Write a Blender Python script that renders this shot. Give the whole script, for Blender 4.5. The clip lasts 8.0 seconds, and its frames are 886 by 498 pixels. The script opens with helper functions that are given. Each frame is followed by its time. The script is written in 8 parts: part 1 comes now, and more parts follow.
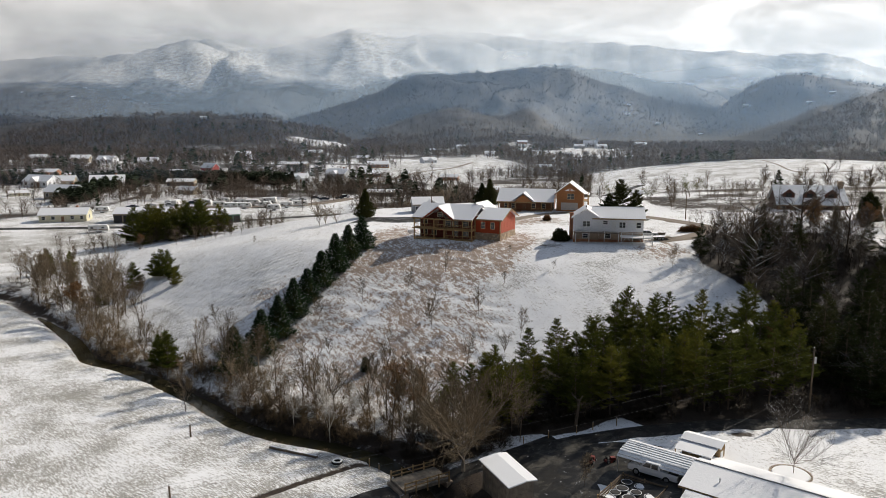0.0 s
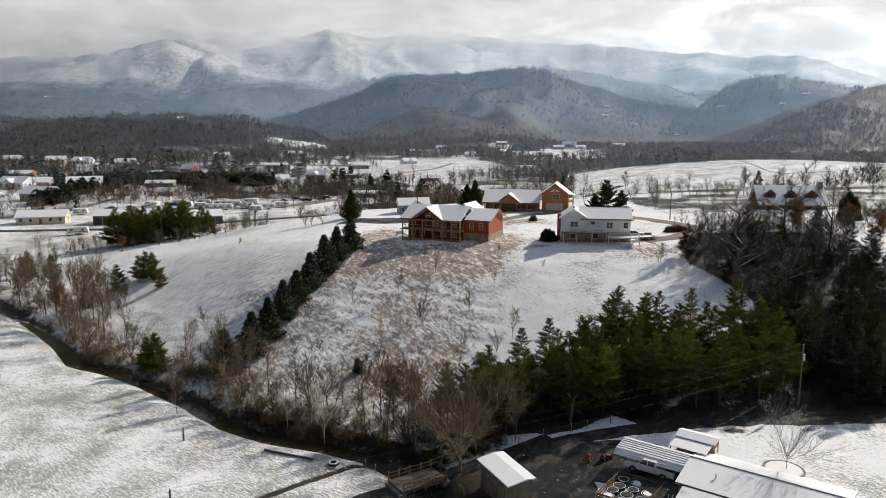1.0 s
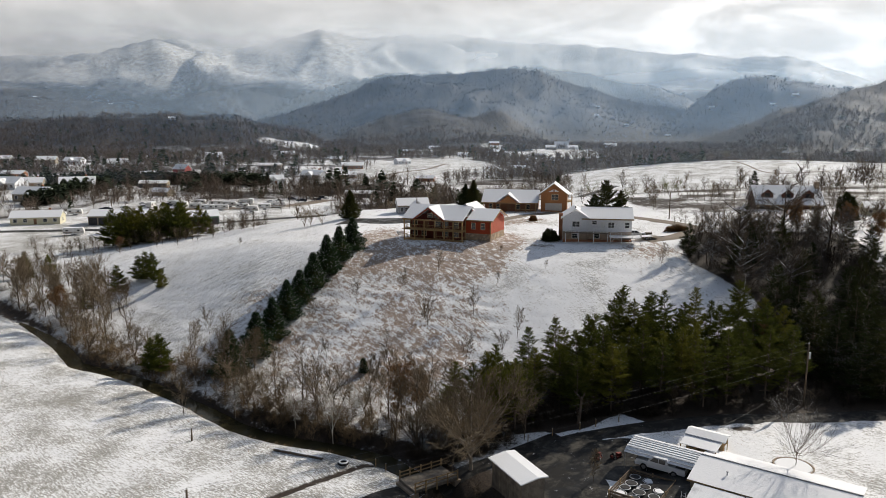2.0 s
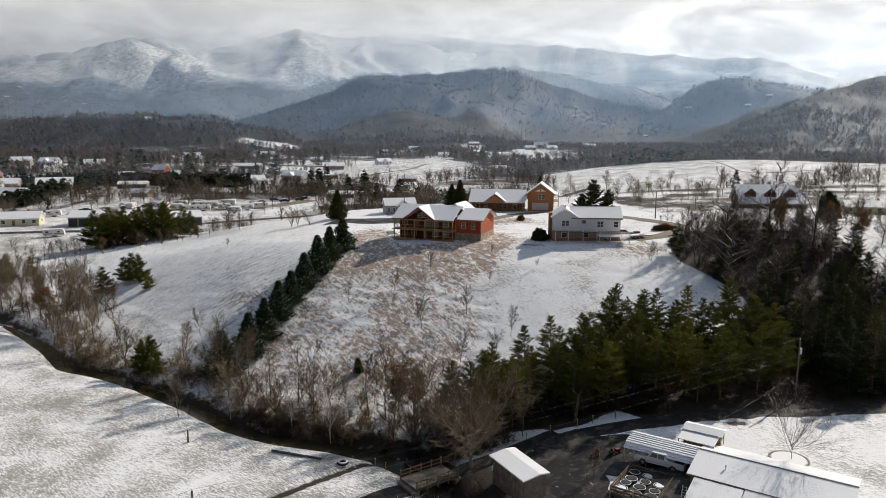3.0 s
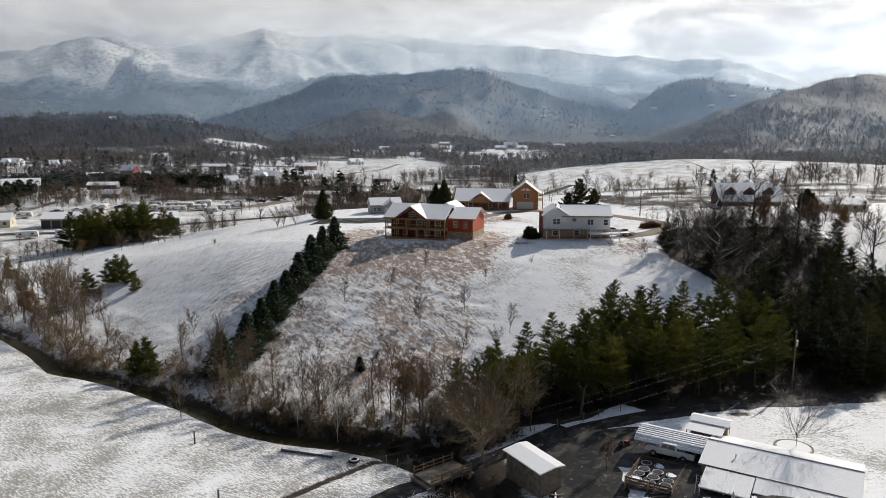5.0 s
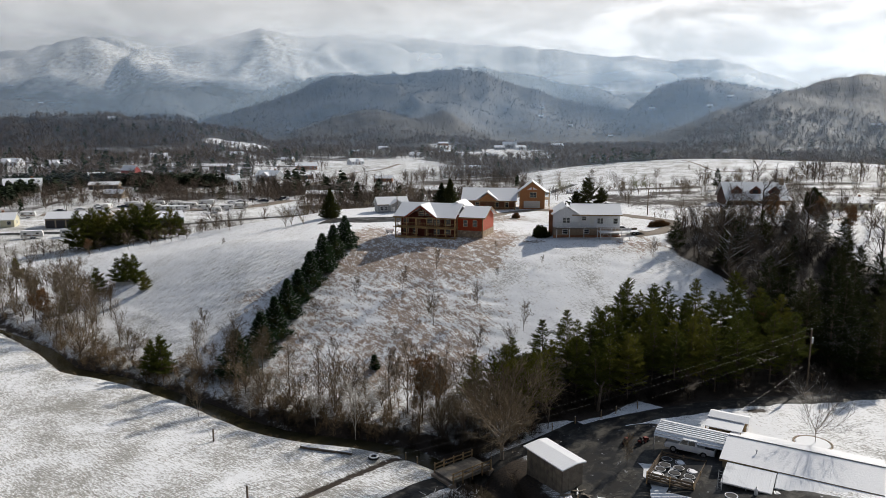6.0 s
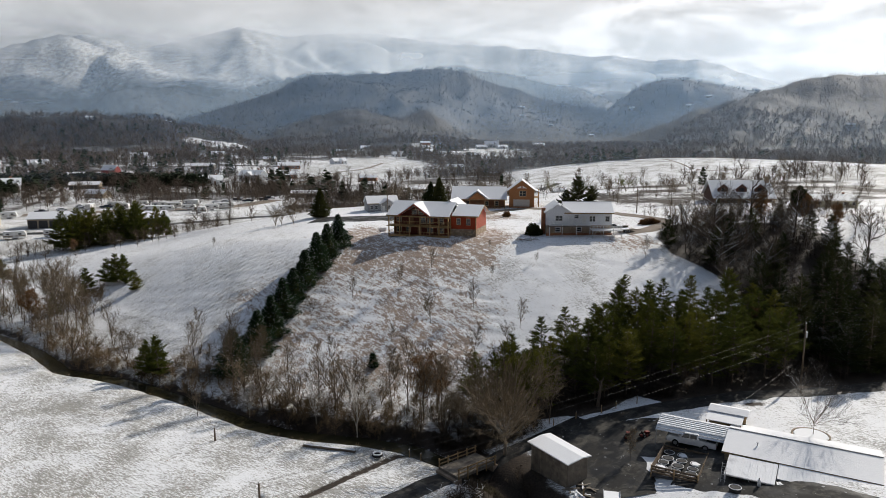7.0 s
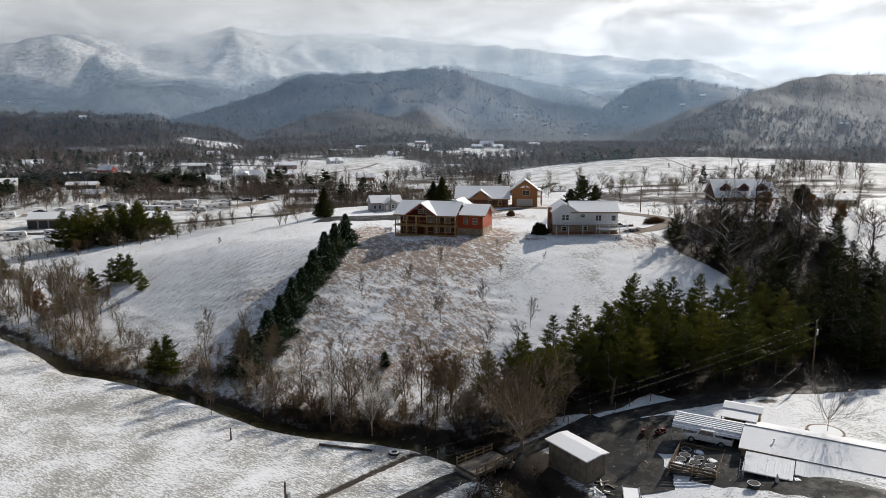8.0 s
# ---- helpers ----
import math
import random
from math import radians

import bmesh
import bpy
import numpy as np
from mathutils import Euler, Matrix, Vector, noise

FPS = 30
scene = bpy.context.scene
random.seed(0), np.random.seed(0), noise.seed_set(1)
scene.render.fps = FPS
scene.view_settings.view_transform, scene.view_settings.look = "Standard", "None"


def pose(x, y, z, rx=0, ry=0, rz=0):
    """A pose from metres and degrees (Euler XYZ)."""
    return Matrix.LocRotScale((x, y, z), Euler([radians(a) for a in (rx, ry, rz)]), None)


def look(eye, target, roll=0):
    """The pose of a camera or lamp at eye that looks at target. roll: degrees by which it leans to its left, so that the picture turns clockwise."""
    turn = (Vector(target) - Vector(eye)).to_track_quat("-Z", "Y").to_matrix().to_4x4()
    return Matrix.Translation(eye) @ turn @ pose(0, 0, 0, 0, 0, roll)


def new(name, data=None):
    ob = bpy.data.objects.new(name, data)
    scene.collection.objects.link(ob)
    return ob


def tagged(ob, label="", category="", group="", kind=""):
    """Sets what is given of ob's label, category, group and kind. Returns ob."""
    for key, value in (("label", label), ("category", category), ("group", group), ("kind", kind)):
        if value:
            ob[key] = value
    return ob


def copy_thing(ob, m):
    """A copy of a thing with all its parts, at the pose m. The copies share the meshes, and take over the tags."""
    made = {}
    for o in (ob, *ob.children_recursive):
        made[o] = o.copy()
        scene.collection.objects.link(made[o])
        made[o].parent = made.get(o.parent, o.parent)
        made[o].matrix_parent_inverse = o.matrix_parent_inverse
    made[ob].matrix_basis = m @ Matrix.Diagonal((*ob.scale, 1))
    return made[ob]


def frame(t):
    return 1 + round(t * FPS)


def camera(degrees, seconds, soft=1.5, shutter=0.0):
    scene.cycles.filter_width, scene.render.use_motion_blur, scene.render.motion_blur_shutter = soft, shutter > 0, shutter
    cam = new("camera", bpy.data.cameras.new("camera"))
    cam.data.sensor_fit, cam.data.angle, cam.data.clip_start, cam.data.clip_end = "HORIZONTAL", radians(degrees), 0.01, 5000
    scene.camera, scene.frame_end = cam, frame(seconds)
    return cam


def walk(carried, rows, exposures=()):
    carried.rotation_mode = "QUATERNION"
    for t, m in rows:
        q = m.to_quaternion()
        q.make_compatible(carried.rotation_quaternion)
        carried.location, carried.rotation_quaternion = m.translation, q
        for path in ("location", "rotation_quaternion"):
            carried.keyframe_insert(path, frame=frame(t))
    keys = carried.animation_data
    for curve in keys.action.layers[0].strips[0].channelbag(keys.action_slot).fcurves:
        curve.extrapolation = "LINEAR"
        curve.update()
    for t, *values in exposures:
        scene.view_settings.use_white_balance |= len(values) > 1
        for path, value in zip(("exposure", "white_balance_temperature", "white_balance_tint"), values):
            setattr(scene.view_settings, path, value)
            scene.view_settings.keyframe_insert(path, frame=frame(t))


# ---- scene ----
# ======== camera and walk ========
cam = camera(63.9, 8.0, 0.5)
METRES, EYE, TILT, LEAN, TURN = 22.0, 44.5, -9.6, 0.0, 0.0
ROWS = [
    (0.0, 0.0, 0.0, 0.0, -0.0, 0.0, 0.0),
    (0.5, -0.0476, -0.007, 0.0003, -0.8, 0.03, 0.13),
    (1.0, -0.1006, -0.0149, 0.0005, -1.71, 0.06, 0.26),
    (1.5, -0.1554, -0.0211, -0.0001, -1.95, 0.07, 0.28),
    (3.0, -0.331, -0.0391, -0.0081, -4.12, 0.09, 0.62),
    (3.5, -0.3927, -0.0446, -0.011, -4.97, 0.09, 0.76),
    (4.0, -0.4559, -0.0498, -0.0135, -5.88, 0.08, 0.91),
    (4.5, -0.5205, -0.0531, -0.0159, -6.53, 0.07, 1.02),
    (6.0, -0.7211, -0.06, -0.0304, -6.94, 0.07, 1.11),
    (6.5, -0.7882, -0.0623, -0.0368, -7.85, 0.03, 1.26),
    (7.0, -0.8565, -0.0639, -0.0396, -8.5, -0.0, 1.38),
    (7.5, -0.9259, -0.0652, -0.0395, -8.79, -0.02, 1.45),
    (8.0, -0.9956, -0.0654, -0.0383, -9.01, -0.05, 1.51),
]
walk(cam, [(t, pose(0, 0, EYE, TILT, LEAN, TURN) @ pose(METRES * x, METRES * y, METRES * z, 90 + pitch, roll, yaw)) for t, x, y, z, yaw, pitch, roll in ROWS],
     exposures=[(0.0, -0.04, 6760, 10), (4.0, -0.10, 6600, 10), (8.0, -0.14, 6480, 10)])

# ======== sky and sun ========
SUN_AZ, SUN_EL = 53.0, 33.5     # degrees: clockwise from +y, above the horizon
SUN_WAY = Vector((math.sin(radians(SUN_AZ)) * math.cos(radians(SUN_EL)), math.cos(radians(SUN_AZ)) * math.cos(radians(SUN_EL)), math.sin(radians(SUN_EL))))


class Nodes:
    """Short-hand for building a node tree."""

    def __init__(self, tree):
        self.t = tree
        tree.nodes.clear()

    def add(self, kind, **inputs):
        n = self.t.nodes.new(kind)
        for k, v in inputs.items():
            self.put(n, k.replace("_", " "), v)
        return n

    def put(self, n, key, v):
        sock = n.inputs[int(key[1:])] if key[0] == "i" and key[1:].isdigit() else n.inputs[key]
        if isinstance(v, bpy.types.NodeSocket):
            self.t.links.new(v, sock)
        elif isinstance(v, bpy.types.Node):
            self.t.links.new(v.outputs[0], sock)
        else:
            sock.default_value = v

    def math(self, op, a, b=0.0, c=0.0):
        n = self.t.nodes.new("ShaderNodeMath")
        n.operation = op
        for i, v in enumerate((a, b, c)):
            self.put(n, "i%d" % i, v)
        return n.outputs[0]

    def vmath(self, op, a, b=(0, 0, 0)):
        n = self.t.nodes.new("ShaderNodeVectorMath")
        n.operation = op
        self.put(n, "i0", a)
        self.put(n, "i1", b)
        return n.outputs["Value"] if op == "DOT_PRODUCT" else n.outputs[0]

    def ramp(self, v, lo, hi, a=0.0, b=1.0, smooth=True):
        n = self.t.nodes.new("ShaderNodeMapRange")
        n.interpolation_type = "SMOOTHSTEP" if smooth else "LINEAR"
        for k, x in zip(("Value", "From Min", "From Max", "To Min", "To Max"), (v, lo, hi, a, b)):
            self.put(n, k, x)
        return n.outputs[0]

    def mix(self, f, a, b, blend="MIX"):
        n = self.t.nodes.new("ShaderNodeMix")
        n.data_type, n.blend_type = "RGBA", blend
        for i, v in ((0, f), (6, a), (7, b)):
            self.put(n, "i%d" % i, (*v, 1.0) if isinstance(v, tuple) and len(v) == 3 else v)
        return n.outputs[2]

    def noise(self, scale, vec=None, detail=4.0, rough=0.55, dist=0.0):
        n = self.t.nodes.new("ShaderNodeTexNoise")
        for k, v in (("Scale", scale), ("Detail", detail), ("Roughness", rough), ("Distortion", dist)):
            n.inputs[k].default_value = v
        if vec is not None:
            self.put(n, "Vector", vec)
        return n.outputs[0]

    def stretch(self, vec, s=(1, 1, 1), r=(0, 0, 0)):
        n = self.t.nodes.new("ShaderNodeMapping")
        self.put(n, "Vector", vec)
        n.inputs["Scale"].default_value = s
        n.inputs["Rotation"].default_value = [radians(a) for a in r]
        return n.outputs[0]


world = bpy.data.worlds.new("winter_sky")
scene.world = world
world.use_nodes = True
N = Nodes(world.node_tree)
sky = N.t.nodes.new("ShaderNodeTexSky")
sky.sky_type, sky.sun_disc = "NISHITA", False
sky.sun_elevation, sky.sun_rotation = radians(SUN_EL), radians(SUN_AZ)
way = N.add("ShaderNodeTexCoord").outputs["Generated"]
sep = N.add("ShaderNodeSeparateXYZ", Vector=way)
up = N.math("MAXIMUM", sep.outputs[2], 0.0)
flat = N.vmath("MULTIPLY", way, (1, 1, 3.4))
puffs = N.noise(3.1, flat, 7.0, 0.56, 0.35)
broad = N.noise(1.3, N.vmath("MULTIPLY", way, (1, 1, 2.2)), 3.0, 0.5)
lit = N.vmath("DOT_PRODUCT", way, tuple(SUN_WAY))
# cloud cover is closed towards the horizon and breaks up overhead
cover = N.math("ADD", N.math("MULTIPLY", puffs, 0.55), N.math("MULTIPLY", broad, 0.45))
cover = N.math("ADD", cover, N.ramp(up, 0.14, 0.5, 0.36, 0.02))
cover = N.ramp(cover, 0.44, 0.66)
# clouds scatter light forwards: bright round the sun, grey away from it
glow = N.math("ADD", N.ramp(lit, -0.35, 0.22, 0.8, 8.2), N.ramp(lit, 0.32, 0.95, 0.0, 8.0))
grey = N.ramp(N.noise(5.2, flat, 7.0, 0.6, 0.6), 0.38, 0.60, 0.70, 1.14)
tint = N.mix(N.ramp(up, 0.2, 0.6), (1.0, 0.99, 0.985), (0.80, 0.93, 1.12))
cloud = N.mix(1.0, tint, N.math("MULTIPLY", glow, grey), "MULTIPLY")
bg = N.add("ShaderNodeBackground", Color=N.mix(cover, sky.outputs[0], cloud), Strength=0.072)
out = N.add("ShaderNodeOutputWorld", Surface=bg)

sun_data = bpy.data.lights.new("sun", "SUN")
sun_data.energy, sun_data.angle, sun_data.color = 4.4, radians(0.6), (1.0, 0.935, 0.835)
sun = new("sun", sun_data)
sun.matrix_world = look(SUN_WAY * 300, (0, 0, 0))

# ======== materials ========


def material(name, build):
    m = bpy.data.materials.new(name)
    m.use_nodes = True
    n = Nodes(m.node_tree)
    o = n.add("ShaderNodeOutputMaterial")
    n.put(o, "Surface", build(n))
    return m


def surf(n, color, rough=0.8, bump=None, dist=0.02, power=0.6, metal=0.0, spec=0.4):
    p = n.add("ShaderNodeBsdfPrincipled", Base_Color=color if not (isinstance(color, tuple) and len(color) == 3) else (*color, 1.0),
              Roughness=rough, Metallic=metal)
    p.inputs["Specular IOR Level"].default_value = spec
    if bump is not None:
        b = n.add("ShaderNodeBump", Strength=power, Distance=dist, Height=bump)
        n.put(p, "Normal", b)
    return p


def coords(n):
    return n.add("ShaderNodeTexCoord").outputs["Object"]


def place(n):
    return n.add("ShaderNodeNewGeometry").outputs["Position"]


def plain(name, c, var=0.15, scale=3.0, rough=0.75, fine=40.0, metal=0.0, bump=0.006, spec=0.4):
    """A surface with broad stains, fine grain and a little relief."""
    def build(n):
        v = coords(n)
        broad = n.ramp(n.noise(scale, v, 5), 0.3, 0.7, 1 - var, 1 + var)
        grain = n.ramp(n.noise(fine, v, 3), 0.25, 0.75, 1 - var * 0.6, 1 + var * 0.6)
        one = n.ramp(n.add("ShaderNodeObjectInfo").outputs["Random"], 0, 1, 1 - var * 0.5, 1 + var * 0.5, False)
        col = n.mix(1.0, c, n.math("MULTIPLY", n.math("MULTIPLY", broad, grain), one), "MULTIPLY")
        return surf(n, col, rough, n.noise(fine, v, 4), bump, 0.6, metal, spec)
    return material(name, build)


SNOW = (0.83, 0.84, 0.86)


def snowy(n, base, amount=0.55, lo=0.45, hi=0.8, scale=1.7):
    """Lays snow on what faces up."""
    g = n.add("ShaderNodeNewGeometry")
    z = n.add("ShaderNodeSeparateXYZ", Vector=g.outputs["Normal"]).outputs[2]
    patch = n.ramp(n.noise(scale, g.outputs["Position"], 4), 0.55 - amount * 0.4, 0.75 - amount * 0.4)
    return n.mix(n.math("MULTIPLY", n.ramp(z, lo, hi), patch), base, SNOW)


def ground_build(n):
    v = place(n)
    att = n.add("ShaderNodeAttribute")
    att.attribute_name = "cover"
    ch = n.add("ShaderNodeSeparateColor", Color=att.outputs["Color"])
    soil, grass, wood = ch.outputs[0], ch.outputs[1], ch.outputs[2]
    frost = att.outputs["Alpha"]
    n1 = n.noise(0.9, v, 8, 0.68)
    n2 = n.noise(3.6, v, 7, 0.72)
    n3 = n.noise(0.11, v, 5, 0.55)
    rows = n.noise(1.0, n.stretch(n.stretch(v, (1, 1, 1), (0, 0, 42)), (1.4, 6.2, 1.0)), 5, 0.66, 0.4)
    snow = n.mix(n.ramp(n3, 0.35, 0.65), (0.85, 0.855, 0.87), (0.91, 0.91, 0.915))
    blade = n.mix(n.ramp(n2, 0.3, 0.7), (0.13, 0.122, 0.10), (0.33, 0.315, 0.28))
    earth = n.mix(n.ramp(n2, 0.3, 0.7), (0.15, 0.096, 0.065), (0.38, 0.27, 0.19))
    # leaf litter, darkened so that its colour also carries the shade under trees
    litter_shade = n.mix(n.ramp(n2, 0.3, 0.7), (0.018, 0.014, 0.011), (0.062, 0.044, 0.031))
    # stubble that stands out of the thin snow
    n4 = n.noise(8.0, v, 5, 0.78)
    k2, kr, k4 = (n.ramp(q, 0.28, 0.72, 0.0, 1.0, False) for q in (n2, rows, n4))
    g = n.math("ADD", n.math("ADD", n.math("MULTIPLY", k2, 0.34), n.math("MULTIPLY", k4, 0.26)), n.math("MULTIPLY", kr, 0.40))
    g = n.math("ADD", g, n.math("MULTIPLY", n.math("SUBTRACT", n3, 0.5), 0.60))
    c = n.mix(n.ramp(n.math("ADD", g, n.math("MULTIPLY", grass, 0.45)), 0.585, 0.75, 0.0, 0.9), snow, blade)
    # trodden steps across the open slope
    open_ = n.math("MULTIPLY", n.ramp(grass, 0.2, 0.08), n.ramp(n.add("ShaderNodeSeparateXYZ", Vector=v).outputs[0], -22.0, -32.0))
    tread = n.noise(1.0, n.stretch(n.stretch(v, (1, 1, 1), (0, 0, -48)), (0.42, 2.5, 1.0)), 4, 0.6, 1.8)
    c = n.mix(n.math("MULTIPLY", n.math("MULTIPLY", n.ramp(tread, 0.55, 0.60), open_), 0.7), c, blade)
    # bare soil between tufts and clods, and furrows left by wheels
    clod = n.vmath("MULTIPLY", v, (1.0, 0.5, 1.0))
    q1, q2 = (n.ramp(n.noise(f, clod, 6, 0.68), 0.3, 0.7, 0.0, 1.0, False) for f in (0.95, 4.2))
    furrow = n.noise(1.0, n.stretch(n.stretch(clod, (1, 1, 1), (0, 0, 38)), (0.22, 1.3, 1.0)), 4, 0.55, 2.4)
    kf = n.ramp(furrow, 0.3, 0.7, 0.0, 1.0, False)
    s = n.math("ADD", n.math("ADD", n.math("MULTIPLY", q1, 0.30), n.math("MULTIPLY", q2, 0.34)), n.math("ADD", n.math("MULTIPLY", kf, 0.26), n.math("MULTIPLY", k4, 0.16)))
    s = n.math("ADD", n.math("MULTIPLY", n.math("SUBTRACT", s, 0.53), 1.55), 0.5)
    s = n.math("ADD", s, n.math("MULTIPLY", n.math("SUBTRACT", soil, 0.5), 0.62))
    c = n.mix(n.ramp(s, 0.47, 0.64, 0.0, 0.92), c, earth)
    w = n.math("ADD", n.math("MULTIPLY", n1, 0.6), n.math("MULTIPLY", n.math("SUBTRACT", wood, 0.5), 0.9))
    c = n.mix(n.ramp(w, 0.30, 0.5), c, litter_shade)
    # bare woods on the far slopes, white with rime higher up
    slope_v = n.vmath("MULTIPLY", v, (1.0, 0.22, 1.0))
    big = n.noise(0.011, slope_v, 8, 0.6)
    crowns = n.noise(0.10, slope_v, 5, 0.7)
    twig = n.mix(n.ramp(crowns, 0.3, 0.7), (0.022, 0.020, 0.019), (0.06, 0.053, 0.046))
    rime = n.mix(n.ramp(crowns, 0.32, 0.62), (0.23, 0.235, 0.24), (0.60, 0.595, 0.58))
    hill = n.mix(n.ramp(n.math("ADD", frost, n.math("MULTIPLY", n.math("SUBTRACT", big, 0.5), 1.3)), 0.28, 0.9), twig, rime)
    far = n.ramp(v_len(n, v), 900.0, 1250.0)
    woodfar = n.math("MULTIPLY", far, n.ramp(wood, 0.25, 0.6))
    c = n.mix(woodfar, c, hill)
    hgt = n.math("ADD", n.math("ADD", n.math("MULTIPLY", rows, 0.5), n.math("MULTIPLY", n2, 0.5)), n.math("MULTIPLY", n4, 0.25))
    hgt = n.math("SUBTRACT", hgt, n.math("MULTIPLY", n.math("MULTIPLY", tread, open_), 2.0))
    hgt = n.math("ADD", hgt, n.math("MULTIPLY", n.math("MULTIPLY", kf, soil), 0.7))
    near_b = n.add("ShaderNodeBump", Strength=0.6, Distance=0.17, Height=hgt)
    hgt2 = n.math("MULTIPLY", n.math("ADD", crowns, n.math("MULTIPLY", big, 1.2)), woodfar)
    far_b = n.add("ShaderNodeBump", Strength=0.7, Distance=4.0, Height=hgt2, Normal=near_b)
    p = surf(n, c, 0.75, spec=0.25)
    n.put(p, "Normal", far_b)
    return p


def v_len(n, v):
    m = n.t.nodes.new("ShaderNodeVectorMath")
    m.operation = "LENGTH"
    n.put(m, "i0", v)
    return m.outputs["Value"]


MAT = {}
MAT["ground"] = material("snowy_ground", ground_build)


def asphalt_build(n):
    v = place(n)
    wet = n.ramp(n.noise(0.35, v, 5, 0.6), 0.4, 0.62)
    c = n.mix(n.noise(25.0, v, 3), (0.012, 0.012, 0.012), (0.032, 0.030, 0.028))
    c = n.mix(n.ramp(n.noise(0.45, v, 7, 0.7, 0.6), 0.48, 0.64, 0.0, 0.75), c, n.mix(n.noise(9.0, v, 4), (0.05, 0.046, 0.038), (0.15, 0.14, 0.12)))
    c = n.mix(n.ramp(n.noise(1.3, v, 6, 0.65), 0.64, 0.72), c, (0.5, 0.51, 0.53))
    return surf(n, c, n.ramp(wet, 0, 1, 0.8, 0.45), n.noise(30.0, v, 3), 0.01, spec=0.2)


MAT["asphalt"] = material("wet_asphalt", asphalt_build)


def gravel_build(n):
    v = place(n)
    c = n.mix(n.noise(12.0, v, 4), (0.13, 0.10, 0.075), (0.27, 0.22, 0.17))
    c = n.mix(n.ramp(n.noise(0.9, v, 6, 0.65), 0.62, 0.72), c, SNOW)
    return surf(n, c, 0.85, n.noise(18.0, v, 4), 0.03)


MAT["gravel"] = material("gravel_drive", gravel_build)


def water_build(n):
    v = place(n)
    c = n.mix(n.noise(0.5, v, 4), (0.022, 0.020, 0.011), (0.05, 0.043, 0.022))
    return surf(n, c, 0.12, n.noise(2.2, v, 4, 0.55, 0.4), 0.012, 0.2, 0.0, 0.12)


MAT["water"] = material("creek_water", water_build)


# see-through sheet whose blue tint stands in for the haze of distance
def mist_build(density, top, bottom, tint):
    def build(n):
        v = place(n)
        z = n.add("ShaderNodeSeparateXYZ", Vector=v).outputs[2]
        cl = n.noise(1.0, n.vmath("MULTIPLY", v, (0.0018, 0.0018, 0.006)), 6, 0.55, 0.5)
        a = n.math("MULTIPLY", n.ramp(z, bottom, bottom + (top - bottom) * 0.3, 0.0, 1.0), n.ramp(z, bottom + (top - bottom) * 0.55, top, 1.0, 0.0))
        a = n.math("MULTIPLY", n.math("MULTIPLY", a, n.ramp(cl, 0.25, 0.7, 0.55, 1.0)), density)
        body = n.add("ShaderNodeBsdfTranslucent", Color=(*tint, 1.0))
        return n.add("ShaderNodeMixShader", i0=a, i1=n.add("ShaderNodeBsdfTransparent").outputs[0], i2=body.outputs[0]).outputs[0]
    return build


# ======== terrain ========


def sst(a, b, x):
    t = np.clip((x - a) / (b - a), 0, 1)
    return t * t * (3 - 2 * t)


def vnoise(x, y, seed=0):
    """Smooth value noise between 0 and 1 at numpy places."""
    xi, yi = np.floor(x), np.floor(y)
    fx, fy = x - xi, y - yi
    fx, fy = fx * fx * (3 - 2 * fx), fy * fy * (3 - 2 * fy)

    def h(a, b):
        s = np.sin(a * 127.1 + b * 311.7 + seed * 74.7) * 43758.5453
        return s - np.floor(s)
    return (h(xi, yi) * (1 - fx) + h(xi + 1, yi) * fx) * (1 - fy) + (h(xi, yi + 1) * (1 - fx) + h(xi + 1, yi + 1) * fx) * fy


def fbm(x, y, octaves=4, seed=0):
    s, a, k = 0.0, 0.5, 1.0
    for i in range(octaves):
        s = s + a * vnoise(x * k, y * k, seed + i)
        a, k = a * 0.5, k * 2.03
    return s / (1 - 0.5 ** octaves)


CREEK = [(-190, 205), (-140, 190), (-114, 182), (-96, 165), (-85.7, 154.5), (-79, 147), (-73.5, 139.5), (-70.5, 135.2), (-66, 132.3), (-61, 129.7), (-54.5, 125), (-47.6, 119.2), (-40.4, 112.7), (-32.2, 104.2), (-27.6, 101), (-23, 98.6), (-16, 96), (-9, 92.2), (-4, 86.5), (0, 79), (4, 69), (9, 55), (12, 30), (14, 5)]
DITCH = [(-40, 66), (-24, 79), (-10, 90)]


def line_dist(pts, x, y):
    d = np.full(np.shape(x), 1e9)
    for (a, b), (c, e) in zip(pts, pts[1:]):
        dx, dy = c - a, e - b
        t = np.clip(((x - a) * dx + (y - b) * dy) / (dx * dx + dy * dy), 0, 1)
        d = np.minimum(d, np.hypot(x - a - t * dx, y - b - t * dy))
    return d


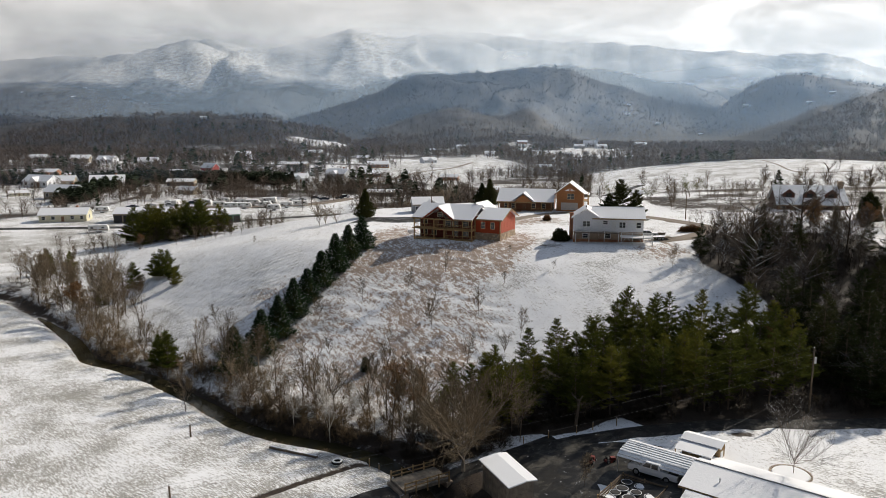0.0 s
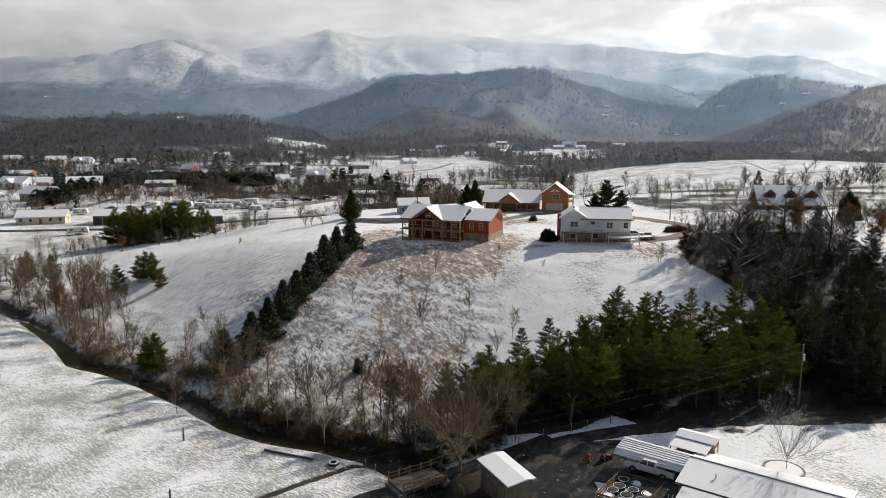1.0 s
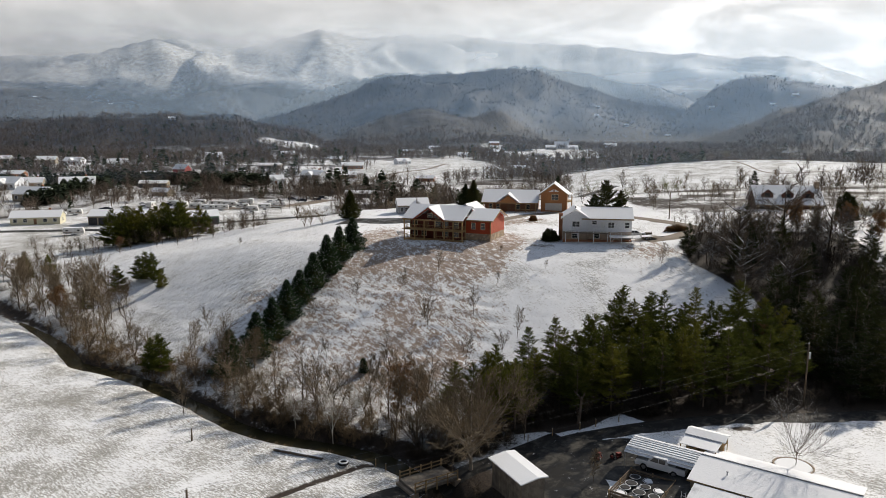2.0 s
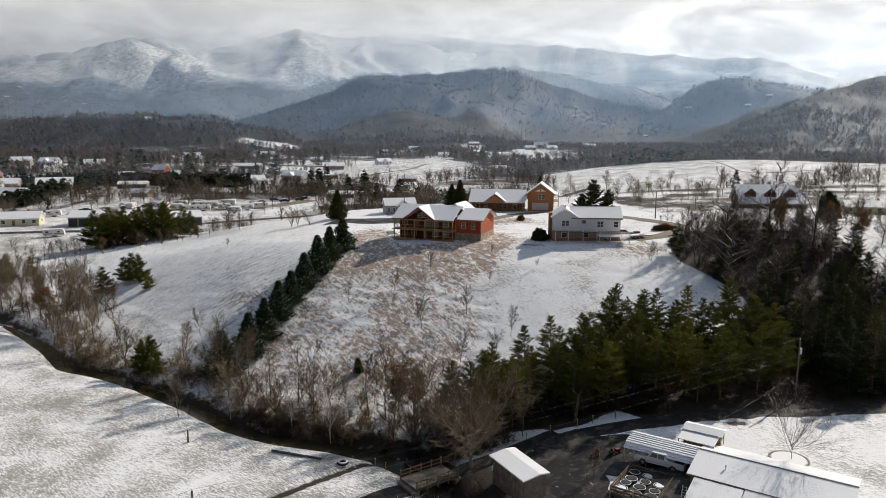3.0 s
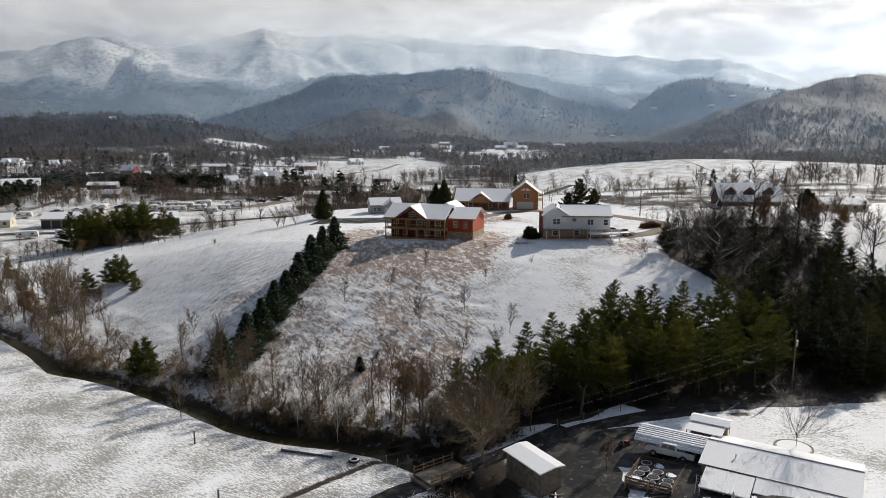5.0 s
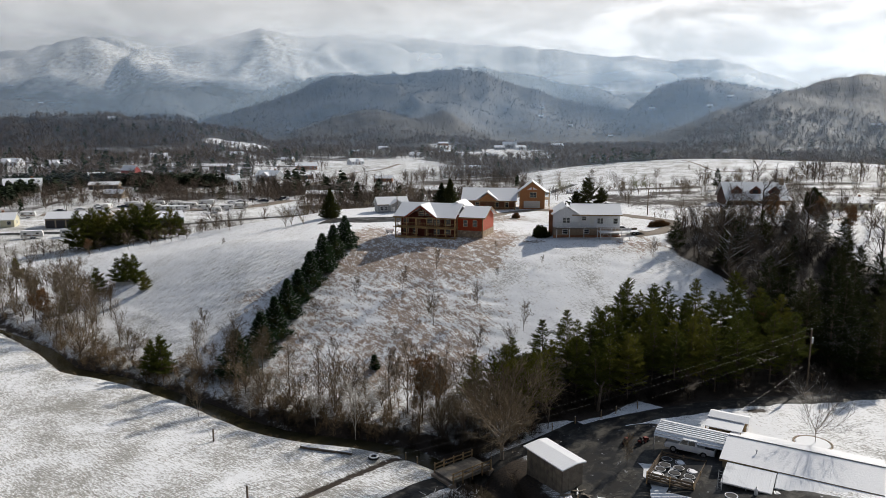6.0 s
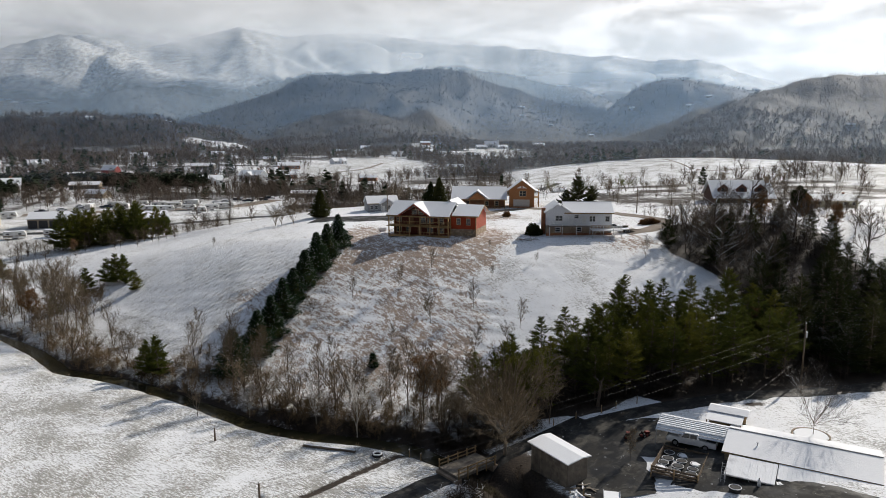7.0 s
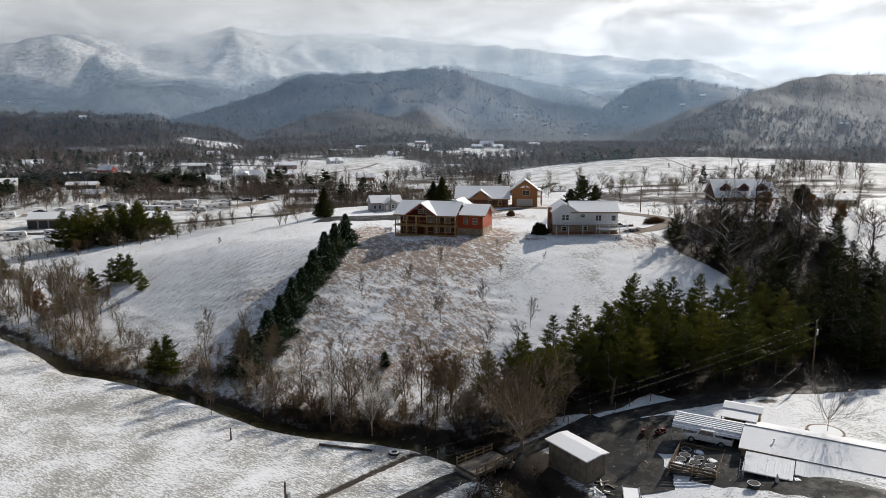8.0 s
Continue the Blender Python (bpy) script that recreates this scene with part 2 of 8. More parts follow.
# far ridges: distance, foot width, then (azimuth, rise per metre) along the crest
RIDGES = [
    (4100, 1500, [(-90, 0.05), (-42.5, 0.0609), (-31.2, 0.0771), (-27.8, 0.0863), (-23.5, 0.0895), (-21.2, 0.1035), (-18.6, 0.1165), (-15.6, 0.1084), (-13.2, 0.1038), (-9.8, 0.121), (-7.2, 0.1335), (-4.6, 0.1235), (-1.1, 0.1259), (3.8, 0.1271), (7.3, 0.1175), (11.6, 0.1132), (15.7, 0.1083), (19.8, 0.0975), (21.7, 0.099), (24.7, 0.09), (25.8, 0.0879), (27.2, 0.0915), (29.3, 0.0832), (31.2, 0.0693), (33.9, 0.0498), (41.1, 0.0165), (90, 0.02)]),
    (3250, 900, [(-90, 0.03), (-40.0, 0.045), (-31.3, 0.052), (-26.5, 0.058), (-22.8, 0.055), (-19.5, 0.045), (-16.5, 0.02), (-14.0, 0.0)]),
    (3380, 1050, [(-34, 0.03), (-27, 0.068), (-23.5, 0.084), (-21.0, 0.100), (-18.6, 0.1135), (-17.2, 0.104), (-15.8, 0.092), (-14.3, 0.079), (-12.1, 0.0523), (-10.6, 0.03), (-9.5, 0.0)]),
    (3520, 1100, [(-12.6, 0.0), (-11.6, 0.038), (-10.9, 0.051), (-9.6, 0.0733), (-8.3, 0.100), (-7.2, 0.124), (-5.9, 0.117), (-4.6, 0.108), (-2.4, 0.094), (0.0, 0.080), (2.5, 0.05), (4.5, 0.0)]),
    (2560, 600, [(-19.5, 0.005), (-16.8, 0.0443), (-15.3, 0.0541), (-14.0, 0.0500), (-12.4, 0.0348), (-10.3, 0.005)]),
    (2500, 800, [(-15.9, 0.0), (-11.6, 0.0289), (-8.1, 0.0481), (-3.7, 0.0697), (-1.1, 0.0766), (2.5, 0.075), (6.0, 0.0807), (9.5, 0.0852), (12.1, 0.0771), (14.6, 0.069), (17.9, 0.0571), (20.3, 0.0456), (22.7, 0.0272), (25.8, 0.0)]),
    (2000, 560, [(18.1, -0.005), (20.0, 0.0097), (21.9, 0.0415), (23.7, 0.0618), (25.0, 0.0694), (26.9, 0.0656), (29.1, 0.0557), (31.3, 0.048), (35.6, 0.024), (40, 0.01)]),
    (1500, 480, [(25.2, 0.0), (27.2, 0.011), (30.6, 0.0428), (32.5, 0.0527), (34.7, 0.0621), (36.4, 0.0665), (38.1, 0.0668), (40.4, 0.062), (50, 0.05), (90, 0.03)]),
    (1750, 420, [(-7.4, -0.0167), (-4.7, 0.0026), (-2.0, 0.018), (0.7, 0.031), (3.4, 0.018), (7.4, 0.0026), (11.8, -0.0164)]),
    (1350, 260, [(-90, 0.0), (-40.4, 0.002), (-31.6, 0.0042), (-28.2, 0.0091), (-24.6, 0.0143), (-20.7, 0.0154), (-16.7, 0.015), (-12.5, 0.0078), (-7.3, -0.0128)]),
]


# crest of the meadow beyond the houses: azimuth and rise per metre
MEADOW_AZ, MEADOW_UP = [4, 9.2, 11.2, 13.3, 15.4, 19.6, 23.7, 27.6, 31.4, 35.0, 38, 60], [-0.075, -0.0735, -0.068, -0.059, -0.052, -0.0431, -0.038, -0.0367, -0.0377, -0.0385, -0.041, -0.05]


def valley(x, y):
    """The valley floor, the hill with the houses, the creek and the fields."""
    r = np.hypot(x, y)
    yy = np.where(r > 700, r, y)
    val = np.interp(yy, [0, 150, 235, 300, 580, 1100, 1700, 3000], [.6, .6, 3, 5, 8.5, 13, 20, 40])
    fr = val + 6.1 * sst(-8, 40, x) * (1 - sst(150, 300, y)) + 3 * sst(42, 130, x) * (1 - sst(200, 400, y))
    xs = [-140, -110, -75, -50, -40, -20, -10, 0, 20, 40, 60, 90, 120, 200]
    yt = np.interp(x, xs, [240, 190, 152, 123, 112, 102, 98, 97, 96, 99, 102, 103, 104, 110])
    yc = np.interp(x, xs, [270, 240, 205, 190, 182, 168, 164, 160, 156, 152, 153, 155, 157, 160])
    zc = np.interp(x, xs, [2.2, 4.0, 9.2, 14.6, 16.2, 18.6, 19.1, 19.6, 20.1, 20.6, 21.5, 22.8, 23.2, 24])
    yb = np.interp(x, xs, [285, 258, 240, 229, 227, 230, 230, 235, 238, 241, 245, 250, 255, 260])
    k = np.clip((y - yt) / (yc - yt), 0, 1)
    up_ = sst(0, 1, k) * .75 + .25 * k
    h = fr + np.maximum(zc - fr, 0) * up_ * (1 - sst(yb, yb + np.interp(x, [-60, 0], [42, 75]), y))
    az = np.degrees(np.arctan2(x, y))
    crest = EYE + 560 * np.interp(az, MEADOW_AZ, MEADOW_UP)
    h = h + np.maximum(crest - val, 0) * np.where(r < 560, np.exp(-((r - 560) / 130) ** 2), np.exp(-((r - 560) / 70) ** 2)) * sst(5.0, 9.0, az)
    h = h + 2.2 * (fbm(x / 120, y / 120, 3, 5) - 0.5) * sst(230, 420, r)
    h = h - 1.9 * np.exp(-(line_dist(CREEK, x, y) / 2.5) ** 2) - 0.55 * np.exp(-(line_dist(DITCH, x, y) / 0.8) ** 2)
    return h


# spurs of the highest ridge: azimuth at the crest and at the foot, strength, half width in degrees
SPURS = [(-37, -34, 0.8, 3.2), (-30.5, -29, 0.7, 2.8), (-25.5, -27, 0.8, 2.6), (-18.6, -11.0, 1.0, 3.0), (-19.5, -22.5, 0.9, 2.6), (-7.2, -13.0, 1.0, 2.8), (-5.8, 2.5, 0.95, 2.6), (0.5, 6.0, 0.7, 2.4),
         (3.8, 4.5, 0.8, 2.2), (8.5, 7.5, 0.8, 2.2), (12.5, 14.0, 0.9, 2.4), (16.5, 17.5, 0.75, 2.2), (21.7, 19.8, 1.0, 2.4), (27.2, 26.0, 1.0, 2.6), (31, 33, 0.8, 2.4)]


def land(x, y):
    """Height of the ground, and how wooded and how frosted it is."""
    x, y = np.asarray(x, float), np.asarray(y, float)
    r = np.hypot(x, y)
    az = np.degrees(np.arctan2(x, y))
    h = valley(x, y)
    base, wood, frost = h, np.zeros_like(h), np.zeros_like(h)
    warp = fbm(x / 500, y / 500, 4, 11) - 0.5
    warp_y = fbm(x / 500 + 31, y / 500, 4, 12) - 0.5
    for i, (dist, foot, crest) in enumerate(RIDGES):
        a = np.array([c[0] for c in crest])
        e = np.array([c[1] for c in crest])
        dd = dist * (1 + (0.0 if 2 <= i <= 4 else 0.10) * np.sin(az * 0.13 + i * 2.1))
        fo = foot * (0.85 + 0.3 * vnoise(az / 6 + 50, az * 0 + i, 3))
        rise = sum(np.interp(az + q, a, e, left=-0.03, right=-0.03) for q in (-1.0, -0.5, 0.0, 0.5, 1.0)) / 5 + (fbm(az * 1.4 + 7, az * 0, 4, 30 + i) - 0.5) * 0.006
        top = EYE + dd * rise - base
        s = np.clip((r - (dd - fo)) / fo, 0, 1)
        back = 1 - sst(0, 1, (r - dd) / (fo * 1.3))
        # spurs and hollows run down the slope
        wx, wy = x + warp * 520, y + warp_y * 520
        k = dist / 4100
        spur = 1 - np.abs(2 * vnoise((wx + 0.35 * wy) / (470 * k), wy / (800 * k), 40 + i) - 1) * 0.95
        spur2 = 1 - np.abs(2 * vnoise((wx - 0.4 * wy) / (200 * k) + 9, wy / (300 * k), 60 + i) - 1)
        form = 0.20 * (spur - 0.55) + 0.09 * (spur2 - 0.5)
        if i == 0:
            for a1, a0, k, w in SPURS:
                form = form + 0.035 * k * sst(0, 1, 1 - np.abs(az + warp * 6 - (a0 + (a1 - a0) * s)) / (w * 1.25))
        mask = 4 * s * (1 - s) ** 0.8
        hh = top * np.maximum(s ** 1.2 + mask * form, 0) * back
        hh = np.where(top > 0, hh, 0)
        h = np.maximum(h, base + hh)
        wood = np.maximum(wood, sst(3, 16, hh))
    h = h + wood * (fbm(x / 60, y / 60, 3, 90) - 0.5) * 12 * (1 - sst(1700, 2600, r))
    frost = sst(60, 300, h) * sst(2300, 2900, r)
    return h, wood, frost


def ground_z(x, y):
    return float(land(np.array([x]), np.array([y]))[0][0])


# houses of the valley: kind, place, turn and size
HOUSES_A = [("cream", -164, 307, 12, 1.05), ("white", -219, 465, 20, 1.35), ("white", -266, 472, -15, 1.3), ("tan", -258, 484, 10, 1.1), ("cream", -246, 412, 30, 0.6), ("tan", -212, 398, -10, 1.3),
            ("white", -284, 690, 5, 1.2), ("barn", -191, 586, -20, 1.0), ("grey", -207, 557, 25, 0.9), ("shed", -174, 474, 4, 0.8), ("green", -94, 303, 25, 0.95), ("grey", -427, 757, 0, 1.3),
            ("tan", -373, 737, 10, 1.3), ("white", -341, 727, -10, 1.2), ("shed", -129, 306, 4, 1.05)]
HOUSES_B = [("white", -15, 733, 30, 1.0), ("brick", 5, 521, -10, 0.8), ("tan", 30, 429, 20, 0.7), ("grey", 215, 1132, 0, 1.2), ("white", 249, 1130, 10, 1.1), ("shed", -36, 414, -6, 0.7),
            ("shed", -136, 667, -4, 0.9), ("white", -102, 498, 20, 1.0), ("grey", -78, 532, -25, 1.3), ("brick", -56, 549, 10, 1.0), ("tan", -88, 790, -10, 0.9), ("brick", -60, 662, 5, 1.2),
            ("cream", 117, 176, -18, 0.62), ("grey", 107, 388, 0, 0.6), ("shed", 300, 605, -15, 0.9), ("shed", 345, 596, -20, 1.3), ("shed", 418, 560, -20, 1.3)]
HOUSES_C = [("white", 60, 900, 0, 1.0), ("tan", 110, 980, 20, 1.0), ("brick", -10, 1010, -20, 1.0), ("white", 30, 1120, 10, 1.1), ("grey", 150, 860, -10, 1.0), ("tan", -160, 900, 0, 1.2),
            ("white", -240, 860, 15, 1.2), ("brick", -310, 560, 0, 1.0), ("white", -350, 520, 25, 1.0), ("tan", -150, 420, -20, 0.8), ("grey", 180, 760, 10, 0.9), ("cream", 90, 640, -10, 0.8), ("white", 330, 1200, 0, 1.3), ("brick", 130, 1180, 0, 1.0)]
# open fields of the valley: middle, half width and half depth
FIELDS = [(-110, 650, 55, 50), (-70, 770, 60, 50), (15, 690, 66, 170), (-30, 560, 60, 60), (200, 985, 80, 120), (150, 850, 40, 60), (-150, 1085, 85, 44), (-350, 905, 120, 26), (-215, 735, 70, 22), (-150, 620, 60, 30), (-250, 520, 40, 26), (30, 455, 60, 24),
          (320, 690, 90, 30), (70, 1090, 70, 30), (-250, 380, 60, 26), (-300, 445, 60, 26)]


def field_mask(x, y):
    """1 where the valley floor is kept open: meadows, lots, lawns."""
    w = 0.9 + 0.5 * (fbm(x / 60 + 3, y / 60 + 8, 3, 130) - 0.5)
    out_ = np.zeros(np.shape(x))
    for fx, fy, rx, ry in FIELDS:
        out_ = np.maximum(out_, 1 - sst(0.75, 1.0, np.hypot((x - fx) / rx, (y - fy) / ry) * w))
    for _, hx, hy, _, k in HOUSES_A + HOUSES_B + HOUSES_C:
        out_ = np.maximum(out_, 1 - sst(0.7, 1.1, np.hypot((x - hx) / (24 * k), (y - hy + 12) / (34 * k)) * w))
    r, az = np.hypot(x, y), np.degrees(np.arctan2(x, y))
    hill = (az > 9 + 3 * w) & (r > 300 + 30 * w) & (r < 600)
    lot = (x > -170) & (x < -45) & (y > 262) & (y < 400)
    pond = (x < -110) & (y < 300)
    near = (x > -50) & (x < 120) & (y < 330)
    return np.clip(out_ + hill + lot + pond + near, 0, 1)


# the woods' edge above the lane: x by y
WOOD_Y, WOOD_X = [88, 112, 119, 125, 132, 139, 146, 156], [54, 56, 57.5, 58.5, 55, 51.5, 52.5, 59]


def make_ground():
    az = np.concatenate([np.arange(-180, -54, 3.0), np.arange(-54, 60, 0.3), np.arange(60, 180, 3.0)])
    rr = np.concatenate([[0.02], np.arange(4, 40, 3.0), np.arange(40, 98, 0.8), np.arange(98, 178, 0.5), np.arange(178, 262, 0.9), 262 * 1.0125 ** np.arange(0, 236)])
    A, R = np.meshgrid(np.radians(az), rr)
    X, Y = R * np.sin(A), R * np.cos(A)
    H, wood, frost = land(X, Y)
    rough = (fbm(X / 2.2, Y / 2.2, 3, 70) - 0.5) * 0.22
    # ruts and furrows on the slopes
    slope = sst(100, 115, Y) * (1 - sst(150, 175, Y))
    rut = fbm((X * 0.5 + Y * 0.86) / 1.3, (X * 0.86 - Y * 0.5) / 9, 3, 21) - 0.5
    step_ = np.sin((Y * 0.92 - X * 0.30) * 3.6 + 8 * fbm(X / 7, Y / 7, 3, 23)) * sst(0.36, 0.58, fbm(X / 14, Y / 14, 3, 24))
    rough = rough + 0.08 * step_ * sst(112, 122, Y) * (1 - sst(178, 195, Y)) * (1 - sst(-28, -18, X))
    H = H + (rough + rut * 0.4 * slope * sst(-75, -55, X) * (1 - sst(8, 16, X))) * (1 - sst(255, 300, R))
    # what lies on the ground: bare soil, stubble, litter with shade painted in under trees
    blot = fbm(X / 9, Y / 9, 4, 33)
    soil = np.exp(-(((X + 3) / 19) ** 2 + ((Y - 153) / 8) ** 2)) * 0.5
    soil += 0.5 * np.exp(-(((X - 13) / 6) ** 2 + ((Y - 157) / 12) ** 2)) + 1.0 * np.exp(-(((X - 20) / 14) ** 2 + ((Y - 190) / 8) ** 2)) + 1.3 * np.exp(-(((X + 12) / 5.5) ** 2 + ((Y - 171) / 13) ** 2)) + 0.7 * np.exp(-(((X - 17) / 4) ** 2 + ((Y - 160) / 9) ** 2))
    soil += 0.56 * sst(-38, -26, X + 0.35 * (Y - 120)) * (1 - sst(5, 18, X + 16 * (blot - 0.5) - 0.05 * (Y - 140))) * sst(106, 116, Y) * (1 - sst(148, 158, Y)) + 0.8 * np.exp(-(((X - 46) / 7) ** 2 + ((Y - 144) / 5) ** 2))
    soil += 0.25 * np.exp(-(((X - 9) / 7) ** 2 + ((Y - 140) / 12) ** 2)) + 0.3 * np.exp(-(((X + 5) / 15) ** 2 + ((Y - 108) / 8) ** 2))
    soil = np.clip(soil * (0.4 + 1.1 * fbm(X / 7, Y / 12, 4, 34)), 0, 0.75)
    cd = line_dist(CREEK, X - 0.9 + 2.4 * (fbm(X / 3, Y / 3, 3, 35) - 0.5), Y - 1.2)
    field = (1 - sst(6, 9, X)) * (1 - sst(180, 230, Y))
    up_hill = sst(2, 5, H - rough)
    grass = 0.26 + 0.22 * fbm(X / 16, Y / 16, 4, 50) * field * (1 - 0.8 * up_hill) - (0.24 - 0.12 * sst(8, 20, X)) * up_hill
    grass = np.where(R > 260, 0.12 + 0.5 * fbm(X / 60, Y / 60, 3, 51), grass)
    bank = np.maximum(np.exp(-(line_dist(CREEK, X - 1.6 + 2.4 * (blot - 0.5), Y - 2.6) / 2.3) ** 2) * (0.6 + 0.7 * blot) * sst(-42, -26, X), np.exp(-(cd / 1.7) ** 2) * (0.5 + 0.6 * blot))
    bank = np.maximum(bank, np.exp(-(line_dist(DITCH, X, Y) / 0.85) ** 2))
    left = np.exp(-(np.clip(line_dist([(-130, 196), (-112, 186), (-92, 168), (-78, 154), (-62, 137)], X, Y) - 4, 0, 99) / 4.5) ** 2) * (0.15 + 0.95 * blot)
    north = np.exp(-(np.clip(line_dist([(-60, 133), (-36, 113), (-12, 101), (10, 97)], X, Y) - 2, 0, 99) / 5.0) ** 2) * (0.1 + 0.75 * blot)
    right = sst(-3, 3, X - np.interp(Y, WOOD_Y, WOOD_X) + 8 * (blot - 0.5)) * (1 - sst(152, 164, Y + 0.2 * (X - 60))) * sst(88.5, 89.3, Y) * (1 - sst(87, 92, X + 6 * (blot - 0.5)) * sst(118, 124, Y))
    # runs out over the verge to paint in the shade of the pines
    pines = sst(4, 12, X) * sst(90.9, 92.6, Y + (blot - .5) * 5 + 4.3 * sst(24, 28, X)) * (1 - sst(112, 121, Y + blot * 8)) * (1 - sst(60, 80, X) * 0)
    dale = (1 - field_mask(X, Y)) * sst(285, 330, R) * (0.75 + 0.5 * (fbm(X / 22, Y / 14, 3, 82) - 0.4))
    # first patch darkens the ground round the bridge: litter and painted shade
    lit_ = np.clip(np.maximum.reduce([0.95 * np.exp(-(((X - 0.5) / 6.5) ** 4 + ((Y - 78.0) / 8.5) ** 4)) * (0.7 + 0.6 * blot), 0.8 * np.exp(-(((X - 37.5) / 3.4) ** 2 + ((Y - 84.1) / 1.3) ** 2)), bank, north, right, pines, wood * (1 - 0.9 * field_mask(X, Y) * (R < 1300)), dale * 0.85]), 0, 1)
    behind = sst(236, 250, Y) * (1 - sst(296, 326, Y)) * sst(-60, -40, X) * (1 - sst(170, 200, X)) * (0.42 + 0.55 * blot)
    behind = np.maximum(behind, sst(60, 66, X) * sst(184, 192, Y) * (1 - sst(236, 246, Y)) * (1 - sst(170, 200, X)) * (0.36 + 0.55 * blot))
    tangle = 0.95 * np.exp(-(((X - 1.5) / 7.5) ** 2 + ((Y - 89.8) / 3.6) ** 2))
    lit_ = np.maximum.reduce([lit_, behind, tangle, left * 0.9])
    nr, nc = X.shape
    verts = np.stack([X, Y, H], -1).reshape(-1, 3)
    idx = np.arange(nr * nc).reshape(nr, nc)
    nxt = np.roll(idx, -1, 1)
    quads = np.stack([idx[:-1], idx[1:], nxt[1:], nxt[:-1]], -1).reshape(-1, 4)[:, ::-1]
    me = bpy.data.meshes.new("ground")
    me.vertices.add(len(verts))
    me.vertices.foreach_set("co", verts.ravel())
    me.loops.add(quads.size)
    me.loops.foreach_set("vertex_index", quads.ravel().astype(np.int32))
    me.polygons.add(len(quads))
    me.polygons.foreach_set("loop_start", np.arange(0, quads.size, 4, dtype=np.int32))
    me.update(calc_edges=True)
    me.polygons.foreach_set("use_smooth", np.ones(len(quads), bool))
    att = me.attributes.new("cover", "FLOAT_COLOR", "POINT")
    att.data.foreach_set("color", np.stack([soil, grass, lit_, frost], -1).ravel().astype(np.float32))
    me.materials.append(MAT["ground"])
    return tagged(new("ground", me), "thin snow over stubble, brown soil and wooded hills", "ground", kind="structure")


make_ground()


class Mesh:
    """Collects boxes, tubes and faces for one mesh."""

    def __init__(self):
        self.v, self.f = [], []

    def quad(self, *p):
        k = len(self.v)
        self.v += [tuple(q) for q in p]
        self.f.append(tuple(range(k, k + len(p))))
        return self

    def box(self, x0, x1, y0, y1, z0, z1):
        k = len(self.v)
        self.v += [(x0, y0, z0), (x1, y0, z0), (x1, y1, z0), (x0, y1, z0), (x0, y0, z1), (x1, y0, z1), (x1, y1, z1), (x0, y1, z1)]
        self.f += [tuple(k + i for i in q) for q in ((3, 2, 1, 0), (4, 5, 6, 7), (0, 1, 5, 4), (1, 2, 6, 5), (2, 3, 7, 6), (3, 0, 4, 7))]
        return self

    def slab(self, pts, way):
        """A closed plate: the polygon pts, pushed along way."""
        k, n = len(self.v), len(pts)
        w = Vector(way)
        self.v += [tuple(p) for p in pts] + [tuple(Vector(p) + w) for p in pts]
        self.f += [tuple(range(k + n - 1, k - 1, -1)), tuple(range(k + n, k + 2 * n))]
        self.f += [(k + i, k + (i + 1) % n, k + n + (i + 1) % n, k + n + i) for i in range(n)]
        return self

    def tube(self, a, b, r0, r1=None, n=8, cap=True):
        a, b = Vector(a), Vector(b)
        r1 = r0 if r1 is None else r1
        d = (b - a).normalized()
        s = d.orthogonal().normalized()
        t = d.cross(s)
        k = len(self.v)
        for c, r in ((a, r0), (b, r1)):
            for i in range(n):
                w = 2 * math.pi * i / n
                self.v.append(tuple(c + (s * math.cos(w) + t * math.sin(w)) * r))
        self.f += [(k + i, k + (i + 1) % n, k + n + (i + 1) % n, k + n + i) for i in range(n)]
        if cap:
            self.f += [tuple(range(k + n - 1, k - 1, -1)), tuple(range(k + n, k + 2 * n))]
        return self

    def data(self, name, mat, smooth=False):
        me = bpy.data.meshes.new(name)
        me.from_pydata(self.v, [], self.f)
        me.materials.append(mat)
        if smooth:
            me.polygons.foreach_set("use_smooth", [True] * len(me.polygons))
        me.update()
        return me


def part(name, mesh, mat, parent, label="", smooth=False):
    """One mesh object under a thing or under a part of it."""
    me = mesh if isinstance(mesh, bpy.types.Mesh) else mesh.data(name, mat, smooth)
    ob = new(name, me)
    ob.parent = parent
    return tagged(ob, label)


def thing(name, m, label, category, group="", kind=""):
    ob = new(name)
    ob.matrix_world = m
    ob.empty_display_size = 0.2
    return tagged(ob, label, category, group, kind)


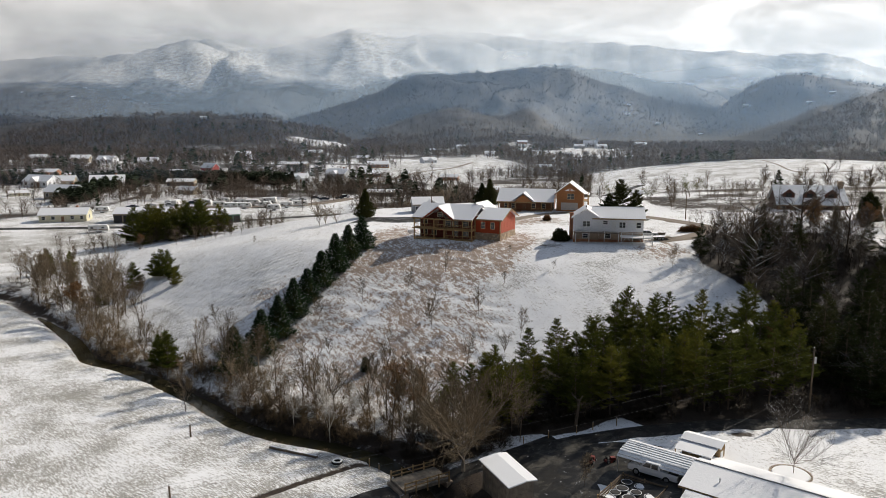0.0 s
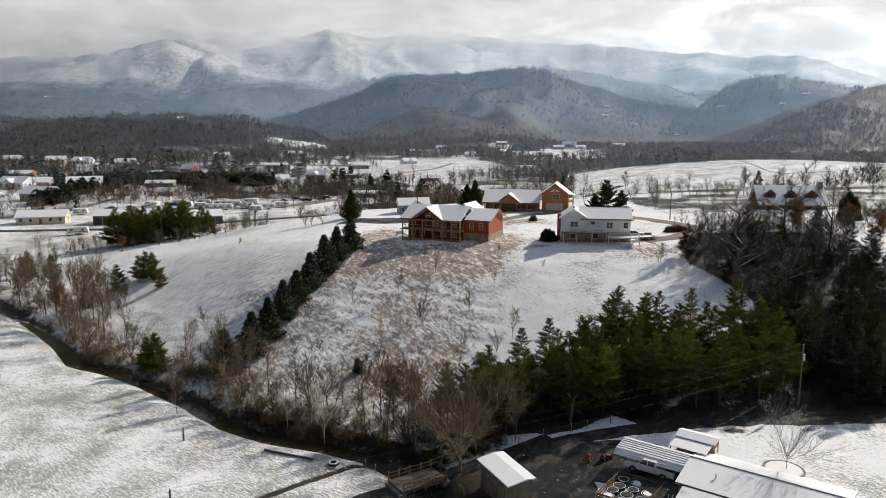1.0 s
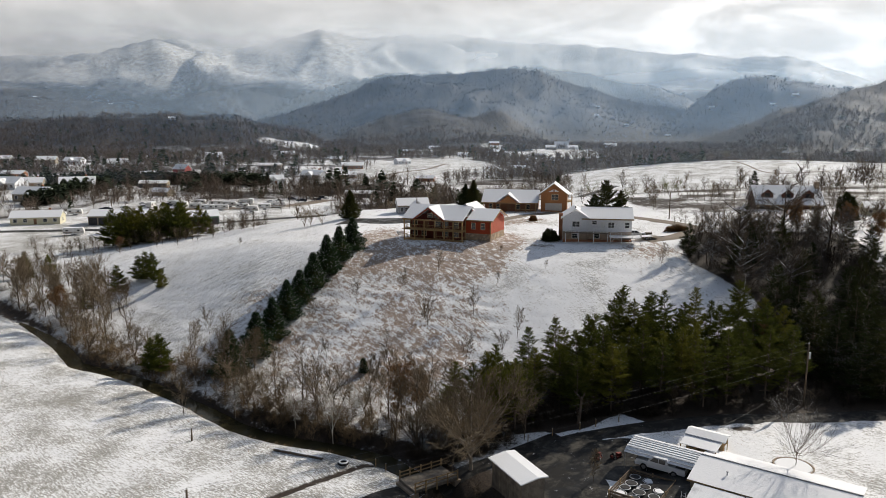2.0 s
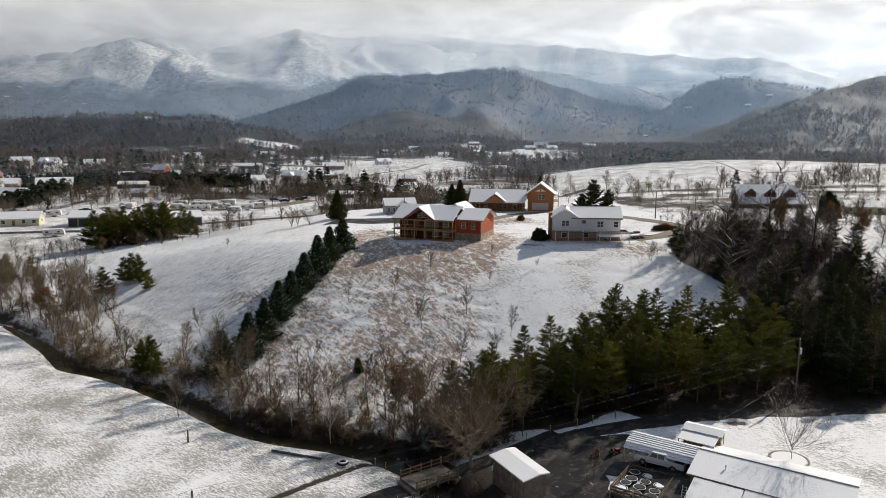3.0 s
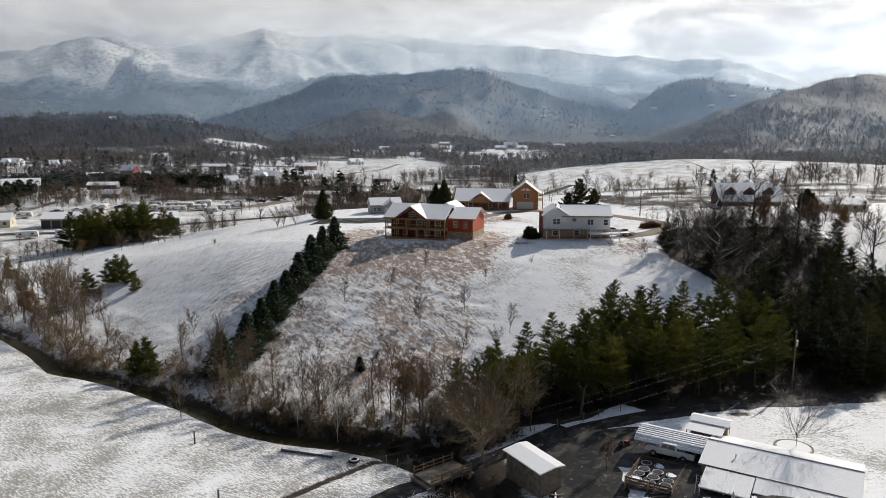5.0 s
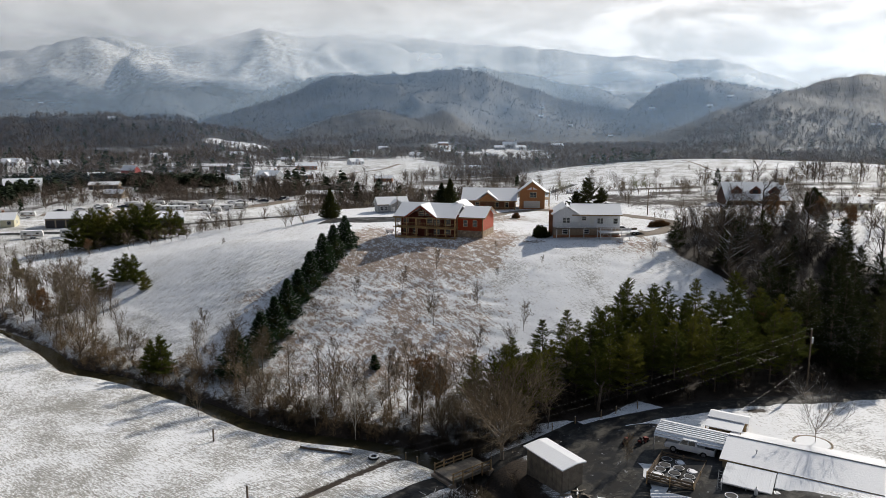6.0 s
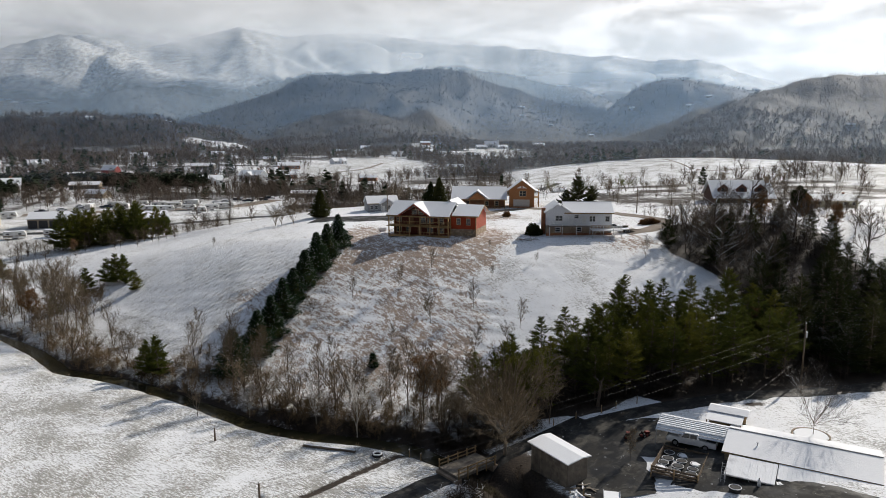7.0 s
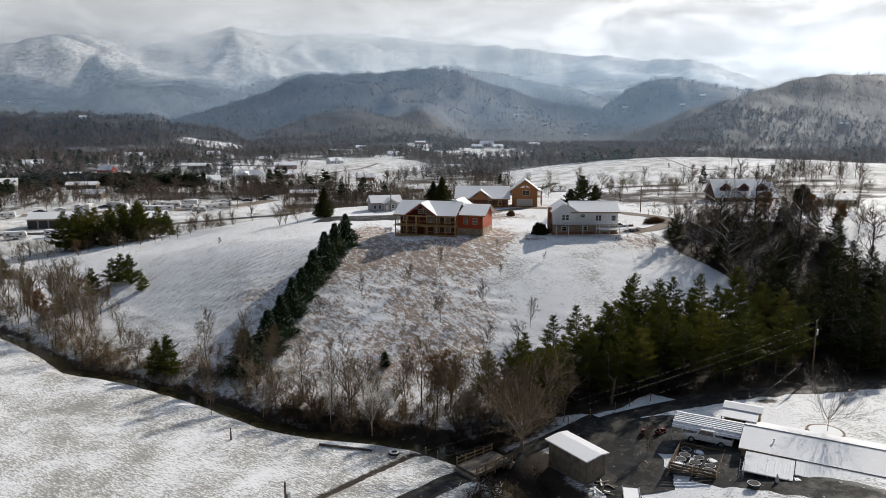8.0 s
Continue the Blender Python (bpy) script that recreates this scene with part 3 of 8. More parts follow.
def ribbon(name, pts, width, mat, label, lift=0.12, flat_z=None, category=""):
    """A road or stream along a line of places, laid on the ground."""
    P = [Vector((p[0], p[1])) for p in pts]
    line = []
    for i in range(len(P) - 1):
        p0, p1, p2, p3 = P[max(i - 1, 0)], P[i], P[i + 1], P[min(i + 2, len(P) - 1)]
        n = max(2, int((p2 - p1).length / 1.2))
        for j in range(n):
            t = j / n
            line.append(0.5 * ((2 * p1) + (p2 - p0) * t + (2 * p0 - 5 * p1 + 4 * p2 - p3) * t * t + (3 * p1 - p0 - 3 * p2 + p3) * t ** 3))
    line.append(P[-1])
    m, cols = Mesh(), 7
    rows = []
    for i, p in enumerate(line):
        d = (line[min(i + 1, len(line) - 1)] - line[max(i - 1, 0)]).normalized()
        s = Vector((d.y, -d.x))
        w = width * (1 + 0.10 * (noise.noise((p.x * 0.15, p.y * 0.15, 3.0))))
        rows.append([p + s * (w * (j / (cols - 1) - 0.5)) for j in range(cols)])
    xs = np.array([q.x for r in rows for q in r])
    ys = np.array([q.y for r in rows for q in r])
    zs = land(xs, ys)[0] + lift if flat_z is None else np.full(len(xs), flat_z)
    zs = zs.reshape(-1, cols)
    if flat_z is None:
        zs[:, 0] -= lift + 0.06
        zs[:, -1] -= lift + 0.06
    m.v = list(zip(xs, ys, zs.ravel()))
    for i in range(len(rows) - 1):
        for j in range(cols - 1):
            k = i * cols + j
            m.f.append((k, k + 1, k + cols + 1, k + cols))
    return tagged(new(name, m.data(name, mat, True)), label, category or name, kind="structure")


ribbon("water", CREEK, 4.0, MAT["water"], "dark brown creek between bare banks", flat_z=-0.72)
ROAD = [(-40, 55), (-22, 70), (-10, 78.5), (-5, 81.6), (2, 84.6), (8, 86.9), (14, 87.8), (20, 88.0), (26, 87.7), (32, 87.2), (40, 87.1), (57, 86.9), (75, 87.5), (110, 90), (170, 100)]
ribbon("road", ROAD, 3.7, MAT["asphalt"], "narrow wet asphalt lane with snow along its edges")
ribbon("driveway", [(10.5, 89.5), (12.5, 84), (13.2, 78), (12.8, 73), (12, 69)], 10.0, MAT["asphalt"], "dark wet yard beside the mobile home", lift=0.1)

ribbon("parking_pad", [(14.5, 87.5), (18, 83), (21.5, 78.5), (25, 74.5), (29, 70)], 8.6, MAT["asphalt"], "dark wet pad under the carport", lift=0.14)
ribbon("muddy_yard", [(10.5, 85.0), (17, 85.0), (22.5, 83.4), (26, 81.0)], 5.0, MAT["asphalt"], "dark trodden ground between the lane and the carport", lift=0.07)
# dark strip for the bare yard and for the shade under the porch eaves
ribbon("porch_yard", [(20.0, 71.0), (23.5, 67.5), (27.5, 64.0), (32.0, 59.5), (37, 54)], 6.0, MAT["asphalt"], "dark bare ground before the porches, standing also for their shade", lift=0.1)
ribbon("yard_path", [(13.5, 80), (15, 75), (16, 71)], 4.0, MAT["asphalt"], "trodden muddy yard before the porch", lift=0.08)


def cloud_build(n):
    """A cloud bank: thick above its base line, torn into wisps along it. Its daylight is put in as emission."""
    v = place(n)
    att = n.add("ShaderNodeAttribute")
    att.attribute_name = "over_base"
    cl = n.noise(1.0, n.vmath("MULTIPLY", v, (0.0034, 0.0034, 0.0075)), 8, 0.58, 0.7)
    wisp = n.math("MULTIPLY", n.math("SUBTRACT", cl, 0.5), 340.0)
    a = n.ramp(n.math("ADD", att.outputs["Fac"], wisp), -70.0, 110.0)
    z = n.add("ShaderNodeSeparateXYZ", Vector=v).outputs[2]
    a = n.math("MULTIPLY", n.math("MULTIPLY", a, n.ramp(z, 700.0, 820.0, 1.0, 0.0)), 0.97)
    # light and grey of the cloud are painted into a glow of its own
    tone = n.ramp(n.noise(1.0, n.vmath("MULTIPLY", v, (0.0016, 0.0016, 0.0042)), 7, 0.6, 0.6), 0.3, 0.7, 0.60, 0.88)
    body = n.add("ShaderNodeEmission", Color=n.mix(1.0, (1.0, 0.992, 0.988), tone, "MULTIPLY"), Strength=1.0)
    return n.add("ShaderNodeMixShader", i0=a, i1=n.add("ShaderNodeBsdfTransparent").outputs[0], i2=body.outputs[0]).outputs[0]


# base of the cloud bank by azimuth: rise per metre
CLOUD_AZ = [-46, -26, -23, -20.5, -18.5, -16, -13, -10, -8.6, -7.2, -5.5, -3, 1, 5, 8, 12, 18, 24, 32]
CLOUD_UP = [0.07, 0.083, 0.092, 0.104, 0.114, 0.104, 0.098, 0.098, 0.106, 0.130, 0.126, 0.118, 0.119, 0.121, 0.130, 0.142, 0.16, 0.18, 0.2]


def arc_sheet(name, radius, a0, a1, z0, z1, mat, label):
    m, n, k = Mesh(), 150, 6
    for i in range(n + 1):
        a = radians(a0 + (a1 - a0) * i / n)
        for j in range(k + 1):
            m.v.append((radius * math.sin(a), radius * math.cos(a), z0 + (z1 - z0) * j / k))
    for i in range(n):
        for j in range(k):
            q = i * (k + 1) + j
            m.f.append((q, q + 1, q + k + 2, q + k + 1))
    me = m.data(name, mat, True)
    if name == "cloud_bank":
        v = np.array(m.v)
        up_ = EYE + radius * np.interp(np.degrees(np.arctan2(v[:, 0], v[:, 1])), CLOUD_AZ, CLOUD_UP)
        me.attributes.new("over_base", "FLOAT", "POINT").data.foreach_set("value", (v[:, 2] - up_).astype(np.float32))
    return tagged(new(name, me), label, "mist", kind="structure")


# ======== materials of houses and things ========


def siding_build(base, course, dark=0.7, rough=0.7, logs=False):
    """Boards or logs in level courses."""
    def build(n):
        v = coords(n)
        z = n.add("ShaderNodeSeparateXYZ", Vector=v).outputs[2]
        f = n.math("FRACT", n.math("DIVIDE", z, course))
        prof = n.math("SINE", n.math("MULTIPLY", f, math.pi)) if logs else f
        line = n.ramp(prof, 0.0, 0.35 if logs else 0.12, dark, 1.0)
        grain = n.ramp(n.noise(6.0, n.stretch(v, (0.6, 0.6, 6.0)), 5, 0.6), 0.3, 0.7, 0.78, 1.15)
        c = n.mix(1.0, base, n.math("MULTIPLY", line, grain), "MULTIPLY")
        return surf(n, c, rough, prof, 0.05 if logs else 0.02, 0.8)
    return build


MAT["red_log"] = material("red_stained_logs", siding_build((0.42, 0.058, 0.014), 0.22, 0.55, 0.6, True))
MAT["brown_log"] = material("brown_stained_logs", siding_build((0.22, 0.09, 0.04), 0.22, 0.6, 0.6, True))
# red logs again, with the deep porch shade put into the colour
MAT["shaded_red_log"] = material("shaded_red_stained_logs", siding_build((0.13, 0.024, 0.014), 0.22, 0.55, 0.6, True))
MAT["dark_log"] = material("dark_stained_logs", siding_build((0.10, 0.034, 0.022), 0.22, 0.6, 0.6, True))
MAT["tan_log"] = material("honey_stained_siding", siding_build((0.40, 0.17, 0.06), 0.2, 0.65, 0.6, True))
MAT["white_siding"] = material("white_vinyl_siding", siding_build((0.82, 0.83, 0.86), 0.13, 0.82, 0.55))
MAT["grey_siding"] = material("grey_vinyl_siding", siding_build((0.34, 0.35, 0.36), 0.13, 0.8, 0.55))
MAT["cream_siding"] = material("cream_siding", siding_build((0.62, 0.58, 0.42), 0.15, 0.8, 0.6))
MAT["tan_siding"] = material("tan_siding", siding_build((0.36, 0.30, 0.22), 0.15, 0.8, 0.6))
MAT["green_siding"] = material("green_metal_siding", siding_build((0.12, 0.22, 0.15), 0.3, 0.8, 0.5))
MAT["barn_red"] = material("barn_red_boards", siding_build((0.28, 0.035, 0.03), 0.25, 0.7, 0.7))
MAT["wood"] = plain("weathered_wood", (0.30, 0.20, 0.10), 0.25, 1.5, 0.75, 30)
MAT["deck_wood"] = plain("new_pine_wood", (0.42, 0.27, 0.12), 0.2, 2.0, 0.7, 30)
MAT["grey_wood"] = plain("grey_old_boards", (0.20, 0.17, 0.135), 0.3, 1.2, 0.85, 24)
MAT["white_paint"] = plain("white_paint", (0.78, 0.78, 0.78), 0.06, 2.0, 0.5, 30)
MAT["trim"] = plain("cream_window_trim", (0.60, 0.52, 0.38), 0.08, 2.0, 0.6, 30)
MAT["block"] = plain("painted_block", (0.35, 0.27, 0.20), 0.18, 1.0, 0.85, 12)
MAT["brick_red"] = plain("red_clay_footing", (0.33, 0.15, 0.08), 0.25, 1.2, 0.9, 14)
MAT["metal_grey"] = plain("galvanised_metal", (0.42, 0.43, 0.45), 0.12, 2.0, 0.4, 30, 0.7)
MAT["dark_metal"] = plain("dark_metal", (0.06, 0.06, 0.065), 0.2, 2.0, 0.5, 30, 0.4)
MAT["rubber"] = plain("black_rubber", (0.022, 0.022, 0.023), 0.3, 3.0, 0.8, 30)
MAT["pole_wood"] = plain("tarred_pole_wood", (0.13, 0.095, 0.065), 0.3, 0.8, 0.85, 20)
MAT["car_white"] = plain("white_car_paint", (0.72, 0.73, 0.75), 0.04, 2.0, 0.25, 30)
MAT["car_silver"] = plain("silver_car_paint", (0.42, 0.44, 0.46), 0.06, 2.0, 0.3, 30, 0.3)
MAT["car_dark"] = plain("dark_blue_car_paint", (0.03, 0.04, 0.06), 0.1, 2.0, 0.25, 30)
MAT["car_red"] = plain("red_car_paint", (0.35, 0.03, 0.03), 0.1, 2.0, 0.3, 30)
MAT["rv_white"] = plain("white_camper_shell", (0.68, 0.68, 0.66), 0.06, 1.0, 0.4, 20)
MAT["stripe"] = plain("brown_camper_stripe", (0.22, 0.15, 0.1), 0.1, 1.0, 0.5, 20)
MAT["lamp_glass"] = plain("lamp_glass", (0.6, 0.6, 0.58), 0.05, 2.0, 0.15, 30)
MAT["door_brown"] = plain("brown_door_paint", (0.20, 0.10, 0.05), 0.15, 2.0, 0.5, 30)
MAT["garage_white"] = plain("pale_garage_door", (0.52, 0.50, 0.46), 0.06, 2.0, 0.55, 30)


def glass_build(n):
    v = coords(n)
    c = n.mix(n.noise(0.7, v, 3), (0.012, 0.014, 0.018), (0.05, 0.055, 0.06))
    return surf(n, c, 0.06, spec=0.6)


MAT["glass"] = material("dark_window_glass", glass_build)


def snow_roof_build(rib, bare):
    """Thin snow on a ribbed metal roof; the ribs show through."""
    def build(n):
        v = coords(n)
        x = n.add("ShaderNodeSeparateXYZ", Vector=v).outputs[0]
        ribs = n.ramp(n.math("ABSOLUTE", n.math("SUBTRACT", n.math("FRACT", n.math("DIVIDE", x, rib)), 0.5)), 0.40, 0.5)
        patch = n.ramp(n.noise(0.45, v, 6, 0.6), 0.62 - bare, 0.78 - bare * 0.6)
        fine = n.ramp(n.noise(9.0, v, 4, 0.65), 0.3, 0.7, 0.93, 1.03)
        snow = n.mix(1.0, (0.84, 0.85, 0.87), fine, "MULTIPLY")
        under = n.mix(n.noise(2.0, v, 4), (0.30, 0.31, 0.33), (0.45, 0.46, 0.48))
        thin = n.math("MULTIPLY", n.math("MAXIMUM", patch, n.math("MULTIPLY", ribs, 0.14)), 0.65)
        c = n.mix(thin, snow, under)
        h = n.math("ADD", n.math("MULTIPLY", ribs, 0.45), n.math("MULTIPLY", n.noise(5.0, v, 4), 0.5))
        return surf(n, c, 0.55, h, 0.035, 0.7, 0.0, 0.3)
    return build


MAT["snow_roof"] = material("snowy_roof", snow_roof_build(0.45, -0.14))
MAT["thin_roof"] = material("thinly_snowed_metal_roof", snow_roof_build(0.30, 0.07))


def snow_build(n):
    v = place(n)
    c = n.mix(n.noise(1.5, v, 5), (0.80, 0.81, 0.83), (0.88, 0.88, 0.89))
    return surf(n, c, 0.7, n.noise(4.0, v, 5), 0.04, spec=0.25)


MAT["snow"] = material("fresh_snow", snow_build)


def stone_build(n):
    v = coords(n)
    vo = n.t.nodes.new("ShaderNodeTexVoronoi")
    vo.feature = "DISTANCE_TO_EDGE"
    vo.inputs["Scale"].default_value = 2.2
    n.put(vo, "Vector", v)
    cell = n.t.nodes.new("ShaderNodeTexVoronoi")
    cell.inputs["Scale"].default_value = 2.2
    n.put(cell, "Vector", v)
    tone = n.add("ShaderNodeSeparateColor", Color=cell.outputs["Color"]).outputs[0]
    c = n.mix(tone, (0.24, 0.165, 0.105), (0.56, 0.44, 0.31))
    c = n.mix(n.ramp(vo.outputs[0], 0.02, 0.08, 1.0, 0.0), c, (0.2, 0.18, 0.16))
    return surf(n, c, 0.85, n.ramp(vo.outputs[0], 0.0, 0.15), 0.06, 0.8)


MAT["stone"] = material("fieldstone_facing", stone_build)

# ======== parts of houses ========


def at(x, y, z, turn=0.0):
    return pose(x, y, z, 0, 0, turn)


def window(parent, x, y, z, w, h, side="front", trim="trim", bars=1):
    """A framed window on a wall that faces -y (front) or +x (right): x, z is the middle of the sill."""
    def m3(a0, a1, d0, d1, b0, b1, mesh):
        if side == "front":
            mesh.box(x + a0, x + a1, y - d1, y - d0, z + b0, z + b1)
        elif side == "back":
            mesh.box(x + a0, x + a1, y + d0, y + d1, z + b0, z + b1)
        elif side == "right":
            mesh.box(y + d0, y + d1, x + a0, x + a1, z + b0, z + b1)
        else:
            mesh.box(y - d1, y - d0, x + a0, x + a1, z + b0, z + b1)
        return mesh
    f, t = Mesh(), 0.10
    m3(-w / 2 - t, w / 2 + t, 0.0, 0.09, -t, 0.0, f)
    m3(-w / 2 - t, w / 2 + t, 0.0, 0.09, h, h + t, f)
    m3(-w / 2 - t, -w / 2, 0.0, 0.08, 0.0, h, f)
    m3(w / 2, w / 2 + t, 0.0, 0.08, 0.0, h, f)
    m3(-w / 2, w / 2, 0.0, 0.05, h * 0.5 - 0.03, h * 0.5 + 0.03, f)
    for i in range(1, bars):
        a = -w / 2 + w * i / bars
        m3(a - 0.05, a + 0.05, 0.0, 0.06, 0.0, h, f)
    win = part("window", f, MAT[trim], parent, "window with a pale painted frame")
    part("pane", m3(-w / 2, w / 2, 0.004, 0.03, 0.0, h, Mesh()), MAT["glass"], win, "dark window glass")
    return win


def door(parent, x, y, z, w, h, mat="door_brown", side="front"):
    m = Mesh()
    if side == "front":
        m.box(x - w / 2, x + w / 2, y - 0.06, y, z, z + h)
        k = Mesh().box(x + w * 0.36, x + w * 0.42, y - 0.12, y - 0.06, z + h * 0.46, z + h * 0.5)
    else:
        m.box(y, y + 0.06, x - w / 2, x + w / 2, z, z + h)
        k = Mesh().box(y + 0.06, y + 0.12, x + w * 0.36, x + w * 0.42, z + h * 0.46, z + h * 0.5)
    d = part("door", m, MAT[mat], parent, "panelled house door")
    part("handle", k, MAT["metal_grey"], d)
    return d


def railing(parent, a, b, z, mat, h=0.95, gap=0.35, name="railing"):
    """A run of railing from a to b (x, y): two rails and its balusters in one part."""
    m = Mesh()
    a, b = Vector((*a, z)), Vector((*b, z))
    d = b - a
    n = max(2, int(d.length / gap))
    up_ = Vector((0, 0, 1))
    for hh, r in ((h, 0.055), (0.14, 0.04)):
        m.tube(a + up_ * hh, b + up_ * hh, r, n=4)
    for i in range(1, n):
        p = a + d * (i / n)
        m.tube(p + up_ * 0.14, p + up_ * h, 0.024, n=4, cap=False)
    return part(name, m, mat, parent)


def gable_roof(parent, x0, x1, ye0, yr, ye1, ze, zr, mat, thick=0.16, name="roof", label="", ze1=None):
    """Two slopes with the ridge along x. ye0, ye1: front and back eave; yr: ridge."""
    ze1 = ze if ze1 is None else ze1
    r = part(name, Mesh().slab([(x0, ye0, ze), (x1, ye0, ze), (x1, yr, zr), (x0, yr, zr)], (0, 0, thick))
             .slab([(x0, yr, zr), (x1, yr, zr), (x1, ye1, ze1), (x0, ye1, ze1)], (0, 0, thick)), mat, parent, label)
    fa = Mesh().box(x0, x1, ye0 - 0.03, ye0, ze - 0.14, ze + thick - 0.02)
    part("fascia", fa, MAT["wood"], r)
    return r


def cross_roof(parent, xm, half, y0, y1, ze, zr, mat, thick=0.16, label=""):
    """A gable roof with its ridge along y, from y0 in front to y1."""
    return part("cross_roof", Mesh().slab([(xm - half, y0, ze), (xm, y0, zr), (xm, y1, zr), (xm - half, y1, ze)], (0, 0, thick))
                .slab([(xm, y0, zr), (xm + half, y0, ze), (xm + half, y1, ze), (xm, y1, zr)], (0, 0, thick)), mat, parent, label)


def post(parent, x, y, z0, z1, mat, r=0.1):
    return part("post", Mesh().box(x - r, x + r, y - r, y + r, z0, z1), mat, parent)


# ======== the red log house ========


def red_log_house():
    u = radians(-26)
    cx, cy = 12.7, 156.5
    h = thing("log_house", at(cx - 20 * math.cos(u), cy - 20 * math.sin(u), 19.7, -26),
              "two-storey red log house with covered porches and snowy roof", "house")
    log, roof, wood = MAT["red_log"], MAT["snow_roof"], MAT["deck_wood"]
    # front wall in the darkened red that stands for the porch shade
    part("wall", Mesh().slab([(0, 0, -1.2), (14, 0, -1.2), (14, 0, 4.6), (14, 3.2, 7.2), (14, 9.5, 4.2), (14, 9.5, -1.2), (0, 9.5, -1.2), (0, 9.5, 4.2), (0, 3.2, 7.2), (0, 0, 4.6)][0:2]
         + [(14, 0, 5.7), (0, 0, 5.7)], (0, 0.3, 0)), MAT["shaded_red_log"], h, "red log wall behind the porches, darkened for porch shade")
    part("end_wall", Mesh().slab([(0.003, 0.3, -1.2), (0.003, 9.5, -1.2), (0.003, 9.5, 4.3), (0.003, 3.2, 7.4), (0.003, 0.3, 5.9)], (0.3, 0, 0)), log, h)
    part("back_wall", Mesh().box(0.31, 19.7, 9.2, 9.5, -1.2, 4.2), log, h)
    # wing with the stone-faced cellar
    part("wing_wall", Mesh().box(14, 20, 0.0, 0.3, 1.75, 4.75), log, h, "red log wall with two windows")
    part("end_wall", Mesh().slab([(20, 0.3, 1.75), (20, 9.5, 1.75), (20, 9.5, 4.7), (20, 4.8, 6.75), (20, 0.3, 4.85)], (-0.3, 0, 0)), log, h, "sunlit red gable wall")
    part("stone_base", Mesh().box(14, 20.04, -0.06, 0.3, -1.4, 1.75), MAT["stone"], h, "fieldstone cellar facing")
    part("stone_base", Mesh().box(19.7, 20.06, 0.31, 9.5, -1.4, 1.75), MAT["stone"], h, "fieldstone cellar facing")
    for x in (0.1, 13.95, 20.0):
        part("corner_board", Mesh().box(x - 0.12, x + 0.12, -0.09, 0.06, 1.0 if x > 14 else -0.5, 4.7), MAT["wood"], h)
    # roofs
    # the front slope stops at the valleys of the porch gable, so that its wall shows
    main = part("roof", Mesh().slab([(-0.9, -2.75, 4.62), (2.1, -2.75, 4.62), (6.0, 3.2, 7.45), (-0.9, 3.2, 7.45)], (0, 0, 0.16))
                .slab([(9.9, -2.75, 4.62), (14.4, -2.75, 4.62), (14.4, 3.2, 7.45), (6.0, 3.2, 7.45)], (0, 0, 0.16))
                .slab([(-0.9, 3.2, 7.45), (14.4, 3.2, 7.45), (14.4, 9.9, 4.2), (-0.9, 9.9, 4.2)], (0, 0, 0.16)), roof, h, "white snow-covered roof")
    for a, b in ((-0.9, 2.1), (9.9, 14.4)):
        part("fascia", Mesh().box(a, b, -2.78, -2.75, 4.48, 4.76), MAT["wood"], main)
    gable_roof(h, 14.42, 20.75, -0.65, 4.8, 10.0, 4.72, 6.85, roof, name="wing_roof", label="white snow-covered roof", ze1=4.75)
    cross_roof(h, 6.0, 3.9, -3.05, 3.1, 4.75, 7.5, roof, label="snowy porch gable")
    cross_roof(h, 12.6, 3.2, 3.3, 10.6, 5.6, 7.9, roof, label="snowy rear gable")
    part("gable_wall", Mesh().slab([(2.6, -0.14, 4.5), (9.4, -0.14, 4.5), (6.0, -0.14, 7.2)], (0, 0.13, 0)), MAT["shaded_red_log"], h, "log gable in the darkened porch-shade red")
    for a, b in (((2.1, 4.68), (6.0, 7.42)), ((9.9, 4.68), (6.0, 7.42))):
        part("rake_board", Mesh().slab([(a[0], -3.09, a[1]), (b[0], -3.09, b[1]), (b[0], -3.09, b[1] - 0.28), (a[0], -3.09, a[1] - 0.28)], (0, 0.05, 0)), MAT["red_log"], h)
    for s in (1, -1):
        part("rake_board", Mesh().slab([(20.77, 4.8 + s * 0.0, 6.98), (20.77, 4.8 + s * 5.35, 4.8), (20.77, 4.8 + s * 5.35, 4.55), (20.77, 4.8, 6.72)], (0.05, 0, 0)), MAT["wood"], h)
    # porches
    for z, nm in ((0.0, "lower_porch"), (2.35, "upper_porch")):
        part(nm, Mesh().box(-0.5, 14.2, -2.45, -0.02, z - 0.22, z), wood, h, "plank porch floor")
    for i in range(15):
        part("floor_board", Mesh().box(-0.5 + i * 0.98, 0.45 + i * 0.98, -2.5, -0.05, 2.354, 2.39), wood, h)
    xs = [-0.4, 2.3, 4.7, 7.3, 9.7, 11.9, 14.1]
    for x in xs:
        post(h, x, -2.35, -0.9, 4.5, wood, 0.11)
    for z in (0.0, 2.39):
        for a, b in zip(xs, xs[1:]):
            if not (z == 0.0 and a == 4.7):
                railing(h, (a + 0.11, -2.35), (b - 0.11, -2.35), z, wood)
        for x in (-0.4, 14.1):
            railing(h, (x, -2.24), (x, -0.1), z, wood)
    part("porch_beam", Mesh().box(-0.6, 14.3, -2.5, -2.2, 4.35, 4.6), wood, h)
    part("eave_log", Mesh().tube((-0.9, -2.55, 2.2), (14.4, -2.55, 2.2), 0.1), wood, h)
    # openings
    for x, w in ((1.3, 1.0), (7.2, 1.3), (9.0, 1.3), (11.6, 1.3)):
        window(h, x, 0.0, 3.0 if w < 1.2 else 2.75, w, 1.2 if w < 1.2 else 1.6, bars=1)
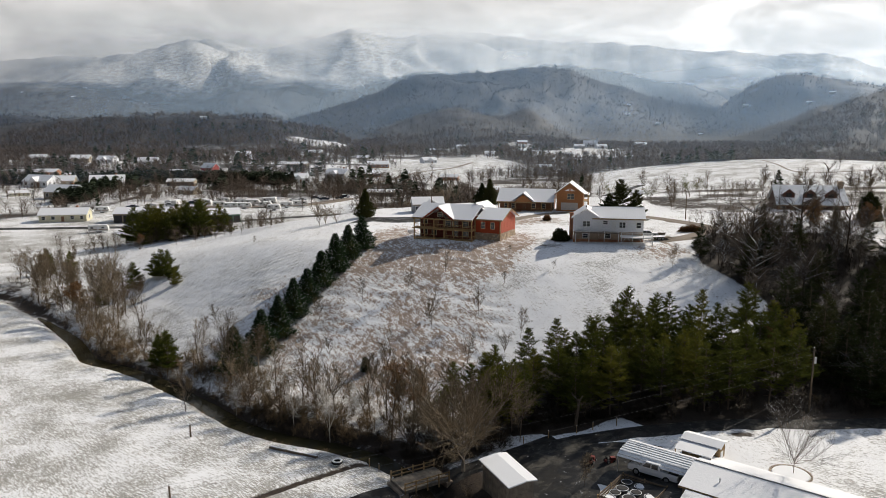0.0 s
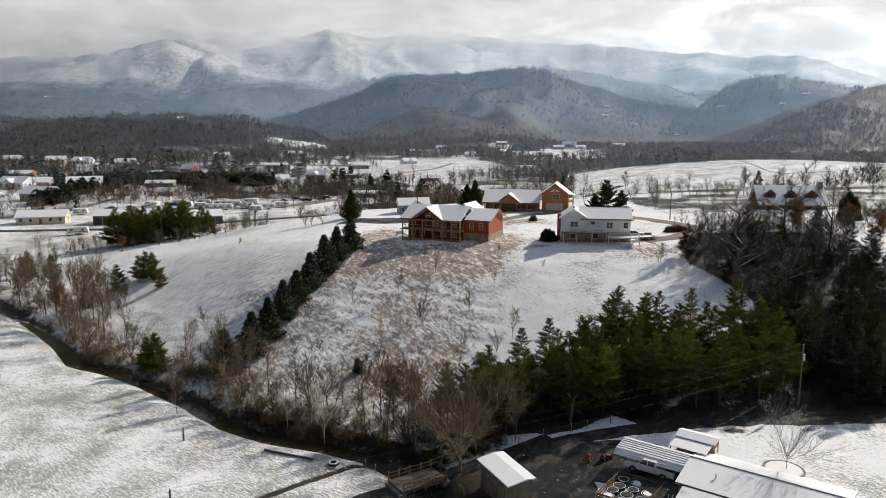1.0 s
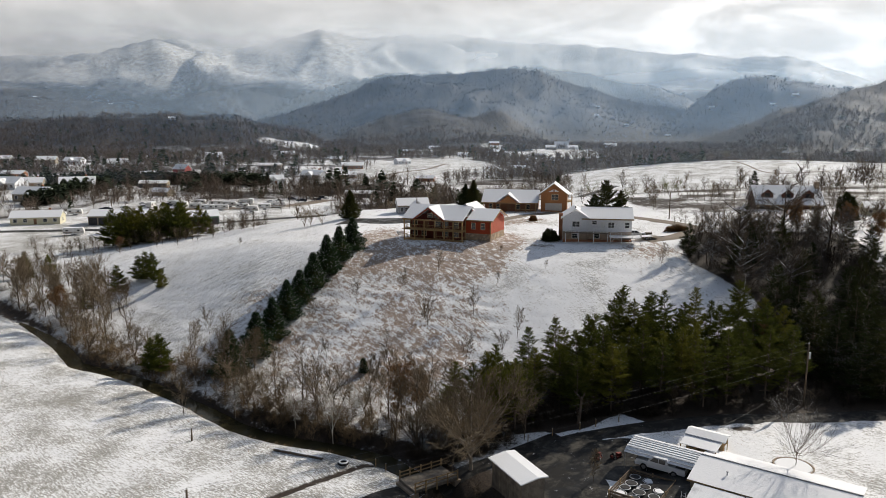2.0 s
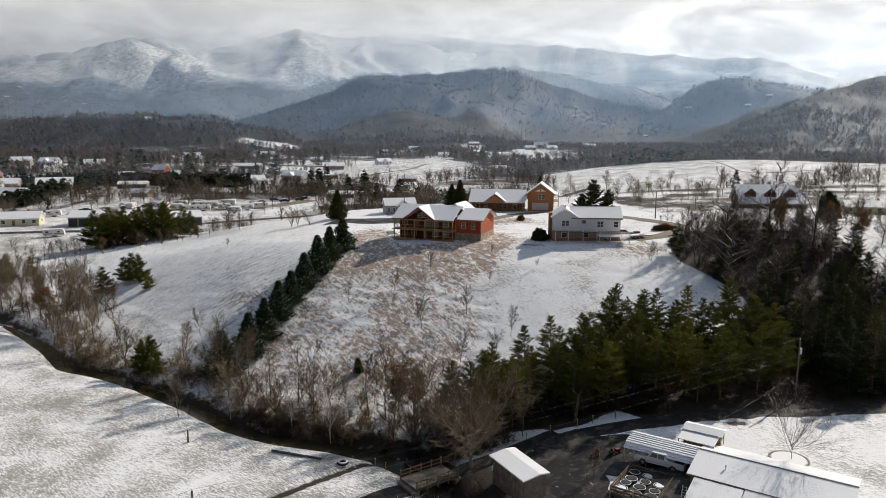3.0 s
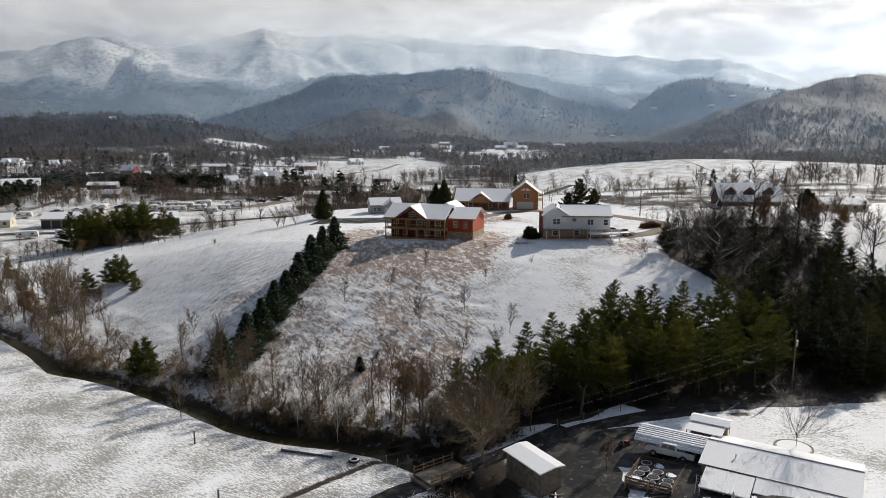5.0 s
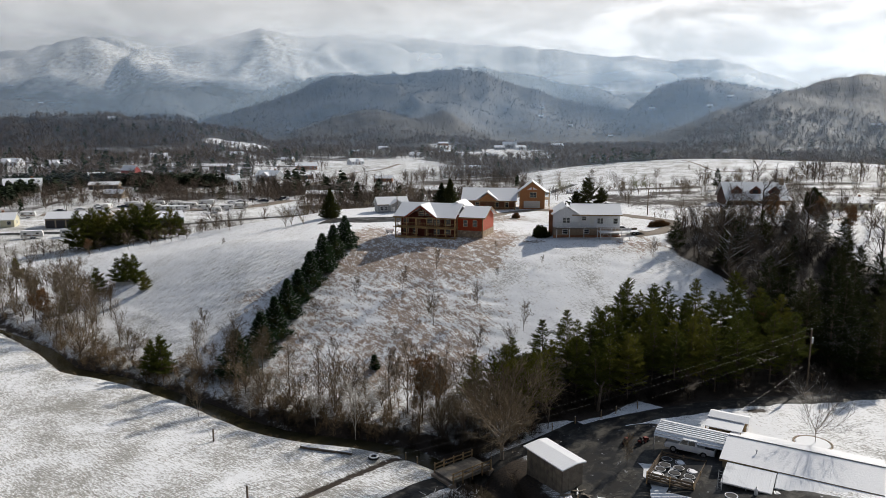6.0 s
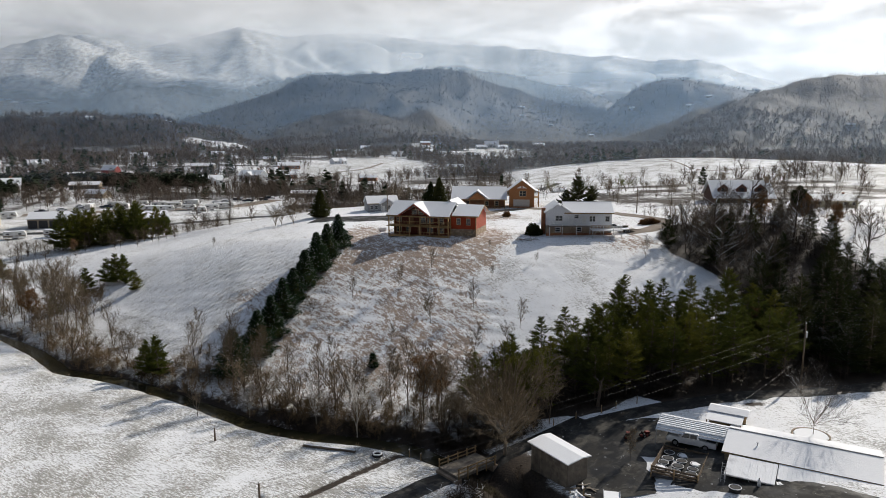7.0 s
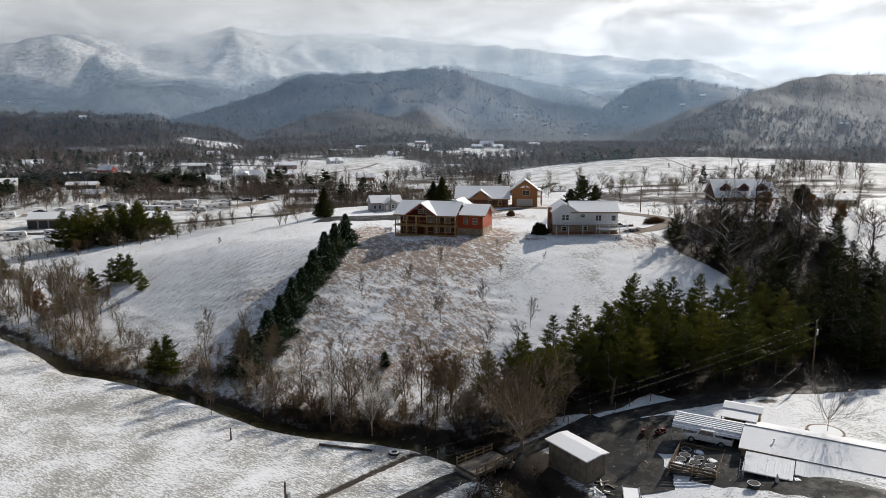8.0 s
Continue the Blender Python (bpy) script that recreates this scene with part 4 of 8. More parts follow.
    for x, z, w, hh in ((5.2, 4.85, 1.1, 0.9), (6.8, 4.85, 1.1, 0.9), (6.0, 6.0, 0.9, 0.6)):
        window(h, x, -0.14, z, w, hh)
    for x, w in ((1.3, 1.0), (3.6, 1.0), (9.0, 1.3), (11.6, 1.4)):
        window(h, x, 0.0, 0.55, w, 1.25)
    door(h, 6.4, 0.0, 0.02, 1.0, 2.05)
    door(h, 4.4, 0.0, 2.4, 1.0, 2.05)
    for x in (15.9, 18.2):
        window(h, x, 0.0, 2.75, 0.85, 1.35)
    for x in (5.2, 3.2):
        part("wall_lamp", Mesh().box(x - 0.08, x + 0.08, -0.28, -0.02, 4.2, 4.4), MAT["lamp_glass"], h)
    # a roof vent and the snow ledge along the eave
    part("vent_pipe", Mesh().tube((11.0, 6.0, 6.0), (11.0, 6.0, 7.4), 0.08), MAT["metal_grey"], h)
    return h


red_log_house()

# ======== the white house ========


def white_house():
    h = thing("white_house", at(28.3, 153.0, 20.5, -11), "white vinyl-sided house with raised decks and snowy metal roof", "house")
    wall, roof, wp = MAT["white_siding"], MAT["snow_roof"], MAT["white_paint"]
    part("wall", Mesh().slab([(0, 0, 2.1), (5.4, 0, 2.1), (5.4, 0, 5.0), (2.7, 0, 6.8), (0, 0, 5.0)], (0, 0.25, 0)), wall, h, "white siding under the gable")
    part("wall", Mesh().box(5.4, 14.8, 0.6, 0.85, 2.1, 4.9), wall, h)
    part("wall", Mesh().slab([(14.8, 0.85, 2.1), (14.8, 8.4, 2.1), (14.8, 8.4, 4.9), (14.8, 4.6, 6.7), (14.8, 0.85, 4.95)], (-0.25, 0, 0)), wall, h)
    part("wall", Mesh().box(0.002, 0.25, 0.26, 8.4, 2.1, 5.0), wall, h)
    part("wall", Mesh().box(0.26, 14.5, 8.15, 8.4, -1.0, 4.9), wall, h)
    part("basement", Mesh().box(0.05, 5.35, 0.05, 0.3, -0.6, 2.1), MAT["block"], h, "grey painted block basement")
    part("basement", Mesh().box(5.4, 14.75, 0.65, 0.9, -0.6, 2.1), MAT["block"], h, "grey painted block basement")
    part("basement", Mesh().box(14.5, 14.75, 0.91, 8.1, -1.2, 2.1), MAT["block"], h)
    part("basement", Mesh().box(0.05, 0.3, 0.31, 8.1, -1.2, 2.1), MAT["block"], h)
    part("footing", Mesh().box(0.0, 14.9, -0.05, 0.6, -1.6, 0.35), MAT["brick_red"], h, "red clay stained footing")
    gable_roof(h, 4.0, 15.2, 0.0, 4.6, 8.9, 4.88, 6.95, roof, label="white snowy metal roof")
    cross_roof(h, 2.7, 3.15, -0.5, 8.9, 4.88, 7.0, roof, label="snowy gable roof")
    part("chimney", Mesh().box(-0.85, -0.05, 2.5, 3.6, -1.0, 5.6).box(-0.92, 0.0, 2.43, 3.67, 5.6, 5.75), MAT["brick_red"], h, "brown brick chimney")
    part("vent_pipe", Mesh().tube((2.7, 1.4, 6.8), (2.7, 1.4, 7.6), 0.14), MAT["dark_metal"], h)
    part("ridge_cap", Mesh().box(4.0, 15.2, 4.5, 4.7, 7.09, 7.15), MAT["metal_grey"], h)
    for x, z, w, hh in ((2.8, 3.2, 1.5, 1.1), (6.8, 3.7, 0.9, 0.7), (10.4, 3.0, 1.2, 1.15), (13.8, 3.0, 0.9, 1.15)):
        window(h, x, 0.0 if x < 5 else 0.6, z, w, hh, trim="white_paint", bars=2 if w > 1.1 else 1)
    door(h, 8.6, 0.6, 2.3, 0.95, 2.0, "white_paint")
    for x in (2.6, 7.4):
        window(h, x, 0.05 if x < 5 else 0.65, 0.7, 1.1, 0.9, trim="white_paint")
    # long deck
    part("deck", Mesh().box(0.4, 9.8, -1.7, 0.0, 1.95, 2.15), MAT["grey_wood"], h, "weathered deck floor")
    for x in (0.6, 3.4, 6.6, 9.6):
        post(h, x, -1.6, -1.6, 3.1, wp, 0.07)
    for a, b in zip((0.6, 3.4, 6.6), (3.4, 6.6, 9.6)):
        railing(h, (a, -1.6), (b, -1.6), 2.15, wp, 0.95, 0.3)
    railing(h, (0.6, -1.6), (0.6, 0.0), 2.15, wp)
    # lower deck with braced legs
    part("deck", Mesh().box(10.0, 16.6, -2.6, 0.6, 1.2, 1.4), MAT["white_paint"], h, "lower deck with white rim")
    for x in (10.1, 12.4, 14.6, 16.5):
        post(h, x, -2.5, -2.0, 2.4, wp, 0.07)
        part("brace", Mesh().tube((x + (-0.9 if x > 10.2 else 0.9), -2.5, 1.2), (x, -2.5, 0.0), 0.05, n=4), wp, h)
    for a, b in zip((10.1, 12.4, 14.6), (12.4, 14.6, 16.5)):
        railing(h, (a, -2.5), (b, -2.5), 1.4, wp, 0.95, 0.3)
    railing(h, (16.5, -2.5), (16.5, 0.5), 1.4, wp)
    return h


white_house()


def deck_chair(m, mat, group="deck chairs"):
    c = thing("deck_chair", m, "pale wooden chair on the white deck", "chair", group)
    part("seat", Mesh().box(-0.28, 0.28, -0.25, 0.25, 0.38, 0.43), mat, c)
    part("backrest", Mesh().slab([(-0.28, 0.22, 0.4), (0.28, 0.22, 0.4), (0.28, 0.36, 0.95), (-0.28, 0.36, 0.95)], (0, 0.04, 0)), mat, c)
    for x in (-0.25, 0.25):
        for y in (-0.22, 0.22):
            part("leg", Mesh().box(x - 0.03, x + 0.03, y - 0.03, y + 0.03, 0, 0.38), mat, c)
    return c


def local(m, x, y, z, turn=0):
    return m @ pose(x, y, z, 0, 0, turn)


WH = at(28.3, 153.0, 20.5, -11)
chair = deck_chair(local(WH, 1.6, -0.9, 2.15, 20), MAT["white_paint"])
copy_thing(chair, local(WH, 2.5, -0.8, 2.15, -15))
copy_thing(chair, local(WH, 5.6, -0.9, 2.15, 5))

# ======== the houses behind ========


def brown_log_house():
    h = thing("log_house", at(17.0, 214.5, 20.1, -14), "brown log house with a gabled entrance porch, snowy roof", "house")
    log, roof = MAT["brown_log"], MAT["snow_roof"]
    part("wall", Mesh().box(0.2, 16, 0, 0.3, -0.5, 3.2), log, h, "brown log wall")
    for x in (0.2, 15.7):
        part("end_wall", Mesh().slab([(x, 0.3, -0.5), (x, 9, -0.5), (x, 9, 3.2), (x, 4.4, 6.0), (x, 0.3, 3.5)], (0.3, 0, 0)), log, h)
    part("back_wall", Mesh().box(0.5, 15.7, 8.7, 9, -0.5, 3.2), log, h)
    gable_roof(h, -0.5, 16.6, -2.3, 4.4, 9.5, 2.9, 6.3, roof, label="white snow-covered roof", ze1=3.1)
    cross_roof(h, 7.6, 3.6, -3.0, 4.2, 3.0, 5.6, roof, label="snowy porch gable")
    part("gable_wall", Mesh().slab([(4.8, -2.4, 3.0), (10.4, -2.4, 3.0), (7.6, -2.4, 5.2)], (0, 0.1, 0)), MAT["tan_log"], h, "pale timber gable")
    part("porch", Mesh().box(0.0, 16.2, -2.4, -0.02, -0.5, 0.12), MAT["deck_wood"], h)
    for x in (0.2, 3.0, 5.2, 10.0, 13.0, 15.9):
        post(h, x, -2.2, 0.12, 3.0, MAT["deck_wood"], 0.11)
    for a, b in ((0.2, 3.0), (3.0, 5.2), (10.0, 13.0), (13.0, 15.9)):
        railing(h, (a, -2.2), (b, -2.2), 0.12, MAT["deck_wood"])
    door(h, 7.6, 0.0, 0.12, 1.0, 2.05)
    for x in (2.2, 4.4, 10.4, 13.4):
        window(h, x, 0.0, 0.95, 1.1, 1.3)
    for i in range(4):
        part("step", Mesh().box(6.8, 8.6, -2.7 - i * 0.28, -2.42 - i * 0.28, -0.5, 0.0 - i * 0.14), MAT["wood"], h)
    return h


brown_log_house()


def garage():
    h = thing("garage", at(33.6, 209.6, 20.9, -14), "tan two-storey garage with pale door and snowy roof", "garage")
    log, roof = MAT["tan_log"], MAT["snow_roof"]
    part("wall", Mesh().slab([(0, 0, -0.5), (7.6, 0, -0.5), (7.6, 0, 5.0), (3.8, 0, 7.9), (0, 0, 5.0)], (0, 0.3, 0)), log, h, "honey-stained gable wall")
    for x in (0.003, 7.297):
        part("wall", Mesh().box(x, x + 0.3, 0.31, 8.5, -0.5, 5.0), log, h)
    part("wall", Mesh().slab([(0.31, 8.2, -0.5), (7.29, 8.2, -0.5), (7.29, 8.2, 5.0), (3.8, 8.2, 7.9), (0.31, 8.2, 5.0)], (0, 0.3, 0)), log, h)
    cross_roof(h, 3.8, 4.45, -0.6, 9.0, 4.62, 7.98, roof, label="white snow-covered roof")
    d = part("garage_door", Mesh().box(1.3, 6.2, -0.06, 0.0, 0.0, 2.15), MAT["garage_white"], h, "closed pale sectional door")
    for i in range(4):
        part("door_panel", Mesh().box(1.35, 6.15, -0.09, -0.064, 0.04 + i * 0.53, 0.5 + i * 0.53), MAT["garage_white"], d)
    window(h, 4.1, 0.0, 3.2, 1.9, 1.5, bars=2)
    for x in (2.9, 4.7):
        part("gable_window", Mesh().slab([(x - 0.7, -0.05, 5.55), (x + 0.7, -0.05, 5.55), (x + (0.7 if x < 3.8 else -0.7), -0.05, 6.35)], (0, 0.04, 0)), MAT["white_paint"], h)
    # balcony and stairs on the side
    part("balcony", Mesh().box(7.6, 9.1, 1.0, 7.0, 2.5, 2.7), MAT["deck_wood"], h)
    for y in (1.1, 4.0, 6.9):
        post(h, 9.0, y, -0.5, 4.9, MAT["deck_wood"], 0.09)
    railing(h, (9.0, 1.1), (9.0, 6.9), 2.7, MAT["deck_wood"])
    part("balcony_roof", Mesh().slab([(7.6, 0.6, 5.0), (9.4, 0.6, 4.4), (9.4, 7.4, 4.4), (7.6, 7.4, 5.0)], (0, 0, 0.12)), roof, h)
    for s, x in ((-1, -0.65), (1, 8.25)):
        part("rake_board", Mesh().slab([(x, -0.63, 4.62), (3.8, -0.63, 7.98), (3.8, -0.63, 7.72), (x, -0.63, 4.36)], (0, 0.03, 0)), MAT["wood"], h)
    return h


garage()


def small_grey_house():
    h = thing("cottage", at(-9.0, 215.5, 19.2, 8) @ Matrix.Scale(0.85, 4), "small grey cottage with white porch and snowy roof", "house")
    wall, roof, wp = MAT["grey_siding"], MAT["snow_roof"], MAT["white_paint"]
    part("wall", Mesh().box(0, 11, 0, 0.25, -0.5, 3.0), wall, h)
    for x in (0.003, 10.747):
        part("end_wall", Mesh().slab([(x, 0.26, -0.5), (x, 8, -0.5), (x, 8, 3.0), (x, 4, 5.0), (x, 0.26, 3.1)], (0.25, 0, 0)), wall, h)
    part("back_wall", Mesh().box(0.26, 10.7, 7.7, 8, -0.5, 3.0), wall, h)
    gable_roof(h, -0.4, 11.4, -0.5, 4, 8.5, 2.9, 5.3, roof, label="white snow-covered roof")
    cross_roof(h, 6.6, 2.9, -3.0, 3.6, 2.85, 4.7, roof, label="snowy porch gable")
    part("gable_wall", Mesh().slab([(4.2, -2.6, 2.85), (9.0, -2.6, 2.85), (6.6, -2.6, 4.4)], (0, 0.15, 0)), wall, h)
    part("porch", Mesh().box(4.0, 9.2, -2.7, -0.02, -0.5, 0.1), MAT["deck_wood"], h)
    for x in (4.2, 6.6, 9.0):
        post(h, x, -2.5, 0.1, 2.85, wp, 0.09)
    for a, b in ((4.2, 6.6), (6.6, 9.0)):
        railing(h, (a, -2.5), (b, -2.5), 0.1, wp)
    for x in (1.2, 2.9, 10.0):
        window(h, x, 0.0, 0.9, 0.9, 1.3, trim="white_paint")
    window(h, 7.6, 0.0, 0.9, 1.0, 1.3, trim="white_paint")
    door(h, 5.6, 0.0, 0.1, 0.95, 2.0, "white_paint")
    return h


small_grey_house()


def dormer_house():
    h = thing("log_house", at(91.0, 193.0, 21.6, -12), "brown log house with three dormers and stone chimney", "house")
    log, roof = MAT["dark_log"], MAT["snow_roof"]
    part("wall", Mesh().box(0, 17, 0, 0.3, -0.8, 3.4), log, h)
    for x in (0.003, 16.697):
        part("end_wall", Mesh().slab([(x, 0.31, -0.8), (x, 9, -0.8), (x, 9, 3.4), (x, 4.5, 7.2), (x, 0.31, 3.7)], (0.3, 0, 0)), log, h)
    part("back_wall", Mesh().box(0.31, 16.7, 8.7, 9, -0.8, 3.4), log, h)
    gable_roof(h, -0.6, 17.6, -2.2, 4.5, 9.6, 2.6, 7.5, roof, label="white snow-covered roof", ze1=3.2)
    part("porch", Mesh().box(0, 17, -2.2, -0.02, -0.8, 0.1), MAT["deck_wood"], h)
    for x in (0.1, 3.4, 6.8, 10.2, 13.6, 16.9):
        post(h, x, -2.0, 0.1, 2.7, MAT["deck_wood"], 0.1)
    for x in (2.9, 8.2, 13.5):
        d = part("dormer", Mesh().slab([(x - 1.5, 0.2, 4.3), (x + 1.5, 0.2, 4.3), (x + 1.5, 0.2, 5.6), (x, 0.2, 6.8), (x - 1.5, 0.2, 5.6)], (0, 3.4, 0)), MAT["dark_log"], h, "dark red-brown roof dormer")
        part("dormer_roof", Mesh().slab([(x - 1.9, -0.3, 5.35), (x, -0.3, 6.9), (x, 4.2, 6.9), (x - 1.9, 3.0, 5.35)], (0, 0, 0.12))
             .slab([(x, -0.3, 6.9), (x + 1.9, -0.3, 5.35), (x + 1.9, 3.0, 5.35), (x, 4.2, 6.9)], (0, 0, 0.12)), roof, d, "snowy dormer roof")
        part("pane", Mesh().box(x - 0.7, x + 0.7, 0.14, 0.195, 4.6, 5.7), MAT["glass"], d)
    part("chimney", Mesh().box(16.0, 17.2, 3.4, 4.6, -0.8, 8.6).box(15.9, 17.3, 3.3, 4.7, 8.6, 8.8), MAT["stone"], h, "tall stone chimney")
    for x in (1.6, 4.6, 11.6, 15.0):
        window(h, x, 0.0, 0.9, 1.1, 1.3)
    door(h, 8.3, 0.0, 0.1, 1.0, 2.05)
    return h


dormer_house()

# ======== the mobile home and its yard ========
MH = at(28.4, 75.0, 4.25, -38.5)


def mobile_home():
    h = thing("mobile_home", MH, "long tan mobile home with lean-to porches under thin snow", "mobile home")
    wall, wp = MAT["tan_siding"], MAT["white_paint"]
    part("wall", Mesh().box(0.3, 16.0, -4.6, -4.4, -0.6, 2.5), wall, h, "tan siding in the shade of the porch")
    part("wall", Mesh().box(0.3, 16.0, 3.9, 4.1, -0.6, 2.5), wall, h)
    for x in (0.3, 15.8):
        part("end_wall", Mesh().slab([(x, -4.39, -0.6), (x, 3.89, -0.6), (x, 3.89, 2.5), (x, 0, 3.2), (x, -4.39, 2.5)], (0.2, 0, 0)), wall, h)
    gable_roof(h, 0.0, 16.3, -5.05, 0.0, 4.4, 2.42, 3.42, MAT["snow"], 0.1, label="low metal roof under thin snow")
    part("ridge_cap", Mesh().box(0.0, 16.3, 0.0, 0.24, 3.53, 3.58), MAT["snow"], h, "snow along the ridge")
    rc = part("ridge_vent", Mesh().box(0.0, 16.3, -0.14, -0.02, 3.50, 3.57), MAT["dark_metal"], h, "dark ribbed strip along the ridge")
    for i in range(54):
        part("rib", Mesh().box(0.05 + i * 0.3, 0.12 + i * 0.3, -0.2, -0.0, 3.575, 3.60), MAT["snow"], rc)
    part("vent_pipe", Mesh().tube((3.6, -2.6, 2.8), (3.6, -2.6, 3.35), 0.07).tube((3.6, -2.6, 3.35), (3.6, -2.6, 3.45), 0.13), MAT["metal_grey"], h)
    # lean-to porches
    part("porch_roof", Mesh().slab([(0.9, -8.9, 1.55), (6.1, -8.9, 1.55), (6.1, -5.2, 2.3), (0.9, -5.2, 2.3)], (0, 0, 0.08)), MAT["thin_roof"], h, "corrugated porch roof under snow")
    for i in range(6):
        part("seam", Mesh().slab([(1.7 + i * 0.8, -8.9, 1.635), (1.76 + i * 0.8, -8.9, 1.635), (1.76 + i * 0.8, -5.2, 2.385), (1.7 + i * 0.8, -5.2, 2.385)], (0, 0, 0.03)), MAT["snow"], h)
    part("porch_roof", Mesh().slab([(6.2, -7.6, 1.75), (16.4, -7.6, 1.75), (16.4, -4.9, 2.38), (6.2, -4.9, 2.38)], (0, 0, 0.08)), MAT["snow_roof"], h, "snow-covered porch roof")
    part("gutter", Mesh().box(6.2, 16.4, -7.7, -7.6, 1.68, 1.82), wp, h)
    part("gutter", Mesh().box(0.9, 6.1, -9.0, -8.9, 1.48, 1.6), MAT["metal_grey"], h)
    for x in (1.0, 3.5, 6.0):
        post(h, x, -8.8, -0.8, 1.55, wp, 0.06)
    for x in (6.4, 9.0, 11.6, 14.0, 16.3):
        post(h, x, -7.5, -0.8, 1.75, wp, 0.06)
    for x in (4.9, 8.5, 12.0):
        window(h, x, -4.6, 1.0, 1.1, 1.0, trim="white_paint")
    for x in (4.1, 5.7):
        part("shutter", Mesh().box(x - 0.2, x + 0.2, -4.66, -4.6, 0.95, 2.05), MAT["dark_metal"], h, "dark window shutter")
    door(h, 10.2, -4.6, 0.0, 0.95, 2.0, "white_paint")
    part("porch_floor", Mesh().box(1.0, 16.2, -7.5, -4.62, -0.8, -0.1), MAT["grey_wood"], h)
    return h


mobile_home()


def ladder(m, ln):
    t = thing("ladder", m, "grey ladder leaning against the porch roof", "ladder")
    for x in (-0.22, 0.22):
        part("stile", Mesh().box(x - 0.03, x + 0.03, -0.02, 0.02, 0, ln), MAT["metal_grey"], t)
    for i in range(int(ln / 0.3)):
        part("rung", Mesh().tube((-0.19, 0, 0.25 + i * 0.3), (0.19, 0, 0.25 + i * 0.3), 0.018, n=6), MAT["metal_grey"], t)
    return t


def porch_things():
    """Ladder, cooling unit, gas bottle and a round tub along the porch."""
    zg = ground_z(23.5, 66.5) + 0.05
    lm = MH @ pose(0.9, -9.5, 0, 0, 0, 0)
    lm.translation.z = zg
    ladder(lm @ pose(0, 0, 0, -14, 0, 0), 2.2)
    um = MH @ pose(6.7, -8.3, 0, 0, 0, 12)
    um.translation.z = zg
    unit = thing("cooling_unit", um, "square white cooling unit with a round fan grille", "cooling unit")
    part("cabinet", Mesh().box(-0.45, 0.45, -0.4, 0.4, 0.06, 0.8), MAT["white_paint"], unit)
    part("fan_grille", Mesh().tube((0, 0, 0.8), (0, 0, 0.84), 0.33, n=18), MAT["metal_grey"], unit, "round dark grille")
    part("base", Mesh().box(-0.5, 0.5, -0.45, 0.45, 0, 0.06), MAT["block"], unit)
    bm = MH @ pose(4.6, -9.4, 0)
    bm.translation.z = zg
    gas = thing("gas_bottle", bm, "tall white gas bottle beside the porch post", "gas bottle")
    part("vessel", Mesh().tube((0, 0, 0), (0, 0, 1.1), 0.19, n=14).tube((0, 0, 1.1), (0, 0, 1.25), 0.19, 0.07, n=14), MAT["white_paint"], gas)
    part("valve", Mesh().tube((0, 0, 1.25), (0, 0, 1.38), 0.05, n=8), MAT["dark_metal"], gas)
    tm_ = MH @ pose(2.4, -11.0, 0)
    tm_.translation.z = zg
    tub = thing("tub", tm_, "round black tub with snow on its rim beside the pen", "tub")
    part("body", Mesh().tube((0, 0, 0), (0, 0, 0.5), 0.6, 0.66, n=16), MAT["rubber"], tub)
    part("rim", ring_mesh(0.64, 0.05), MAT["snow"], tub, "snow on the rim", smooth=True).location = (0, 0, 0.45)


def carport():
    c = thing("carport", at(20.4, 78.2, 4.2, -38.5), "open metal carport with snow in its roof ribs", "carport")
    roof = MAT["thin_roof"]
    L, W = 8.2, 3.9
    part("roof", Mesh().slab([(0, 0, 2.45), (L, 0, 2.45), (L, 0.9, 2.95), (0, 0.9, 2.95)], (0, 0, 0.06))
         .slab([(0, 0.9, 2.95), (L, 0.9, 2.95), (L, 3.3, 3.25), (0, 3.3, 3.25)], (0, 0, 0.06))
         .slab([(0, 3.3, 3.25), (L, 3.3, 3.25), (L, W, 2.9), (0, W, 2.9)], (0, 0, 0.06)), roof, c, "ribbed metal roof under thin snow")
    for i in range(7):
        y = 0.25 + i * 0.47
        z = 2.45 + (y / 0.9 * 0.5 if y < 0.9 else 0.5 + (y - 0.9) / 2.4 * 0.3)
        part("roof_rib", Mesh().box(0.0, L, y, y + 0.09, z + 0.06, z + 0.12), MAT["metal_grey"], c, "bare metal rib between snow")
    for x in (0.1, 2.8, 5.4, L - 0.1):
        for y in (0.1, W - 0.1):
            post(c, x, y, -0.5, 2.5, MAT["metal_grey"], 0.05)
    part("ridge_snow", Mesh().box(0.0, L, 3.0, 3.5, 3.24, 3.33), MAT["snow"], c)
    return c


carport()


